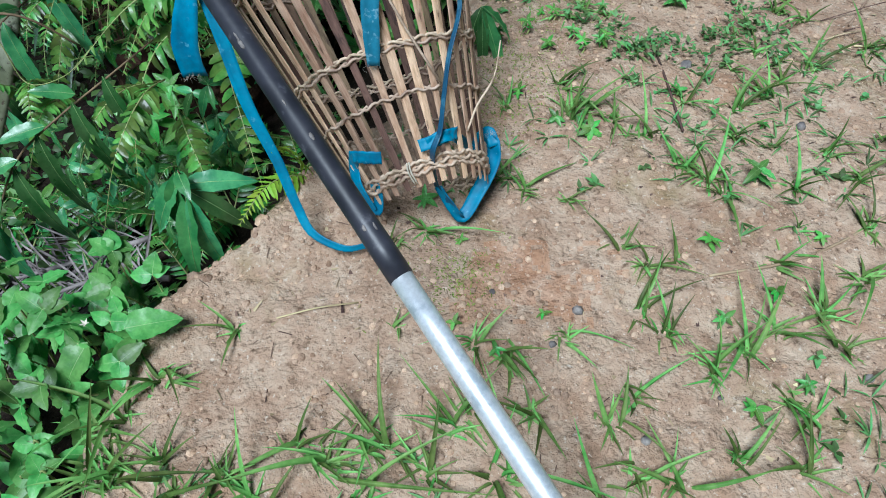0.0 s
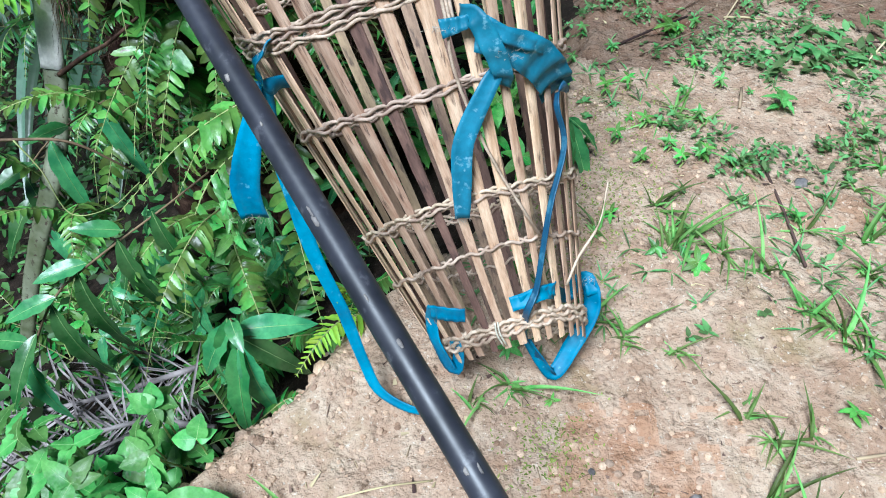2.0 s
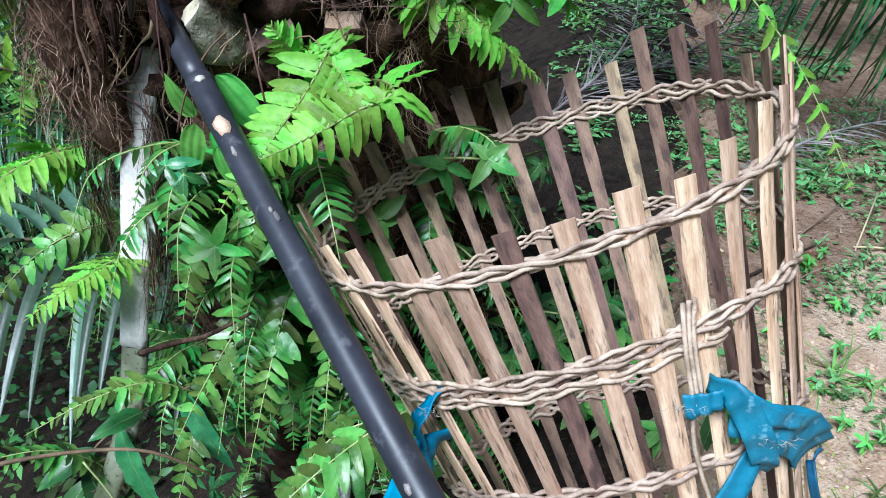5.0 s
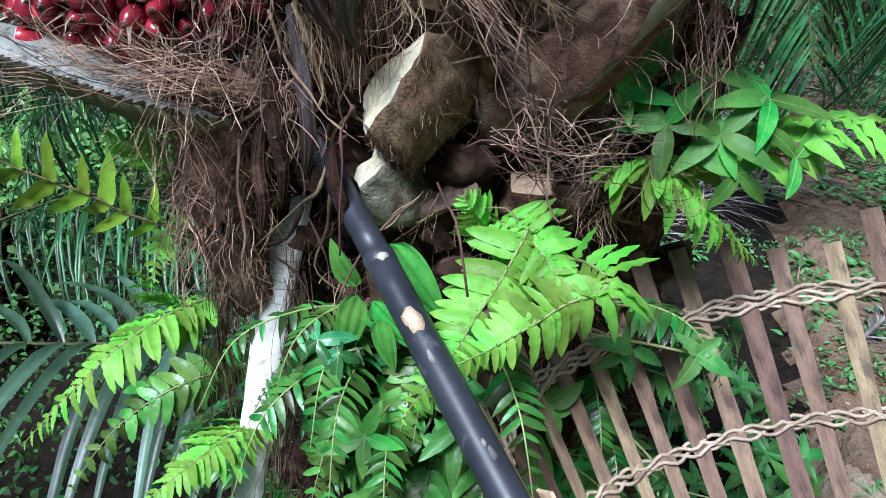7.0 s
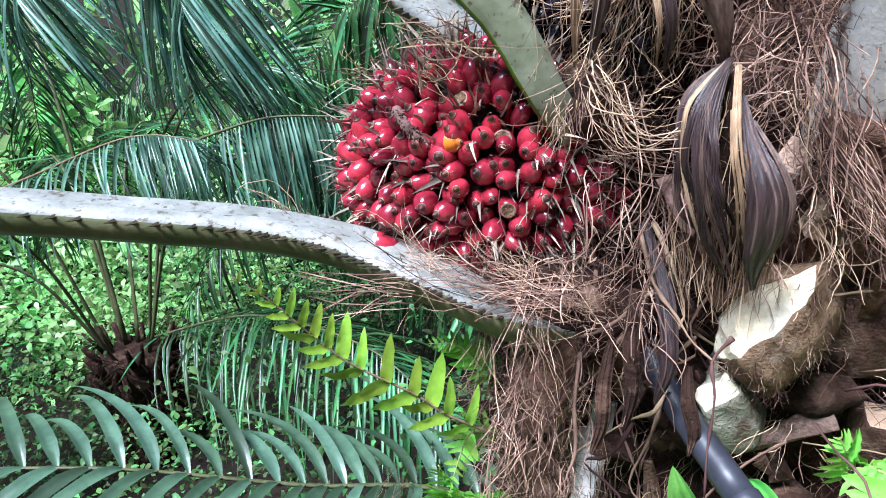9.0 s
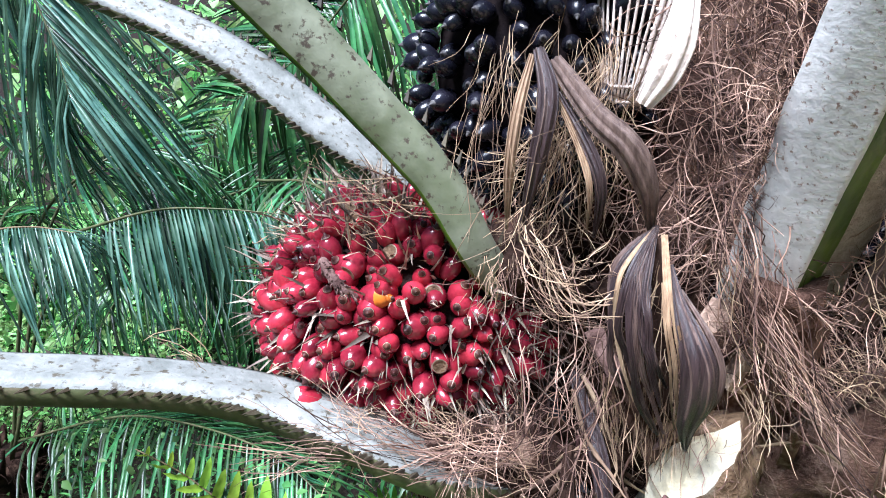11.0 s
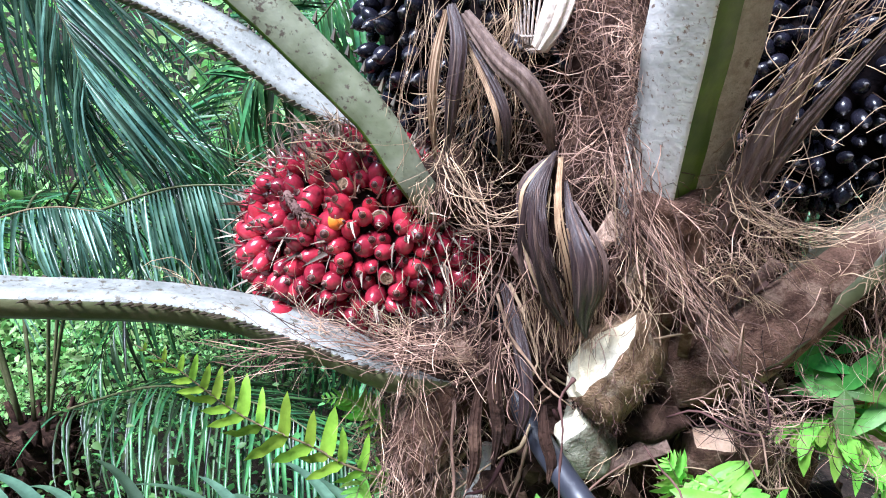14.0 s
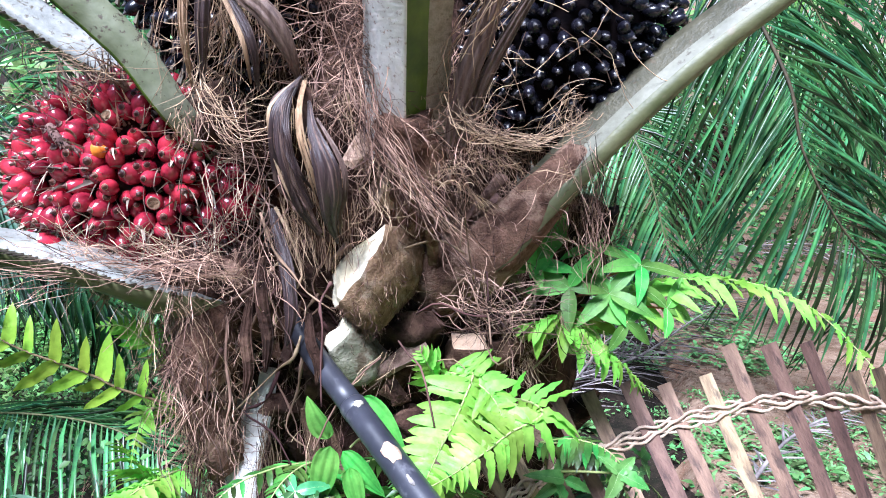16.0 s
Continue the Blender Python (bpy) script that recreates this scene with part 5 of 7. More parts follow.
# ---- loose fibre of the palm ----
def fibre(zones, material, name="fibre", thick=(0.0002, 0.00040), dense=0.50):
    """Clumps of fibres: centre, spread, way, spread of way, count, length, wander, fall."""
    a = Acc()
    for c, s, way, ws, n, L, wander, fall in zones:
        n = int(n * dense)
        g = max(2, n // 16)
        lock = npr.randint(0, g, n)
        st = np.array(gauss_pts(c, s, g))[lock] + npr.normal(0, 0.010, (n, 3))
        wy = (np.array(way) + npr.normal(0, 1.2 * ws, (g, 3)))[lock] + npr.normal(0, 0.6 * ws + 0.1, (n, 3))
        strands(a, st, wy, npr.uniform(0.14, 0.62, n) * L, npr.uniform(thick[0], thick[1], n) * npr.choice([1, 1, 1, 1.3, 1.7], n), 0.95 * wander, fall, k=9, lock=lock)
    part(name, a.data(name, material, smooth=False), palm, kind="stuff")


fibre([
    ((-0.96, 1.56, 0.93), (0.05, 0.035, 0.06), (-0.1, -0.2, -1), 0.25, 520, 0.24, 0.30, 0.9),
    ((-0.99, 1.55, 0.80), (0.04, 0.04, 0.07), (-0.1, -0.1, -1), 0.30, 380, 0.20, 0.35, 0.8),
    ((-1.02, 1.50, 0.995), (0.10, 0.02, 0.02), (-0.9, -0.1, 0.15), 0.22, 240, 0.22, 0.22, 0.3),
    ((-0.875, 1.58, 1.06), (0.030, 0.03, 0.07), (0.1, -0.3, -0.8), 0.5, 90, 0.12, 0.5, 0.5),
    ((-0.90, 1.55, 1.16), (0.03, 0.02, 0.04), (-0.1, -0.3, -0.9), 0.4, 170, 0.14, 0.4, 0.6),
    ((-0.52, 1.62, 0.90), (0.07, 0.04, 0.04), (0.3, -0.6, -0.5), 0.6, 320, 0.11, 0.5, 0.4),
    ((-0.68, 1.60, 1.14), (0.05, 0.03, 0.09), (0.2, -0.5, -0.7), 0.5, 380, 0.14, 0.4, 0.5),
    ((-0.75, 1.68, 1.35), (0.07, 0.05, 0.12), (0.1, -0.6, -0.6), 0.6, 900, 0.14, 0.5, 0.4),
    ((-0.53, 1.66, 0.86), (0.07, 0.05, 0.07), (0.1, -0.5, -0.9), 0.6, 500, 0.15, 0.45, 0.6),
    ((-0.40, 1.66, 1.06), (0.025, 0.03, 0.03), (0.05, -0.1, -1), 0.18, 260, 0.20, 0.18, 0.5),
    ((-0.69, 1.57, 1.10), (0.03, 0.02, 0.05), (0.3, -0.4, -0.9), 0.35, 200, 0.17, 0.35, 0.4),
    ((-0.58, 1.56, 1.22), (0.03, 0.02, 0.08), (0.3, -0.2, -0.5), 0.5, 260, 0.16, 0.4, 0.4),
    ((-1.05, 1.53, 1.00), (0.10, 0.03, 0.03), (0.1, -0.5, 0.5), 0.6, 170, 0.10, 0.6, 0.2),
    ((-0.98, 1.57, 0.72), (0.06, 0.06, 0.10), (-0.1, -0.3, -0.9), 0.4, 420, 0.16, 0.4, 0.6),
], M_FIB)
fibre([
    ((-0.97, 1.56, 0.90), (0.05, 0.03, 0.06), (-0.1, -0.3, -1), 0.3, 170, 0.22, 0.25, 0.9),
    ((-0.92, 1.55, 1.22), (0.02, 0.02, 0.02), (0.35, -0.3, -0.7), 0.35, 110, 0.14, 0.45, 0.5),
    ((-0.885, 1.590, 1.37), (0.050, 0.010, 0.04), (0.03, -0.08, -1), 0.30, 520, 0.30, 0.42, 0.6),
    ((-0.90, 1.54, 1.20), (0.05, 0.02, 0.02), (0.5, -0.4, -0.1), 0.4, 80, 0.14, 0.5, 0.2),
    ((-0.53, 1.535, 1.135), (0.07, 0.015, 0.014), (1, -0.15, 0.05), 0.25, 120, 0.11, 0.35, 0.05),
    ((-0.58, 1.52, 1.16), (0.02, 0.02, 0.03), (0.8, -0.4, -0.3), 0.5, 110, 0.13, 0.5, 0.2),
    ((-0.44, 1.54, 1.17), (0.02, 0.02, 0.03), (-0.6, -0.4, -0.6), 0.5, 100, 0.13, 0.5, 0.2),
    ((-0.51, 1.62, 0.86), (0.06, 0.04, 0.07), (0.1, -0.5, -0.8), 0.6, 180, 0.13, 0.45, 0.6),
    ((-0.70, 1.56, 0.83), (0.07, 0.04, 0.06), (0.2, -0.6, -0.8), 0.5, 170, 0.12, 0.4, 0.6),
    ((-0.40, 1.66, 1.05), (0.02, 0.03, 0.03), (0.05, -0.1, -1), 0.15, 110, 0.22, 0.15, 0.5),
    ((-1.00, 1.53, 1.01), (0.12, 0.02, 0.03), (-0.8, -0.3, 0.3), 0.5, 120, 0.20, 0.5, 0.3),
    ((-0.78, 1.50, 1.20), (0.03, 0.01, 0.03), (0.1, -0.2, -1), 0.20, 40, 0.2, 0.2, 0.4),
    ((-1.06, 1.57, 1.24), (0.07, 0.03, 0.02), (0.1, -0.6, 0.3), 0.7, 160, 0.08, 0.6, 0.2),
    ((-0.68, 1.54, 1.10), (0.03, 0.02, 0.04), (0.35, -0.3, -0.9), 0.3, 80, 0.18, 0.3, 0.4),
    ((-1.00, 1.520, 1.00), (0.05, 0.010, 0.02), (-0.3, -0.2, 0.5), 0.8, 130, 0.13, 0.7, 0.5),
], M_FIB_T, thick=(0.00018, 0.00034))
fibre([
    ((-0.84, 1.60, 0.92), (0.05, 0.03, 0.08), (-0.1, -0.2, -1), 0.4, 110, 0.14, 0.35, 0.7),
    ((-0.80, 1.62, 0.65), (0.16, 0.05, 0.16), (0, -0.5, -0.8), 0.6, 500, 0.18, 0.4, 0.6),
    ((-0.62, 1.66, 0.62), (0.14, 0.05, 0.16), (0, -0.5, -0.8), 0.6, 450, 0.18, 0.4, 0.6),
    ((-0.70, 1.66, 1.0), (0.12, 0.04, 0.14), (0, -0.5, -0.6), 0.7, 350, 0.16, 0.45, 0.5),
    ((-0.70, 1.62, 0.25), (0.2, 0.05, 0.2), (0, -0.5, -0.8), 0.6, 400, 0.2, 0.4, 0.6),
], M_FIB_D)
a = Acc()
nf = 4200
fa, fz = npr.uniform(-2.9, -0.2, nf), npr.uniform(1.02, 1.75, nf)
fr_ = np.where(fz < 0.2, 0.40, 0.40 - 0.10 * np.clip((fz - 0.2), 0, 1) - 0.14 * np.clip((fz - 1.2) / 0.5, 0, 1)) + 0.02
fs_ = np.stack([TC[0] + fr_ * np.cos(fa), TC[1] + fr_ * np.sin(fa), fz], 1)
fw_ = np.stack([np.cos(fa) * 0.25, np.sin(fa) * 0.1, -0.5 * np.ones(nf)], 1) + npr.normal(0, 0.55, (nf, 3))
strands(a, fs_, fw_, npr.uniform(0.03, 0.10, nf), npr.uniform(0.0003, 0.0007, nf), 0.5, 0.5, k=5)
part("short_fibre", a.data("short_fibre", M_FIB, smooth=False), palm, kind="stuff")
a = Acc()
nf = 3600
fa, fz = npr.uniform(-2.9, -0.2, nf), npr.uniform(0.0, 1.05, nf)
fr_ = np.where(fz < 0.2, 0.40, 0.40 - 0.10 * np.clip((fz - 0.2), 0, 1)) + 0.015
strands(a, np.stack([TC[0] + fr_ * np.cos(fa), TC[1] + fr_ * np.sin(fa), fz], 1), np.stack([np.cos(fa) * 0.25, np.sin(fa) * 0.25, -0.6 * np.ones(nf)], 1) + npr.normal(0, 0.6, (nf, 3)), npr.uniform(0.03, 0.10, nf), npr.uniform(0.0003, 0.0007, nf), 0.5, 0.5, k=5)
part("short_fibre", a.data("short_fibre", M_FIB_D, smooth=False), palm, kind="stuff")


def wisp(acc, ctrl, n, spread, fray, thick=(0.00025, 0.0008)):
    """A lock of fibres along one line, fraying towards its end."""
    base = np.array([tuple(p) for p in bez(ctrl, 12)])
    q = np.linspace(0, 1, 13)[None, :, None]
    lo = npr.uniform(0, 0.35, (n, 1, 1))
    hi = npr.uniform(0.6, 1.0, (n, 1, 1))
    qq = lo + (hi - lo) * q
    ix = qq[:, :, 0] * 12
    i0 = np.clip(ix.astype(int), 0, 11)
    f = (ix - i0)[:, :, None]
    p = base[i0] * (1 - f) + base[i0 + 1] * f
    p = p + npr.normal(0, spread, (n, 1, 3)) + npr.normal(0, fray, (n, 1, 3)) * qq ** 2
    p = p + 1.0 * spread * np.sin(qq * npr.uniform(4, 16, (n, 1, 3)) + npr.uniform(0, 6, (n, 1, 3)))
    for line in p:
        r = npr.uniform(*thick)
        tube(acc, [V(v) for v in line], [r] * 12 + [r * 0.4], 3)


LOCKS = [
    ([(-0.735, 1.56, 1.26), (-0.70, 1.53, 1.18), (-0.655, 1.52, 1.10), (-0.60, 1.52, 1.03), (-0.555, 1.53, 0.98)], 90, 0.010, 0.016),
    ([(-0.72, 1.57, 1.34), (-0.715, 1.54, 1.24), (-0.69, 1.52, 1.14), (-0.64, 1.52, 1.06)], 60, 0.012, 0.014),
    ([(-0.60, 1.55, 1.00), (-0.56, 1.53, 0.96), (-0.53, 1.52, 0.91), (-0.50, 1.53, 0.86)], 50, 0.012, 0.022),
    ([(-0.62, 1.54, 0.93), (-0.56, 1.52, 0.925), (-0.49, 1.53, 0.92), (-0.43, 1.56, 0.93)], 45, 0.012, 0.024),
    ([(-0.88, 1.56, 0.97), (-0.96, 1.51, 0.985), (-1.05, 1.48, 1.005), (-1.16, 1.48, 1.03)], 70, 0.009, 0.016),
    ([(-0.95, 1.54, 0.90), (-0.965, 1.52, 0.83), (-0.975, 1.51, 0.75), (-0.97, 1.52, 0.66)], 90, 0.018, 0.022),
    ([(-0.87, 1.54, 1.19), (-0.885, 1.51, 1.10), (-0.92, 1.50, 1.02), (-1.0, 1.50, 0.975)], 40, 0.016, 0.03),
    ([(-0.85, 1.54, 1.15), (-0.86, 1.50, 1.08), (-0.89, 1.49, 1.00), (-0.94, 1.50, 0.95)], 34, 0.014, 0.02),
    ([(-0.40, 1.62, 1.10), (-0.395, 1.61, 1.03), (-0.39, 1.61, 0.97), (-0.385, 1.62, 0.90)], 70, 0.013, 0.014),
    ([(-0.86, 1.52, 1.05), (-0.845, 1.50, 0.98), (-0.835, 1.50, 0.92), (-0.82, 1.51, 0.86)], 14, 0.010, 0.014),
]
for c, n_, sp_, fr2 in LOCKS:
    a = Acc()
    wisp(a, c, int(n_ * 0.45), sp_, fr2 * 1.5)
    part("fibre_lock", a.data("fibre_lock", M_FIB, smooth=False), palm, kind="stuff")
for c, n_, sp_, fr2 in (
        ([(-0.600, 1.545, 1.20), (-0.575, 1.525, 1.27), (-0.54, 1.51, 1.34), (-0.49, 1.495, 1.42), (-0.45, 1.48, 1.48)], 44, 0.012, 0.018),
        ([(-0.585, 1.55, 1.24), (-0.55, 1.535, 1.31), (-0.50, 1.52, 1.37), (-0.43, 1.51, 1.41)], 26, 0.012, 0.020),
        ([(-0.92, 1.53, 1.25), (-0.90, 1.51, 1.20), (-0.86, 1.50, 1.175), (-0.80, 1.51, 1.19)], 45, 0.007, 0.012),
        ([(-1.00, 1.56, 1.24), (-1.05, 1.55, 1.255), (-1.10, 1.55, 1.25), (-1.15, 1.56, 1.22)], 40, 0.010, 0.014)):
    a = Acc()
    wisp(a, c, int(n_ * 0.5), sp_, fr2 * 1.6)
    part("fibre_lock", a.data("fibre_lock", M_FIB_T, smooth=False), palm, kind="stuff")
for c, n_, sp_, fr2 in (([(-0.880, 1.57, 0.76), (-0.886, 1.535, 0.64), (-0.900, 1.47, 0.50), (-0.925, 1.41, 0.37)], 70, 0.008, 0.010), ([(-0.985, 1.56, 0.80), (-0.990, 1.54, 0.68), (-1.000, 1.52, 0.56), (-1.005, 1.50, 0.46)], 60, 0.009, 0.010)):
    a = Acc()
    wisp(a, c, n_, sp_, fr2)
    part("fibre_lock", a.data("fibre_lock", M_FIB_D, smooth=False), palm, kind="stuff")
# stouter dark roots and dead strips near the pole's tip
a = Acc()
for k in range(26):
    p = V((rng.gauss(-0.84, 0.045), rng.gauss(1.57, 0.03), rng.uniform(0.82, 1.06)))
    q = [p]
    d = V((rng.gauss(0, 0.5), rng.gauss(-0.1, 0.2), -1))
    for i in range(4):
        d = (d + V((rng.gauss(0, 0.7), rng.gauss(0, 0.3), -0.2))).normalized()
        q.append(q[-1] + d * rng.uniform(0.03, 0.06))
    tube(a, bez(q, 12), [rng.uniform(0.0014, 0.0038) * (1 - 0.05 * i) for i in range(13)], 6)
for k in range(10):
    p = V((rng.uniform(-0.72, -0.50), rng.gauss(1.55, 0.03), rng.uniform(0.80, 1.02)))
    d = V((rng.gauss(0.2, 0.6), rng.gauss(-0.4, 0.3), rng.gauss(0, 0.5))).normalized()
    q = [p, p + d * 0.04, p + d * 0.09 + V((0, 0, rng.gauss(-0.01, 0.02))), p + d * 0.13 + V((0, 0, rng.gauss(-0.03, 0.02)))]
    tube(a, bez(q, 8), [rng.uniform(0.0008, 0.0018)] * 9, 5)
part("fibre_strip", a.data("fibre_strip", M_FIB_D), palm, kind="stuff")
# long loose strands that cross the trunk above, and curl over the black fruits
a = Acc()
nf = 420
strands(a, np.stack([npr.uniform(-0.80, -0.66, nf), npr.uniform(1.575, 1.64, nf), npr.uniform(1.18, 1.55, nf)], 1), np.stack([npr.normal(0, 0.6, nf), npr.normal(-0.1, 0.15, nf), npr.normal(-0.5, 0.5, nf)], 1), npr.uniform(0.05, 0.14, nf), npr.uniform(0.0003, 0.0008, nf), 0.45, 0.3, k=9)
part("loose_strand", a.data("loose_strand", M_FIB, smooth=False), palm, kind="stuff")
a = Acc()
NEST = bez([(-0.606, 1.55, 1.225), (-0.592, 1.53, 1.183), (-0.549, 1.52, 1.160), (-0.499, 1.52, 1.152), (-0.449, 1.53, 1.167), (-0.403, 1.55, 1.190)], 20)
wisp(a, NEST[::2], 30, 0.006, 0.006, thick=(0.0003, 0.0006))
for k in range(16):
    b = at_s(NEST, rng.uniform(0, 0.75))
    d = V((rng.uniform(0.2, 1), rng.gauss(-0.2, 0.2), rng.gauss(0, 0.5)))
    q = [b + V((rng.gauss(0, 0.008), rng.gauss(0, 0.006), rng.gauss(0, 0.008)))]
    for i in range(5):
        d = (d + V((rng.gauss(0.12, 0.45), rng.gauss(0, 0.15), rng.gauss(0.12, 0.45)))).normalized()
        q.append(q[-1] + d * rng.uniform(0.010, 0.022))
    tube(a, bez(q, 14), rng.uniform(0.0003, 0.0006), 4)
for k in range(26):
    x, z = rng.uniform(-0.56, -0.32), rng.uniform(1.20, 1.46)
    q = [V((x, 1.60, z))]
    d = V((rng.gauss(0, 1), 0, rng.gauss(-0.3, 0.8)))
    for i in range(4):
        d = (d + V((rng.gauss(0, 0.5), 0, rng.gauss(0, 0.5)))).normalized()
        q.append(q[-1] + d * rng.uniform(0.015, 0.035))
    tube(a, bez(q, 12), rng.uniform(0.0003, 0.0006), 4)
part("curled_strand", a.data("curled_strand", M_FIB_T, smooth=False), palm, kind="stuff")
# ragged hairs down the edge of the whitish stalk
a = Acc()
nf = 260
fq = npr.uniform(0, 1, nf)
strands(a, np.stack([-0.700 - 0.018 * fq + npr.normal(0, 0.003, nf), 1.575 - 0.10 * fq, 1.19 + 0.24 * fq], 1), np.stack([-0.5 + npr.normal(0, 0.3, nf), npr.normal(-0.2, 0.2, nf), npr.normal(0.5, 0.6, nf)], 1), npr.uniform(0.008, 0.035, nf), npr.uniform(0.0002, 0.0005, nf), 0.4, 0.3, k=6)
part("edge_hair", a.data("edge_hair", M_FIB, smooth=False), palm, kind="stuff")
for (p, w, L, W_) in (((-0.86, 1.53, 1.0), (0.0, -0.25, -1), 0.16, 0.022), ((-0.88, 1.52, 0.94), (-0.1, -0.2, -1), 0.14, 0.02), ((-0.80, 1.52, 0.92), (0.1, -0.3, -1), 0.10, 0.018)):
    spathe("dry_strip", [V(p), V(p) + V(w).normalized() * L * 0.35 + V((0, -0.012, 0)), V(p) + V(w).normalized() * L * 0.7 + V((0.006, -0.006, 0)), V(p) + V(w).normalized() * L], W_ * 0.5, 0.9, M_BARK, n=10)

# ---- ferns on and round the palm ----
def fern(label, ctrls, **kw):
    f = thing("fern", ctrls[0][0], label, "fern")
    for i, c in enumerate(ctrls):
        fern_frond(f, c, seed=i + int(abs(c[-1][0]) * 977), **kw)
    return f


fern("bright green sword fern growing from the palm trunk", [
    [(-0.585, 1.56, 0.800), (-0.573, 1.50, 0.833), (-0.589, 1.466, 0.808), (-0.606, 1.432, 0.789), (-0.625, 1.398, 0.771), (-0.641, 1.364, 0.755), (-0.666, 1.33, 0.736), (-0.690, 1.31, 0.705)],
    [(-0.560, 1.57, 0.760), (-0.500, 1.50, 0.790), (-0.483, 1.45, 0.796), (-0.528, 1.426, 0.785), (-0.556, 1.402, 0.777), (-0.584, 1.378, 0.772), (-0.611, 1.354, 0.769), (-0.648, 1.33, 0.764)],
    [(-0.610, 1.56, 0.800), (-0.603, 1.52, 0.825), (-0.568, 1.49, 0.823), (-0.545, 1.46, 0.810), (-0.532, 1.43, 0.785)],
], n=24, size=0.054, width=0.33, up=(0.1, -0.8, 0.6), lean=0.10)
fern("young fern frond on the palm trunk", [[(-0.617, 1.56, 0.780), (-0.633, 1.52, 0.832), (-0.648, 1.51, 0.866)]], n=12, size=0.034, width=0.34, up=(0.1, -0.8, 0.6))
fern("yellow-green fern frond hanging from the palm", [[(-1.01, 1.54, 0.77), (-1.061, 1.50, 0.817), (-1.099, 1.486, 0.851), (-1.157, 1.459, 0.896), (-1.19, 1.445, 0.929), (-1.214, 1.431, 0.963), (-1.236, 1.418, 0.995), (-1.263, 1.39, 1.037)]], n=14, size=0.058, width=0.30, leaves=LEAFLETS_Y, lean=0.35, up=(0.2, -1, 0.1), rachis=M_STEM, start=0.06)
fern("light green fern arching off the palm", [
    [(-1.0, 1.62, 0.62), (-1.036, 1.52, 0.662), (-1.073, 1.44, 0.667), (-1.127, 1.38, 0.628), (-1.185, 1.33, 0.572)],
    [(-1.03, 1.60, 0.60), (-1.067, 1.555, 0.63), (-1.071, 1.53, 0.673), (-1.082, 1.50, 0.740)],
    [(-0.95, 1.54, 0.44), (-0.964, 1.46, 0.494), (-0.994, 1.38, 0.512), (-1.045, 1.31, 0.495)],
], n=24, size=0.058, width=0.30)
fern("small fern sprigs under the frond base", [
    [(-1.00, 1.60, 0.80), (-1.035, 1.55, 0.86), (-1.06, 1.53, 0.90), (-1.09, 1.51, 0.91)],
    [(-1.02, 1.60, 0.72), (-1.05, 1.55, 0.76), (-1.06, 1.52, 0.74), (-1.07, 1.50, 0.69)],
], n=14, size=0.030, width=0.34, up=(0.1, -0.8, 0.6))
fern("long arching fern frond beside the palm", [
    [(-0.46, 1.70, 0.74), (-0.36, 1.68, 0.85), (-0.215, 1.70, 0.898), (-0.038, 1.69, 0.868), (0.075, 1.61, 0.765), (0.16, 1.50, 0.62)],
    [(-0.46, 1.70, 0.78), (-0.44, 1.62, 0.865), (-0.36, 1.60, 0.815), (-0.285, 1.60, 0.742)],
    [(-0.46, 1.72, 0.76), (-0.38, 1.76, 0.82), (-0.28, 1.78, 0.82), (-0.2, 1.78, 0.76)],
], n=32, size=0.072, width=0.33)
fern("green fern on the bank under the palm", [
    [(-0.43, 1.28, 0.40), (-0.50, 1.20, 0.43), (-0.59, 1.11, 0.415), (-0.69, 1.02, 0.345)],
    [(-0.45, 1.28, 0.36), (-0.55, 1.25, 0.36), (-0.62, 1.22, 0.31), (-0.68, 1.15, 0.22)],
    [(-0.45, 1.28, 0.30), (-0.46, 1.18, 0.24), (-0.43, 1.08, 0.14), (-0.40, 1.0, 0.02)],
    [(-0.48, 1.30, 0.30), (-0.60, 1.20, 0.26), (-0.66, 1.10, 0.16), (-0.68, 1.02, 0.04)],
], n=19, size=0.052, width=0.40, leaves=LEAFLETS_M)
fern("green fern with browned spots beside the hanging stalk", [
    [(-0.72, 1.58, 0.40), (-0.76, 1.44, 0.40), (-0.82, 1.34, 0.33), (-0.885, 1.26, 0.22)],
    [(-0.70, 1.58, 0.42), (-0.70, 1.44, 0.40), (-0.72, 1.34, 0.32), (-0.75, 1.25, 0.20)],
    [(-0.66, 1.58, 0.46), (-0.62, 1.46, 0.46), (-0.61, 1.37, 0.38), (-0.62, 1.29, 0.27)],
    [(-0.84, 1.50, 0.20), (-0.86, 1.38, 0.24), (-0.87, 1.28, 0.18), (-0.90, 1.20, 0.08)],
    [(-0.80, 1.56, 0.52), (-0.81, 1.48, 0.55), (-0.83, 1.43, 0.50), (-0.85, 1.39, 0.42)],
    [(-0.68, 1.58, 0.58), (-0.70, 1.50, 0.62), (-0.72, 1.45, 0.57), (-0.73, 1.41, 0.49)],
    [(-1.0, 1.70, 0.40), (-1.10, 1.58, 0.46), (-1.20, 1.50, 0.42), (-1.28, 1.42, 0.32)],
], n=17, size=0.052, width=0.42, leaves=LEAFLETS_M, up=(0.1, -0.7, 0.7), lean=0.5)
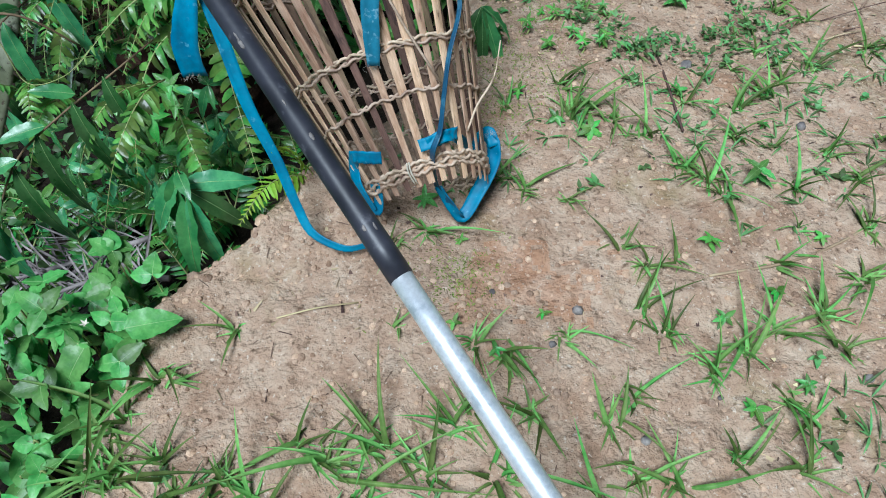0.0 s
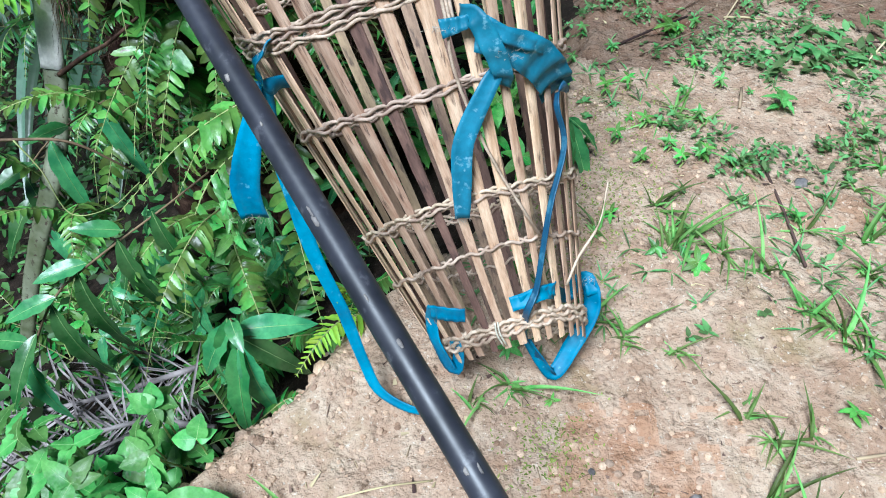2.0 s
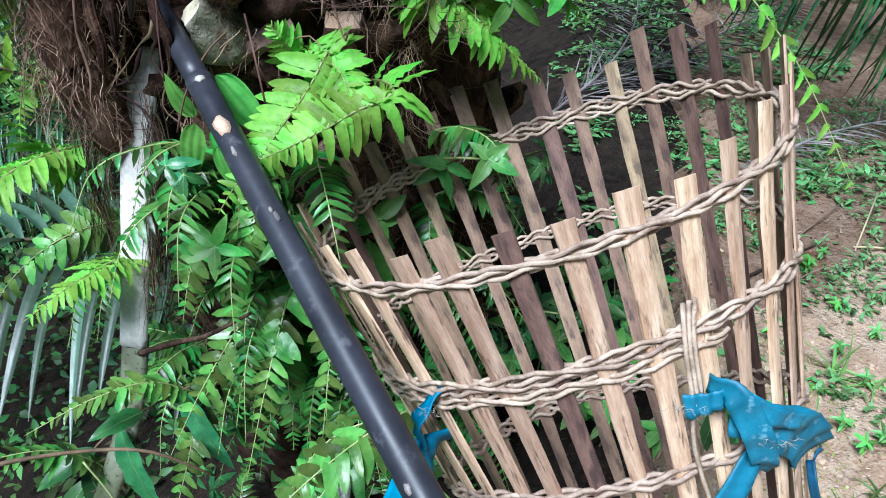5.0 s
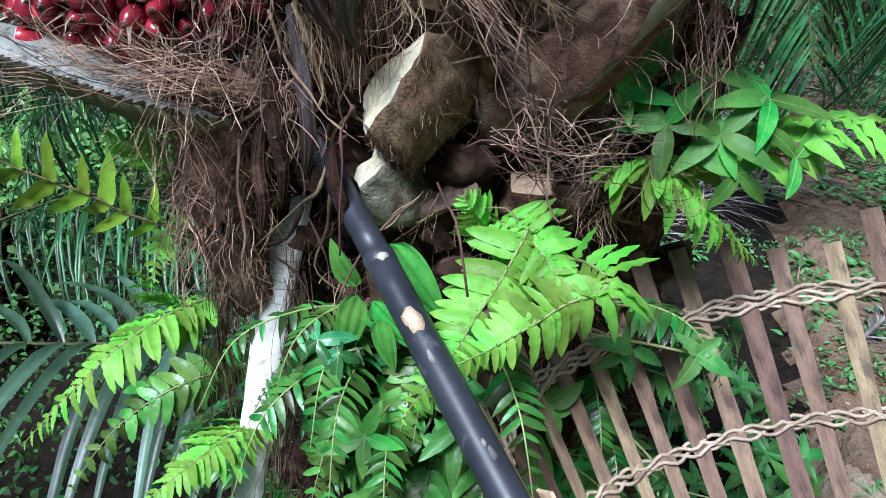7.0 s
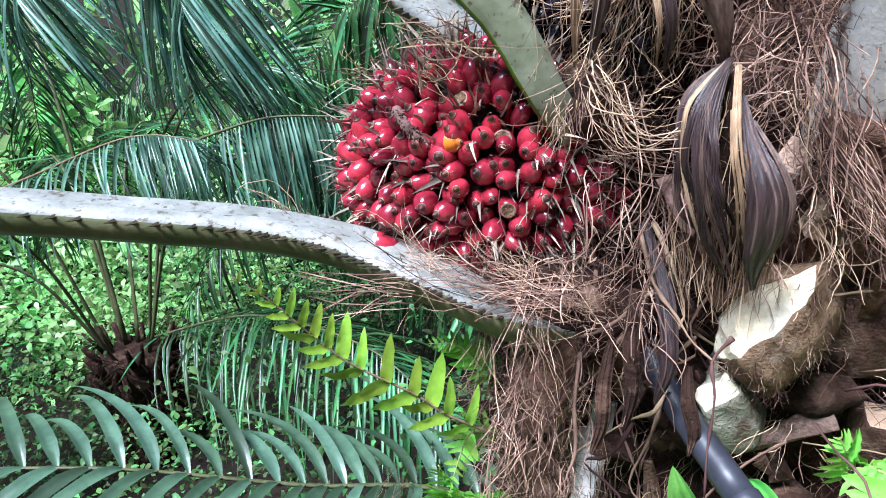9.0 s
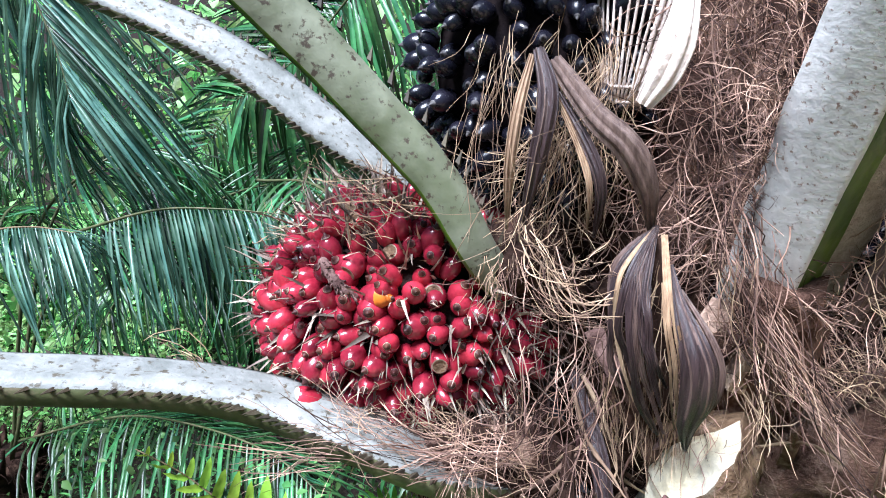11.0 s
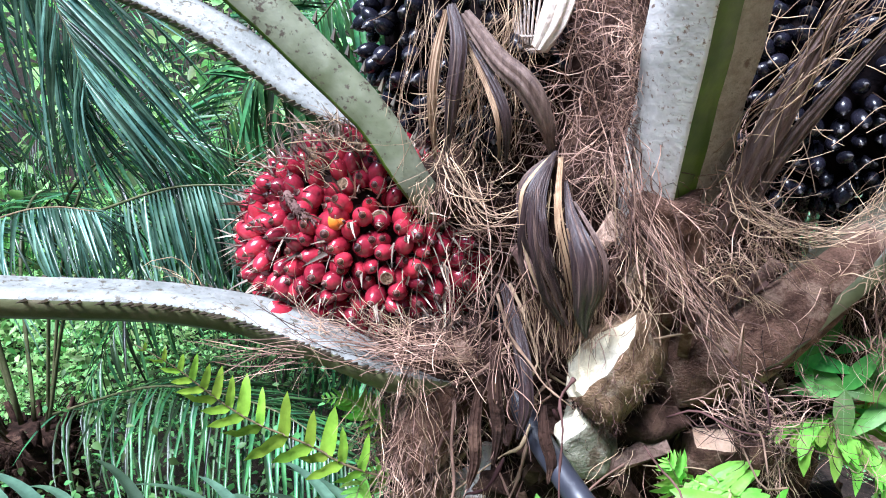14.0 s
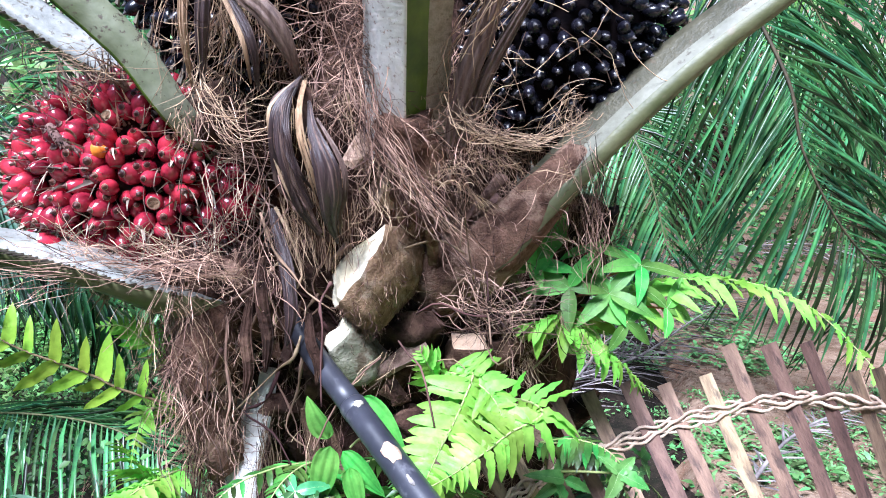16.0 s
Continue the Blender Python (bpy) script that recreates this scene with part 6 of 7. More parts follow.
fern("green fern over the old hanging stalk", [
    [(-0.95, 1.30, -0.05), (-0.98, 1.22, 0.12), (-1.02, 1.14, 0.20), (-1.08, 1.06, 0.20)],
    [(-0.95, 1.30, -0.05), (-0.92, 1.22, 0.14), (-0.88, 1.12, 0.20), (-0.85, 1.02, 0.16)],
    [(-1.0, 1.32, 0.0), (-1.06, 1.28, 0.20), (-1.12, 1.22, 0.28), (-1.2, 1.16, 0.28)],
    [(-0.84, 1.40, 0.20), (-0.90, 1.34, 0.33), (-0.97, 1.28, 0.36), (-1.06, 1.22, 0.34)],
], n=24, size=0.044, width=0.36, leaves=LEAFLETS_M)
fern("pale green fern hanging over the bank", [
    [(-0.60, 1.16, 0.20), (-0.612, 1.08, 0.233), (-0.640, 1.0, 0.21), (-0.677, 0.94, 0.141), (-0.75, 0.90, -0.03)],
    [(-0.62, 1.18, 0.18), (-0.67, 1.10, 0.22), (-0.73, 1.04, 0.18), (-0.80, 1.0, 0.06)],
    [(-0.60, 1.16, 0.10), (-0.56, 1.08, 0.10), (-0.53, 1.02, 0.03), (-0.52, 0.98, -0.06)],
    [(-0.85, 1.22, 0.10), (-0.86, 1.12, 0.16), (-0.88, 1.04, 0.12), (-0.92, 0.98, 0.02)],
], n=22, size=0.036, width=0.42, leaves=LEAFLETS_M)
fern("narrow fern frond behind the blue strap", [[(-0.30, 1.08, -0.02), (-0.33, 1.04, 0.10), (-0.335, 1.0, 0.16), (-0.345, 0.95, 0.20)], [(-0.30, 1.08, -0.02), (-0.36, 1.02, 0.04), (-0.40, 0.96, 0.05), (-0.44, 0.9, 0.02)]], n=18, size=0.040, width=0.26, leaves=LEAFLETS_Y)

r2 = random.Random(23)
for k in range(34):
    an = r2.uniform(-2.75, -0.75)
    z = r2.uniform(-0.12, 0.66)
    if abs(an + 2.15) < 0.33 and z > 0.05:
        continue
    rr = 0.40
    b = V((TC[0] + rr * math.cos(an), TC[1] + rr * math.sin(an), z))
    f = thing("fern", b, "small deep green fern on the trunk", "fern", "ferns on the trunk")
    for j in range(3):
        o = (V((math.cos(an), math.sin(an), 0)) + V((r2.gauss(0, 0.5), r2.gauss(0, 0.3), r2.uniform(-0.1, 0.5)))).normalized()
        L = r2.uniform(0.16, 0.30)
        fern_frond(f, [b, b + o * L * 0.4 + V((0, 0, 0.02)), b + o * L * 0.75, b + o * L - V((0, 0, L * 0.35))], n=18, size=r2.uniform(0.03, 0.05), split=False, seed=k * 7 + j, width=0.3)
for k in range(40):
    x, y = r2.uniform(-1.6, -0.35), r2.uniform(0.75, 1.5)
    if x > edge_x(y) - 0.10:
        continue
    b = V((x, y, ground_z(x, y)))
    f = thing("fern", b, "low green fern on the bank", "fern", "ferns on the bank")
    for j in range(4):
        an = r2.uniform(0, 6.28)
        o = V((math.cos(an), math.sin(an), r2.uniform(0.4, 1.1))).normalized()
        L = r2.uniform(0.14, 0.28)
        fern_frond(f, [b, b + o * L * 0.45, b + o * L * 0.8 + V((0, 0, -0.01)), b + V((o.x, o.y, o.z * 0.5)) * L * 1.1], n=16, size=r2.uniform(0.03, 0.045), split=False, seed=k * 9 + j, width=0.3)


# ---- leafy plants ----
def plant(name, label, category, stems, leaves, material, data, group="", stem_r=0.0028):
    """stems: runs of points; leaves: base, tip, width and upward side of each leaf."""
    t = thing(name, stems[0][0], label, category, group)
    for s in stems:
        a = Acc()
        tube(a, bez(s, 12), [stem_r * (1 - 0.4 * i / 12) for i in range(13)], 6)
        part("stem", a.data("stem", material), t)
    for i, (b, tip, w, nn) in enumerate(leaves):
        d = V(tip) - V(b)
        if data is BROAD:
            d.z -= 0.45 * d.length
        part("leaf", data[i % len(data)], t, m=aim(b, d, nn, d.length, w * (0.8 if data is BROAD else 1)))
    return t


def whorl(c, axis_, n, L, w, r, open_=1.0, jit=0.2):
    """Leaves that spread round a stem's tip."""
    ax = V(axis_).normalized()
    s = ax.orthogonal().normalized()
    t = ax.cross(s)
    ph = r.uniform(0, 6)
    out = []
    for k in range(n):
        an = ph + 2 * math.pi * k / n + r.gauss(0, jit)
        d = (s * math.cos(an) + t * math.sin(an)) * open_ + ax * r.uniform(-0.1, 0.45)
        l = L * r.uniform(0.75, 1.15)
        out.append((V(c), V(c) + d.normalized() * l, w * l / L, ax))
    return out


UPL = (0.0, -0.45, 1.0)


def longer(rows, k):
    return [(b, tuple(V(b) + (V(t) - V(b)) * k), w * k, u) for b, t, w, u in rows]


plant("broadleaf_seedling", "glossy dark green broadleaf seedling on the bank", "plant",
      [[(-0.56, 1.02, -0.12), (-0.57, 1.0, 0.0), (-0.545, 0.96, 0.10), (-0.535, 0.935, 0.16)]],
      longer([((-0.545, 0.95, 0.10), (-0.43, 0.97, 0.16), 0.048, UPL), ((-0.535, 0.935, 0.09), (-0.50, 0.83, 0.0), 0.045, UPL), ((-0.54, 0.935, 0.09), (-0.555, 0.82, 0.0), 0.046, UPL), ((-0.535, 0.935, 0.10), (-0.425, 0.905, 0.085), 0.042, UPL), ((-0.55, 0.95, 0.12), (-0.625, 0.90, 0.075), 0.048, UPL), ((-0.55, 0.95, 0.14), (-0.59, 0.87, 0.04), 0.045, UPL), ((-0.545, 0.95, 0.14), (-0.52, 0.90, 0.17), 0.03, UPL)], 1.25), M_STEM, BROAD)
plant("broadleaf_sapling", "broadleaf sapling with long drooping leaves over the bank", "plant",
      [[(-1.05, 0.95, -0.10), (-0.92, 1.0, 0.10), (-0.80, 1.03, 0.20), (-0.66, 1.09, 0.28), (-0.58, 1.14, 0.32)]],
      [(b, t, w, UPL) for b, t, w in (
          ((-0.98, 0.98, 0.02), (-1.03, 0.84, 0.02), 0.050), ((-0.92, 1.0, 0.10), (-0.86, 0.88, -0.01), 0.050), ((-0.90, 1.0, 0.12), (-1.0, 0.95, 0.17), 0.046), ((-0.84, 1.02, 0.18), (-0.80, 0.90, 0.07), 0.048), ((-0.82, 1.03, 0.19), (-0.90, 0.98, 0.26), 0.044), ((-0.75, 1.05, 0.24), (-0.70, 0.95, 0.13), 0.046), ((-0.74, 1.06, 0.25), (-0.80, 1.03, 0.35), 0.042), ((-0.68, 1.08, 0.28), (-0.63, 0.99, 0.18), 0.042), ((-1.0, 0.97, 0.0), (-1.12, 0.98, 0.06), 0.046), ((-1.02, 0.96, -0.03), (-0.97, 0.84, -0.08), 0.048))], M_STEM, BROAD)
plant("broadleaf_sapling", "broadleaf sapling with long drooping leaves by the old stalk", "plant",
      [[(-1.15, 1.35, -0.15), (-1.10, 1.32, 0.10), (-1.0, 1.33, 0.22), (-0.86, 1.36, 0.30)]],
      [(b, t, w, UPL) for b, t, w in (
          ((-1.12, 1.33, 0.05), (-1.20, 1.20, 0.04), 0.05), ((-1.10, 1.32, 0.12), (-1.02, 1.20, 0.06), 0.05), ((-1.06, 1.32, 0.16), (-1.14, 1.24, 0.22), 0.05), ((-1.0, 1.33, 0.22), (-0.94, 1.20, 0.16), 0.05), ((-0.95, 1.34, 0.25), (-1.0, 1.27, 0.34), 0.046), ((-0.88, 1.36, 0.29), (-0.80, 1.26, 0.24), 0.046), ((-1.13, 1.34, 0.0), (-1.06, 1.22, -0.06), 0.05))], M_STEM, BROAD)

r3 = random.Random(31)
# herb with soft ovate leaves at the terrace edge
hl, hs = [], []
for k in range(52):
    x, y = r3.uniform(-1.0, -0.60), r3.uniform(0.26, 0.78)
    g = ground_z(x, y)
    top = V((x + r3.gauss(0, 0.03), y + r3.gauss(0, 0.03), r3.uniform(-0.03, 0.10)))
    hs.append([(x, y, g), tuple((V((x, y, g)) + top) / 2 + V((0.01, 0, 0))), tuple(top)])
    hl += whorl(top, (r3.gauss(0, 0.5), r3.gauss(-0.2, 0.5), 1), r3.choice((2, 3, 4)), r3.uniform(0.035, 0.062), 0.036, r3, jit=0.5)
    mid = V((x, y, g)).lerp(top, 0.55)
    hl += whorl(mid, (r3.gauss(0, 0.4), r3.gauss(-0.2, 0.4), 1), 2, 0.055, 0.036, r3)
for k in range(16):
    x, y = r3.uniform(-0.86, -0.64), r3.uniform(0.22, 0.44)
    top = V((x, y, r3.uniform(-0.08, 0.04)))
    hs.append([(x, y, ground_z(x, y)), (x + 0.01, y, top.z * 0.6), tuple(top)])
    hl += whorl(top, (r3.gauss(0, 0.4), r3.gauss(-0.2, 0.4), 1), 4, r3.uniform(0.04, 0.065), 0.036, r3, jit=0.5)
hl += [((-0.60, 0.63, 0.06), (-0.50, 0.66, 0.05), 0.062, (0, -0.3, 1)), ((-0.66, 0.60, 0.06), (-0.72, 0.50, 0.02), 0.06, (0, -0.3, 1))]
plant("herb_clump", "soft green herb with oval leaves at the terrace edge", "plant", hs, hl, M_RACHIS, HERB)
a = Acc()
for k in range(5):
    p = V((-0.635 + 0.008 * math.cos(k * 1.26), 0.60 + 0.008 * math.sin(k * 1.26), 0.135))
    stamp_fast(a, BRACT, aim((-0.635, 0.60, 0.13), p - V((-0.635, 0.60, 0.127)), (0, 0, 1), 0.012, 0.006))
solo("small_flower", a.data("small_flower", M_TWINE), "tiny white flower on the herb", "flower")

# shrub with reddish stems beside the palm
sl, ss = [], []
for (c, ax, n, L) in (((-0.355, 1.63, 0.900), (-0.1, -0.7, 0.7), 6, 0.085), ((-0.42, 1.62, 0.915), (-0.3, -0.7, 0.6), 5, 0.08), ((-0.30, 1.66, 0.935), (0.3, -0.5, 0.8), 5, 0.085), ((-0.38, 1.66, 0.965), (0, -0.5, 0.9), 5, 0.08), ((-0.47, 1.64, 0.945), (-0.3, -0.6, 0.7), 4, 0.075), ((-0.33, 1.61, 0.86), (0.1, -0.8, 0.4), 4, 0.08), ((-0.26, 1.64, 0.87), (0.5, -0.6, 0.5), 4, 0.08)):
    sl += whorl(c, ax, n, 0.82 * L, 0.023, r3, 1.0)
    ss.append([(-0.44, 1.76, 0.80), tuple((V((-0.44, 1.76, 0.84)) + V(c)) / 2), c])
plant("leafy_shrub", "fresh green shrub with reddish stems rooted on the palm", "shrub", ss, sl, M_REDSTEM, SHRUB)
plant("ribbed_plant", "small plant with deeply ribbed oval leaves by the pole", "plant", [[(-0.74, 1.62, 0.66), (-0.745, 1.55, 0.70), (-0.75, 1.50, 0.72)]],
      [((-0.735, 1.50, 0.80), (-0.665, 1.46, 0.715), 0.048, (0.2, -1, 0.4)), ((-0.775, 1.48, 0.735), (-0.80, 1.44, 0.655), 0.040, (-0.1, -1, 0.3)), ((-0.78, 1.49, 0.74), (-0.805, 1.47, 0.80), 0.034, (-0.2, -1, 0.2)), ((-0.75, 1.48, 0.70), (-0.735, 1.45, 0.63), 0.03, (0, -1, 0.3)), ((-0.76, 1.49, 0.72), (-0.70, 1.46, 0.66), 0.03, (0.2, -1, 0.4))], M_RACHIS, RIBBED)
plant("broad_blade_plant", "young plant with broad upright blades on the trunk", "plant", [[(-0.74, 1.58, 0.36), (-0.735, 1.52, 0.40), (-0.73, 1.50, 0.44)]],
      [((-0.735, 1.49, 0.60), (-0.765, 1.42, 0.42), 0.045, (0.1, -1, 0.3)), ((-0.66, 1.50, 0.52), (-0.64, 1.42, 0.36), 0.045, (0.1, -1, 0.3)), ((-0.56, 1.52, 0.50), (-0.52, 1.44, 0.36), 0.05, (0.1, -1, 0.3)), ((-0.47, 1.62, 0.96), (-0.385, 1.70, 1.075), 0.05, (0.3, -1, 0.2)), ((-0.48, 1.62, 0.93), (-0.43, 1.66, 1.03), 0.04, (0.3, -1, 0.2))], M_RACHIS, SHRUB)
plant("seedling", "seedling with broad drooping leaves behind the basket", "plant", [[(0.10, 1.58, -0.03), (0.10, 1.56, 0.06), (0.10, 1.54, 0.11)]],
      [((0.10, 1.54, 0.11), (0.185, 1.42, 0.02), 0.045, (0, -0.3, 1)), ((0.10, 1.54, 0.11), (0.11, 1.40, 0.04), 0.04, (0, -0.3, 1)), ((0.10, 1.54, 0.11), (0.20, 1.52, 0.09), 0.042, (0, 0, 1)), ((0.10, 1.54, 0.11), (0.03, 1.45, 0.06), 0.04, (0, 0, 1))], M_RACHIS, BROAD)
# leafy growth on the bank below the trunk
for k in range(30):
    x, y = r3.uniform(-1.05, -0.50), r3.uniform(1.02, 1.45)
    if x > -0.62 and y < 1.2:
        continue
    g = ground_z(x, y)
    tip = V((x + r3.gauss(0, 0.03), y - r3.uniform(0, 0.06), g + r3.uniform(0.12, 0.42)))
    mid = V((x, y, g)).lerp(tip, 0.6)
    kind_ = r3.choice((SHRUB, HERB, BROAD, BROAD))
    L = r3.uniform(0.038, 0.07)
    lv = whorl(tip, (r3.gauss(0, 0.3), -0.5, 0.9), r3.choice((4, 5)), L, L * 0.42, r3, jit=0.4) + whorl(mid, (r3.gauss(0, 0.3), -0.5, 0.9), 4, L, L * 0.42, r3, jit=0.4)
    plant("bank_herb", "leafy green herb crowding the bank under the palm", "plant", [[(x, y, g - 0.01), tuple(mid + V((0.01, 0, 0))), tuple(tip)]], lv, M_RACHIS, kind_, "herbs on the bank")
# climbers that cover the lower trunk, and leaves seen through the basket
for k in range(64):
    an = r3.uniform(-2.7, -0.45)
    z = r3.uniform(-0.15, 0.62)
    if abs(an + 2.15) < 0.33 and z > 0.05:
        continue
    b = V((TC[0] + 0.42 * math.cos(an), TC[1] + 0.42 * math.sin(an), z))
    o = V((math.cos(an), math.sin(an), 0.2))
    tip = b + o * r3.uniform(0.06, 0.16) + V((r3.gauss(0, 0.05), 0, r3.gauss(0.02, 0.05)))
    lv = whorl(tip, o + V((0, 0, 0.8)), r3.choice((3, 4, 5)), r3.uniform(0.035, 0.065), 0.022, r3)
    lv += whorl(b.lerp(tip, 0.5), o + V((0, 0, 0.8)), 2, 0.05, 0.02, r3)
    plant("climber", "leafy green climber on the palm trunk", "plant", [[tuple(b - o * 0.06), tuple(b.lerp(tip, 0.5) + V((0, 0, 0.015))), tuple(tip)]], lv, M_RACHIS, r3.choice((SHRUB, HERB, BROAD)), "climbers on the trunk")
for k in range(58):
    x, y = r3.uniform(-0.5, 0.55), r3.uniform(1.5, 2.3)
    g = ground_z(x, y)
    h = r3.uniform(0.06, 0.30) if x < 0.05 else r3.uniform(0.02, 0.05)
    sz = 1.0 if x < 0.05 else 0.36
    tip = V((x, y, g + h))
    plant("herb", "leafy green weed behind the basket", "plant", [[(x, y, g - 0.01), (x + 0.01, y, g + h * 0.5), tuple(tip)]], whorl(tip, (0, -0.3, 1), 5, 0.07 * sz, 0.026 * sz, r3) + whorl((x, y, g + h * 0.55), (0, -0.3, 1), 3, 0.06 * sz, 0.024 * sz, r3), M_RACHIS, r3.choice((SHRUB, HERB)), "weeds behind the basket")

# ---- grass and small growth on the terrace ----
TUFTS = [(0.12, 0.59, 1.1), (-0.14, 0.44, 1.3), (0.31, 1.24, 1.2), (0.41, 1.23, 1.2), (0.38, 0.86, 0.9), (0.43, 0.81, 0.8), (0.59, 1.03, 1.3), (0.70, 0.81, 0.9), (0.76, 0.69, 1.1), (0.58, 0.61, 1.3), (0.24, 0.64, 0.9), (0.35, 0.52, 1.1), (0.79, 1.01, 0.9), (0.81, 1.33, 1.2), (1.13, 1.50, 1.2), (0.88, 1.10, 0.9), (0.94, 1.03, 0.9), (0.44, 0.65, 1.0), (0.16, 0.48, 1.0), (0.68, 0.48, 1.0), (0.86, 0.77, 1.1), (0.40, 0.36, 1.0), (0.80, 1.57, 0.8), (0.13, 1.06, 0.9), (-0.09, 0.66, 0.5), (-0.41, 0.66, 0.7), (-0.26, 0.42, 1.2), (-0.02, 0.38, 1.2), (-0.60, 0.46, 1.5), (-0.63, 0.39, 1.4), (-0.50, 0.40, 1.3), (-0.03, 0.90, 0.9), (-0.10, 0.86, 0.7), (0.06, 0.50, 1.0), (0.02, 0.46, 1.2), (-0.38, 0.37, 1.1), (-0.14, 0.34, 1.3), (0.27, 0.33, 1.1), (0.52, 0.40, 1.0), (0.60, 1.30, 0.9), (0.95, 0.60, 1.0), (1.05, 1.15, 1.0), (0.70, 1.18, 0.8), (-0.54, 0.55, 1.5), (-0.20, 0.40, 1.6), (-0.10, 0.42, 1.4), (-0.33, 0.33, 1.5), (-0.58, 0.36, 1.6), (-0.46, 0.33, 1.5), (-0.66, 0.50, 1.6), (0.10, 0.36, 1.4), (0.06, 0.62, 0.9), (0.48, 1.18, 1.1), (0.36, 1.28, 1.1), (0.62, 0.98, 1.1), (0.55, 1.08, 1.2), (0.73, 1.28, 1.0), (0.92, 0.90, 1.0), (0.66, 0.66, 1.1), (0.52, 0.58, 1.2), (0.78, 0.62, 1.0), (0.30, 0.46, 1.0), (0.95, 1.40, 1.1)]
r4 = random.Random(5)
while len(TUFTS) < 96:
    x, y = r4.uniform(0.15, 1.3), r4.uniform(0.3, 1.75)
    if noise.noise((x * 2.4, y * 2.4, 12)) > -0.12:
        TUFTS.append((x, y, r4.uniform(0.5, 1.0)))
for (x, y, k) in TUFTS:
    g = ground_z(x, y)
    t = thing("grass_tuft", (x, y, g), "tuft of broad-bladed green grass on bare soil", "grass", "grass tufts")
    face = r4.uniform(0, 3.14)
    for j in range(r4.randint(15, 24)):
        an = face + r4.choice((0, math.pi)) + r4.gauss(0, 0.9)
        tall = j < 4
        el = r4.uniform(1.0, 3.2) if tall else r4.uniform(0.3, 1.6)
        L = k * (r4.uniform(0.055, 0.125) if tall else r4.uniform(0.018, 0.055))
        b = (x + r4.gauss(0, 0.009) * k, y + r4.gauss(0, 0.009) * k, g - 0.004)
        part("blade", r4.choice(BLADES), t, m=aim(b, (math.cos(an), math.sin(an), el), (-math.cos(an) * 0.3 + r4.gauss(0, 0.3), -math.sin(an) * 0.3 + r4.gauss(0, 0.3), 1), L, (0.0055 + 0.045 * L) * r4.uniform(0.7, 1.1)))
r6 = random.Random(77)
WEEDS = [(0.70, 1.03, 1.2), (0.563, 0.857, 0.7), (0.352, 1.185, 0.8), (0.677, 1.76, 1.2), (0.47, 2.18, 1.3), (0.27, 1.22, 0.6), (0.10, 0.60, 0.5), (0.02, 0.66, 0.5)]
while len(WEEDS) < 30:
    x, y = r6.uniform(-0.1, 1.35), r6.uniform(0.35, 2.1)
    if x > edge_x(y) + 0.12 and noise.noise((x * 2.4, y * 2.4, 12)) > -0.1:
        WEEDS.append((x, y, r6.uniform(0.35, 0.8)))
for (x, y, k) in WEEDS:
    g = ground_z(x, y)
    tip = V((x, y, g + 0.03 * k))
    plant("broadleaf_weed", "small broad-leaved green weed rooted in bare soil", "weed", [[(x, y, g - 0.005), (x + 0.002, y, g + 0.012 * k), tuple(tip)]],
          whorl(tip, (r6.gauss(0, 0.25), r6.gauss(-0.2, 0.25), 1), r6.choice((4, 5, 6)), 0.042 * k, 0.017 * k, r6, jit=0.3) + whorl((x, y, g + 0.012 * k), (0, 0, 1), 3, 0.034 * k, 0.014 * k, r6, jit=0.4), M_RACHIS, r6.choice((SHRUB, HERB)), "weeds on the terrace")
wa = Acc()
SMALL = leaf_data("small_leaf", M_WEED, ovate, 0.3, 0.2, 3, cols=1)
THIN = leaf_data("thin_blade", M_WEED, strap_prof, 0.35, 0.4, 3, cols=1, slim=0.1)
for k in range(1000):
    x, y = r4.uniform(-0.5, 1.7), r4.uniform(0.25, 2.3)
    if x < edge_x(y) + 0.03 or noise.noise((x * 2.1, y * 2.1, 7)) < -0.05 + 0.25 * (y < 1.0):
        continue
    g = ground_z(x, y)
    n = r4.randint(3, 7)
    big = r4.random() < 0.35
    for j in range(n):
        an = r4.uniform(0, 6.28)
        d = (math.cos(an), math.sin(an), r4.uniform(0.2, 1.1))
        if big:
            stamp_fast(wa, SMALL, aim((x, y, g + 0.004), d, (0, 0, 1), r4.uniform(0.012, 0.03), r4.uniform(0.008, 0.016)))
        else:
            stamp_fast(wa, THIN, aim((x, y, g - 0.002), d, (0, 0, 1), r4.uniform(0.02, 0.06), r4.uniform(0.003, 0.006)))
for k in range(5200):
    x, y = r4.uniform(-0.2, 4.5), r4.uniform(1.9, 6.0)
    if noise.noise((x * 1.6, y * 1.6, 3)) < -0.02 + 0.1 * r4.random():
        continue
    g = ground_z(x, y)
    for j in range(5):
        an = r4.uniform(0, 6.28)
        stamp_fast(wa, SMALL if k % 3 else THIN, aim((x + r4.gauss(0, 0.02), y + r4.gauss(0, 0.02), g + r4.uniform(0, 0.04)), (math.cos(an), math.sin(an), r4.uniform(0.1, 0.9)), (0, 0, 1), r4.uniform(0.015, 0.06), r4.uniform(0.008, 0.028)))
for k in range(2600):
    x, y = r4.uniform(0.05, 2.2), r4.uniform(1.45, 3.4)
    if noise.noise((x * 3.1, y * 3.1, 21)) < 0.12 - 0.16 * (y - 1.6) + 0.1 * r4.random():
        continue
    g = ground_z(x, y)
    for j in range(6):
        an = r4.uniform(0, 6.28)
        stamp_fast(wa, SMALL if k % 4 else THIN, aim((x + r4.gauss(0, 0.014), y + r4.gauss(0, 0.014), g + r4.uniform(0, 0.03)), (math.cos(an), math.sin(an), r4.uniform(0.2, 1.3)), (0, 0, 1), r4.uniform(0.010, 0.028), r4.uniform(0.005, 0.013)))
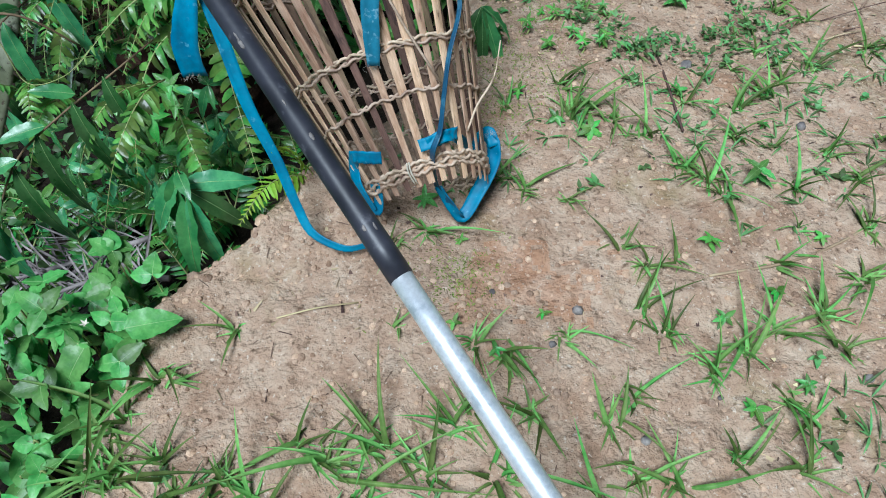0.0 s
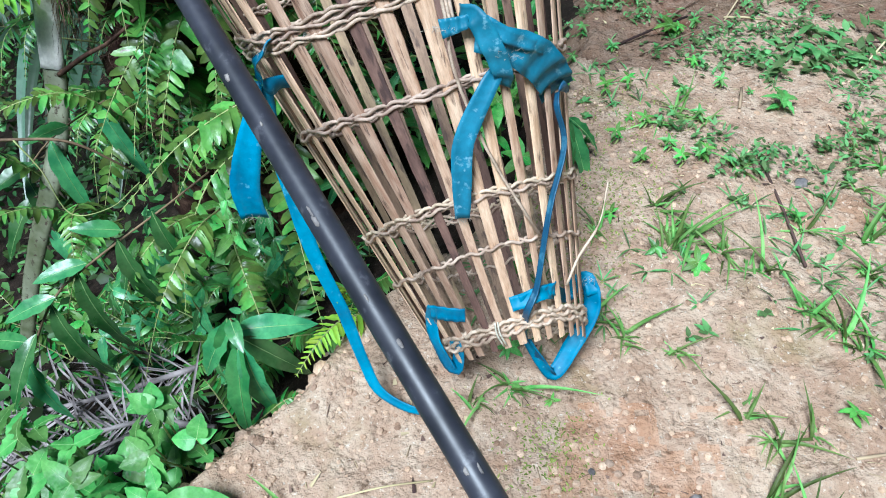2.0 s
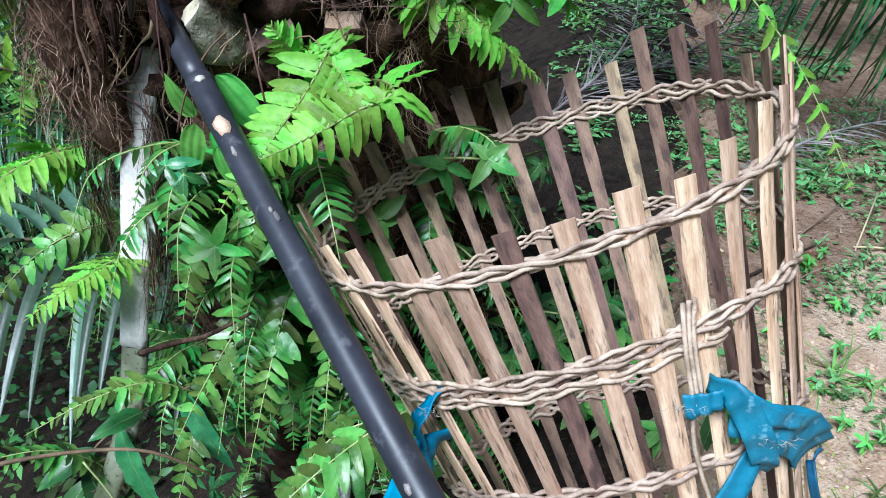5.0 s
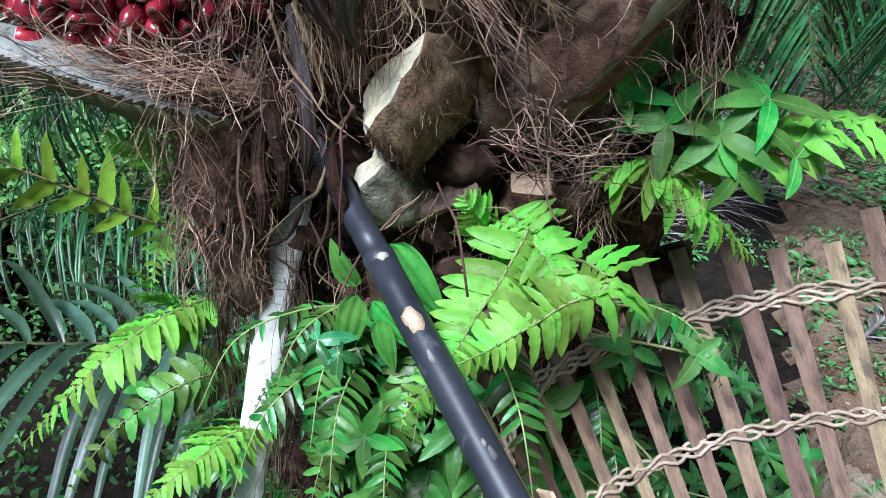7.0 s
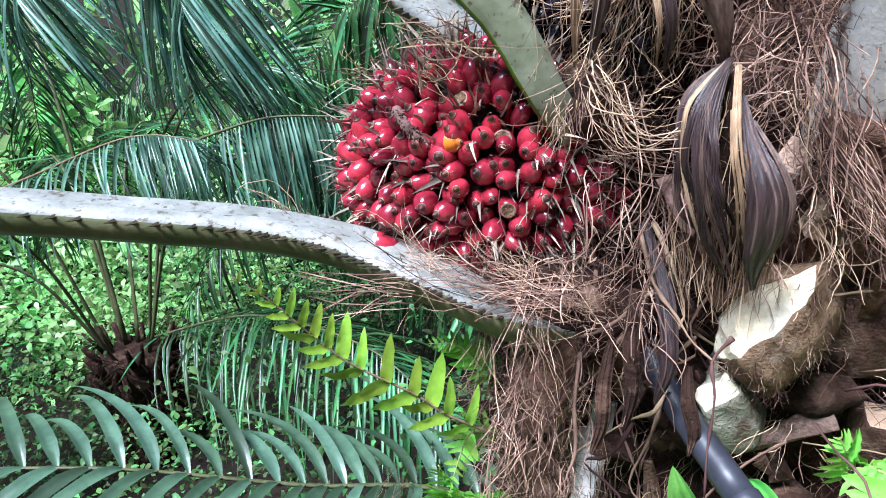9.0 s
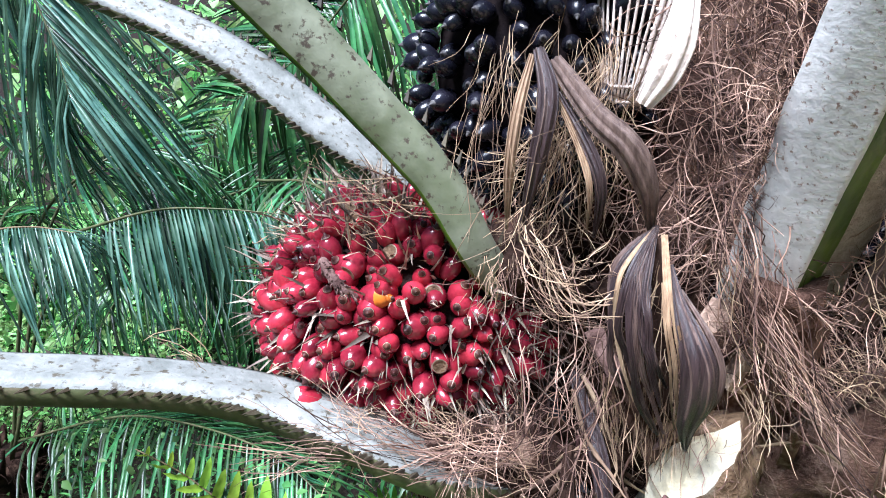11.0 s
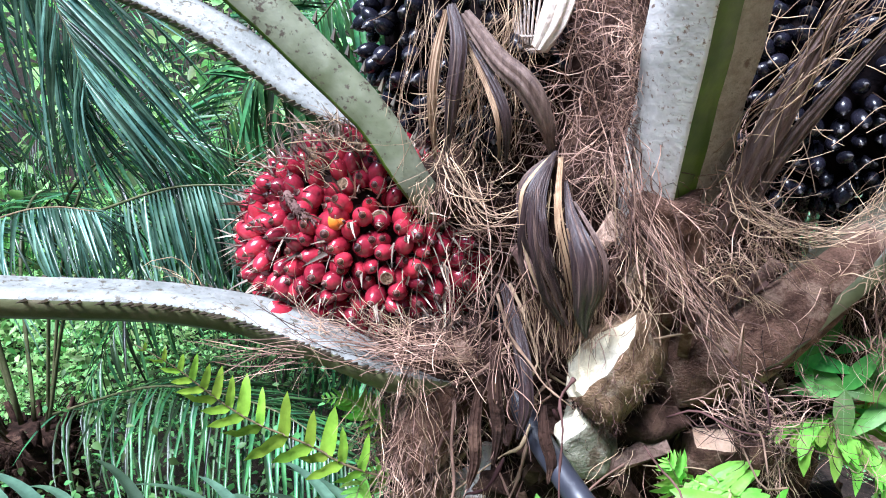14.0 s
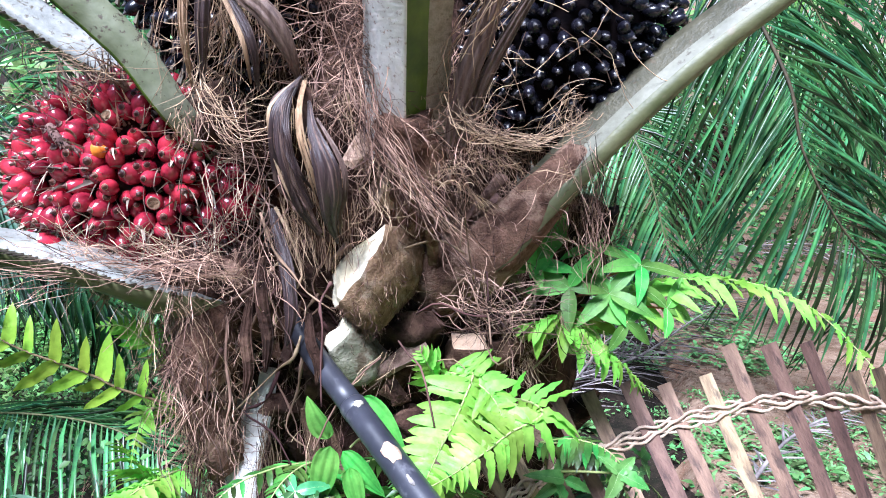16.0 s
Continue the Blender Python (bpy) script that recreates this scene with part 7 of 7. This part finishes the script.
solo("ground_weeds", wa.data("ground_weeds", M_WEED), "scattered small green weeds and seedlings on soil", "weeds", kind="stuff")

# moss, clods, pebbles and litter
ma = Acc()
for k in range(2600):
    q = r4.random()
    cx, cy, s = ((0.16, 1.40, 0.10) if q < 0.45 else (0.11, 1.20, 0.06) if q < 0.6 else (0.03, 0.78, 0.05) if q < 0.75 else (0.28, 1.72, 0.12))
    x, y = r4.gauss(cx, s), r4.gauss(cy, s)
    if x < edge_x(y):
        continue
    an = r4.uniform(0, 6.28)
    stamp_fast(ma, THIN, aim((x, y, ground_z(x, y) - 0.001), (math.cos(an), math.sin(an), r4.uniform(0.3, 1.5)), (0, 0, 1), r4.uniform(0.004, 0.011), 0.003))
solo("moss_patch", ma.data("moss_patch", M_MOSS), "thin yellow-green moss on damp soil", "moss", kind="stuff")


def lump(acc, c, r, seed, flat=0.6):
    """A small rough clod."""
    vs = []
    for i in range(5):
        for j in range(7):
            la, lo = math.pi * i / 4, 2 * math.pi * j / 7
            q = r * (1 + 0.35 * noise.noise((i * 1.1 + seed, j * 0.9, seed * 0.37)))
            vs.append((c[0] + q * math.sin(la) * math.cos(lo), c[1] + q * math.sin(la) * math.sin(lo), c[2] + flat * q * math.cos(la)))
    acc.add(vs, [(i * 7 + j, (i + 1) * 7 + j, (i + 1) * 7 + (j + 1) % 7, i * 7 + (j + 1) % 7) for i in range(4) for j in range(7)])


ca = Acc()
for k in range(9000):
    x, y = r4.uniform(-0.62, 1.4), r4.uniform(0.2, 1.9)
    if x < edge_x(y) - 0.08:
        continue
    r = 0.0012 + 0.008 * r4.random() ** 4
    lump(ca, (x, y, ground_z(x, y) + r * 0.05), r, k)
for k in range(120):
    y = r4.uniform(0.5, 1.1)
    x = edge_x(y) + r4.gauss(-0.05, 0.06)
    r = 0.003 + 0.016 * r4.random() ** 2.5
    lump(ca, (x, y, ground_z(x, y) - r * 0.1), r, k + 0.5, 0.7)
solo("soil_clods", ca.data("soil_clods", M_CLOD, smooth=False), "crumbs and clods of dry soil", "soil", kind="stuff")
pa = Acc()
for k, (x, y, r) in enumerate([(0.27, 0.70, 0.012), (0.36, 0.43, 0.010), (0.03, 0.60, 0.006), (0.52, 0.52, 0.006), (0.64, 1.45, 0.016), (0.86, 1.20, 0.012), (0.21, 0.62, 0.008), (0.80, 0.55, 0.010), (0.10, 0.74, 0.007)]):
    lump(pa, (x, y, ground_z(x, y) + r * 0.2), r, k + 0.3, 0.8)
solo("pebbles", pa.data("pebbles", M_STONE), "small dark grey pebbles on the soil", "pebbles", kind="stuff")
la = Acc()
for k in range(1700):
    x, y = r4.uniform(-0.5, 1.9), r4.uniform(0.2, 2.6)
    if x < edge_x(y):
        continue
    an = r4.uniform(0, 3.14)
    L = 0.005 + 0.03 * r4.random() ** 2
    g = ground_z(x, y) + 0.0015
    d = V((math.cos(an), math.sin(an), r4.gauss(0, 0.1)))
    if k % 3:
        tube(la, [V((x, y, g)), V((x, y, g + 0.001)) + d * L * 0.5, V((x, y, g)) + d * L], r4.uniform(0.0005, 0.0011), 4)
    else:
        stamp_fast(la, BRACT, aim((x, y, g + 0.001), d, (r4.gauss(0, 0.3), r4.gauss(0, 0.3), 1), L, r4.uniform(0.004, 0.010)))
for k in range(60):
    x, y = r4.uniform(0.3, 2.0), r4.uniform(1.5, 3.0)
    an = r4.gauss(0.5, 0.6)
    L = r4.uniform(0.08, 0.4)
    g = ground_z(x, y) + 0.006
    d = V((math.cos(an), math.sin(an), r4.gauss(0.02, 0.06)))
    tube(la, [V((x, y, g)), V((x, y, g + 0.004)) + d * L * 0.5, V((x, y, g)) + d * L], r4.uniform(0.0015, 0.004), 5)
tube(la, bez([(0.55, 0.78, 0.010), (0.75, 0.82, 0.014), (0.95, 0.92, 0.016), (1.2, 1.08, 0.014)], 14), 0.003, 5)
tube(la, bez([(-0.33, 0.68, 0.010), (-0.25, 0.70, 0.016), (-0.17, 0.715, 0.012)], 8), 0.0017, 5)
solo("leaf_litter", la.data("leaf_litter", M_LITTER), "dry twigs and leaf scraps on the soil", "litter", kind="stuff")

for label, ctrl, r, m_ in (
        ("thin brown twig lying across the bank plants", [(-1.12, 1.11, 0.36), (-1.055, 1.15, 0.367), (-0.953, 1.2, 0.338), (-0.866, 1.22, 0.313), (-0.795, 1.24, 0.225)], 0.0042, M_STEM),
        ("charred black twig caught in the ferns", [(-0.956, 1.40, 0.332), (-0.85, 1.36, 0.408), (-0.784, 1.34, 0.448), (-0.701, 1.33, 0.508)], 0.0055, M_BARK),
        ("pale wiry vine looping over the leaves", [(-0.922, 1.16, 0.373), (-0.889, 1.14, 0.316), (-0.87, 1.12, 0.225), (-0.784, 1.12, 0.244), (-0.703, 1.12, 0.312)], 0.0016, M_RACHIS)):
    a = Acc()
    tube(a, bez(ctrl, 20), [r * (1 - 0.5 * i / 20) * (1 + 0.2 * noise.noise((i * 0.9, r * 900, 0))) for i in range(21)], 7)
    solo("twig", a.data("twig", m_), label, "twig")

# dead fronds
def dead_frond(ctrl, n, size, label, seed):
    t = thing("dead_frond", ctrl[0], label, "dead frond", "dead fronds")
    pts = bez(ctrl, 20)
    r = random.Random(seed)
    a = Acc()
    tube(a, pts, [0.008 * (1 - 0.7 * i / 20) for i in range(21)], 6)
    part("rachis", a.data("rachis", M_DEAD), t)
    b = Acc()
    for i in range(n):
        s = (i + 0.5) / n
        p = at_s(pts, s)
        tt = (pts[min(20, int(s * 20) + 1)] - pts[int(s * 20)]).normalized()
        sd = tt.cross(V((0, 0, 1))).normalized()
        for side in (-1, 1):
            stamp_fast(b, DEAD_LOW, aim(p, sd * side * r.uniform(0.4, 1) + tt * r.uniform(0.4, 1.2) + V((0, 0, r.uniform(-0.3, 0.12))), (r.gauss(0, 0.5), r.gauss(0, 0.5), 1), size * r.uniform(0.6, 1.2), 0.0065))
    part("leafage", b.data("leafage", M_DEAD), t, kind="stuff")


def gp(x, y, h=0.03):
    return (x, y, ground_z(x, y) + h)


dead_frond([gp(-0.62, 0.85, 0.06), gp(-0.8, 0.88, 0.09), gp(-1.0, 0.85, 0.1), gp(-1.4, 0.75, 0.08)], 60, 0.22, "grey dead palm frond lying on the bank", 1)
dead_frond([gp(-0.75, 1.05, 0.05), gp(-0.95, 0.98, 0.1), gp(-1.2, 0.95, 0.1), gp(-1.6, 1.0, 0.06)], 60, 0.25, "grey dead palm frond lying on the bank", 2)
dead_frond([gp(0.0, 3.6, 0.08), gp(0.35, 3.7, 0.14), gp(0.8, 4.2, 0.12), gp(1.3, 4.9, 0.06)], 70, 0.35, "grey dead palm frond heaped on the ground", 3)
dead_frond([gp(0.35, 2.5, 0.05), gp(0.6, 2.75, 0.10), gp(0.95, 3.0, 0.08), gp(1.5, 3.2, 0.05)], 60, 0.16, "grey dead palm frond heaped on the ground", 4)
dead_frond([gp(-0.2, 3.3, 0.08), gp(0.1, 3.6, 0.14), gp(0.3, 4.2, 0.12), gp(0.4, 5.0, 0.06)], 70, 0.35, "grey dead palm frond heaped on the ground", 5)
dead_frond([gp(0.7, 5.2, 0.1), gp(1.4, 5.4, 0.3), gp(2.2, 5.5, 0.3), gp(3.2, 5.4, 0.1)], 70, 0.45, "grey dead palm frond heaped on the ground", 6)

# ---- fronds and palms round about ----
def lone_frond(label, ctrl, **kw):
    t = thing("palm_frond", ctrl[0], label, "palm frond", "hanging palm fronds")
    palm_frond(t, ctrl, **{"rachis": M_PETU, **kw})


lone_frond("drooping palm frond with pale shine", [(-3.95, 4.01, -0.91), (-3.21, 3.87, -0.59), (-2.67, 3.66, -0.43), (-2.08, 3.42, -0.39), (-1.64, 3.2, -0.54)], n=70, size=0.62, width=0.020, hang=0.55, start=0.02, seed=77)
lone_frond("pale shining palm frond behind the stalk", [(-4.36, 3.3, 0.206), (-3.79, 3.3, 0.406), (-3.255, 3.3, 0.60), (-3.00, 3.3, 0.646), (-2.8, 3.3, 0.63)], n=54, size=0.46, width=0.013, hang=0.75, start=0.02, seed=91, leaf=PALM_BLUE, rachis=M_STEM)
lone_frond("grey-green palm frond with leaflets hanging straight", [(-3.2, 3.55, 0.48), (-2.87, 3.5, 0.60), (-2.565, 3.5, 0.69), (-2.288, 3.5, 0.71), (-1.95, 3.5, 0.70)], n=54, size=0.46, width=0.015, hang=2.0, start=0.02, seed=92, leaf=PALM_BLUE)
lone_frond("low arching dark green palm frond beyond the bank", [(-1.0, 2.75, -0.55), (-1.45, 2.48, -0.24), (-1.82, 2.295, -0.155), (-2.35, 2.016, 0.020), (-2.9, 1.75, 0.06), (-3.3, 1.5, -0.05)], n=34, size=0.46, width=0.044, hang=0.0, start=0.05, split=True, seed=2, fwd=0.3, lift=0.55, leaf=PALM_ARCH)
for i, (c, kw) in enumerate([
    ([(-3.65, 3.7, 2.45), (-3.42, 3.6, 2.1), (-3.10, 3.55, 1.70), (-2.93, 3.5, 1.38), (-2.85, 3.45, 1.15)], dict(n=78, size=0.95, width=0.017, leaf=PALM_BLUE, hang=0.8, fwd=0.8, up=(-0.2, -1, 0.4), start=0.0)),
    ([(-2.6, 6.2, 1.95), (-2.78, 6.0, 1.60), (-3.13, 5.9, 1.13), (-3.52, 5.8, 0.62), (-3.85, 5.7, 0.10)], dict(n=60, size=1.0, width=0.040, hang=0.15, fwd=0.4, up=(0, -1, 0.4), start=0.0)),
    ([(-1.9, 5.2, 1.95), (-2.05, 5.0, 1.72), (-2.32, 5.0, 1.42), (-2.57, 5.0, 1.20), (-2.9, 5.0, 1.0)], dict(n=54, size=0.8, width=0.032, hang=0.1, fwd=0.4, up=(0, -1, 0.5), start=0.0)),
    ([(-4.9, 3.9, 2.3), (-4.4, 3.7, 2.0), (-4.0, 3.6, 1.6), (-3.8, 3.5, 1.2)], dict(n=66, size=0.9, width=0.018, leaf=PALM_BLUE, hang=0.6, fwd=0.8, up=(-0.2, -1, 0.4), start=0.0)),
    ([(-2.6, 4.6, 0.6), (-2.0, 4.0, 0.7), (-1.6, 3.4, 0.45), (-1.3, 2.9, 0.0)], dict(n=36, size=0.5, width=0.024, hang=0.6)),
    ([(0.34, 3.4, 1.75), (0.426, 3.2, 1.514), (0.494, 3.1, 1.324), (0.576, 3.0, 1.113), (0.622, 2.95, 0.902), (0.757, 2.9, 0.657), (0.931, 2.9, 0.479), (1.12, 2.9, 0.31)], dict(n=104, size=0.62, width=0.0125, hang=0.45, start=0.0, up=(0, -1, 0.4), fwd=0.35, rachis=M_THORN)),
    ([(0.5, 4.5, 2.1), (0.8, 4.0, 1.8), (1.1, 3.8, 1.3), (1.3, 3.7, 0.8)], dict(n=80, size=0.7, width=0.016, hang=0.5, up=(0, -1, 0.5))),
    ([(-0.2, 4.2, 1.0), (0.0, 3.7, 1.05), (0.15, 3.3, 0.9), (0.25, 3.1, 0.5)], dict(n=60, size=0.5, width=0.013, hang=0.4, up=(0, -1, 0.5))),
    ([(1.8, 5.4, 2.6), (2.0, 4.9, 2.2), (2.3, 4.6, 1.6), (2.5, 4.5, 0.9)], dict(n=40, size=0.7, width=0.024, hang=0.6, up=(0, -1, 0.5))),
]):
    lone_frond("hanging feathered palm frond, dark green", c, seed=40 + i, **kw)


def palm_tree(x, y, h, n, reach, seed, label, rise=1.5, drop=1.7, bare=0.24, shun=None):
    """A plantation palm: shaggy trunk, old frond bases and arching fronds."""
    r = random.Random(seed)
    g = ground_z(x, y)
    t = thing("oil_palm", (x, y, g), label, "palm tree", "palms of the plantation")
    a = Acc()
    vs = []
    for i in range(15):
        z = g - 0.2 + (h + 0.2) * i / 14
        for j in range(16):
            an = 2 * math.pi * j / 16
            q = 0.23 * (1 - 0.25 * i / 14) + 0.04 * noise.noise((math.cos(an) * 3 + seed, math.sin(an) * 3, z * 5))
            vs.append((x + q * math.cos(an), y + q * math.sin(an), z))
    a.add(vs, [(i * 16 + j, i * 16 + (j + 1) % 16, (i + 1) * 16 + (j + 1) % 16, (i + 1) * 16 + j) for i in range(14) for j in range(16)] + [tuple(14 * 16 + j for j in range(16))])
    for k in range(110):
        an, z = r.uniform(0, 6.28), g + h * r.uniform(0.05, 1.05)
        p = V((x + 0.2 * math.cos(an), y + 0.2 * math.sin(an), z))
        o = V((math.cos(an) + r.gauss(0, 0.2), math.sin(an) + r.gauss(0, 0.2), 2.2)).normalized()
        w = r.uniform(0.012, 0.03)
        tube(a, [p - o * 0.06, p + o * 0.06, p + o * r.uniform(0.10, 0.24)], [w * 1.3, w, w * 0.6], 5)
    nf2 = 500
    fa2 = npr.uniform(0, 6.28, nf2)
    strands(a, np.stack([x + 0.22 * np.cos(fa2), y + 0.22 * np.sin(fa2), g + h * npr.uniform(0.2, 1.1, nf2)], 1), np.stack([np.cos(fa2), np.sin(fa2), npr.normal(0, 0.9, nf2)], 1), npr.uniform(0.08, 0.25, nf2), 0.003, 0.4, 0.9)
    part("trunk", a.data("trunk", M_BARK), t)
    for k in range(n):
        an = k * 2.4 + r.uniform(-0.2, 0.2)
        lift = rise - drop * (k / n)
        o = V((math.cos(an), math.sin(an), 0))
        if shun is not None and abs((an - shun + math.pi) % (2 * math.pi) - math.pi) < 0.95:
            continue
        b = V((x, y, g + h)) + o * 0.12
        L = reach * r.uniform(0.85, 1.1)
        c = [b, b + o * L * 0.22 + V((0, 0, L * 0.28 * (lift + 0.5))), b + o * L * 0.55 + V((0, 0, L * 0.38 * (lift + 0.3))), b + o * L * 0.85 + V((0, 0, L * 0.30 * lift)), b + o * L * 1.05 + V((0, 0, L * (0.26 * lift - 0.22)))]
        palm_frond(t, c, n=40, size=0.26 * L + 0.12, width=0.024, hang=0.45, start=bare, seed=seed * 50 + k, thick=0.014, rachis=M_PETU)


palm_tree(-4.05, 3.9, 0.85, 13, 1.8, 1, "young oil palm with dark shaggy base on the slope", 2.6, 1.7, 0.36, -0.8)
palm_tree(-2.6, 6.8, 0.9, 14, 2.4, 2, "oil palm with arching fronds in the distance")
palm_tree(-11.2, 9.6, 1.2, 14, 2.6, 3, "oil palm with arching fronds in the distance")
palm_tree(2.0, 7.4, 1.0, 14, 2.6, 4, "oil palm with arching fronds in the distance")
palm_tree(5.2, 6.2, 1.2, 14, 2.6, 5, "oil palm with arching fronds in the distance")
palm_tree(-0.6, 11.0, 1.6, 14, 3.0, 6, "oil palm with arching fronds in the distance")
palm_tree(-6.0, 11.0, 2.0, 14, 3.2, 7, "oil palm with arching fronds in the distance")

# undergrowth and far bushes, as masses of leaves
r5 = np.random.RandomState(17)


def thicket(name, label, n, spot, size, clump, m=None):
    """Leaves in uneven clumps; spot() gives each clump's centre and spread."""
    a = Acc()
    for k in range(n // clump):
        c, s = spot()
        for j in range(clump):
            p = (c[0] + r5.normal() * s, c[1] + r5.normal() * s, c[2] + r5.normal() * s * 0.8)
            d = (r5.normal(), r5.normal(), r5.normal() * 0.6 - 0.1)
            L = size * r5.uniform(0.6, 1.4)
            stamp_fast(a, BUSH, aim(p, d, (r5.normal() * 0.5, r5.normal() * 0.5 - 0.3, 1), L, L * r5.uniform(0.45, 0.7)))
    solo(name, a.data(name, m or M_FAR), label, "undergrowth", kind="stuff")


def low_left():
    x, y = r5.uniform(-7.5, -1.25), r5.uniform(2.2, 8.5)
    h = abs(r5.normal()) * 0.35
    return (x, y, ground_z(x, y) + h), 0.15


def bank_near():
    x, y = r5.uniform(-2.6, -1.0), r5.uniform(0.9, 2.9)
    return (x, y, ground_z(x, y) + abs(r5.normal()) * 0.08 + 0.02), 0.07


def hedge():
    an = r5.uniform(-1.25, 1.15)
    d = r5.uniform(8.5, 15)
    x, y = -0.5 + d * math.sin(an), 0.6 + d * math.cos(an)
    return (x, y, ground_z(x, y) + r5.uniform(0, 1) ** 1.4 * 5.5), 0.35


def sunny_slope():
    x, y = r5.uniform(-11.0, -4.6), r5.uniform(4.6, 8.5)
    return (x, y, ground_z(x, y) + abs(r5.normal()) * 0.7), 0.16


def right_low():
    x, y = r5.uniform(0.4, 6.5), r5.uniform(5.0, 9.0)
    return (x, y, ground_z(x, y) + abs(r5.normal()) * 0.3), 0.15


thicket("undergrowth", "dense leafy undergrowth on the slope", 30000, low_left, 0.040, 30)
thicket("undergrowth", "low leafy plants on the bank", 2000, bank_near, 0.04, 8)
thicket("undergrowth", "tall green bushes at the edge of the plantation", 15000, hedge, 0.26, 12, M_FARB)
thicket("undergrowth", "leafy bushes behind the clearing", 9000, right_low, 0.06, 12)
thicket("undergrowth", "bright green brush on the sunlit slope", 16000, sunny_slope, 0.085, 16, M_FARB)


# Added leaf ring behind the camera, out of view, to cut low fill light.
def behind():
    an = r5.uniform(1.15, 5.05)
    d = r5.uniform(4.5, 9)
    x, y = -0.4 + d * math.sin(an), 0.6 + d * math.cos(an)
    return (x, y, ground_z(x, y) + r5.uniform(0, 1) ** 1.2 * 4.5), 0.4


thicket("undergrowth", "added unseen bushes behind the view that block low light", 11000, behind, 0.34, 12)
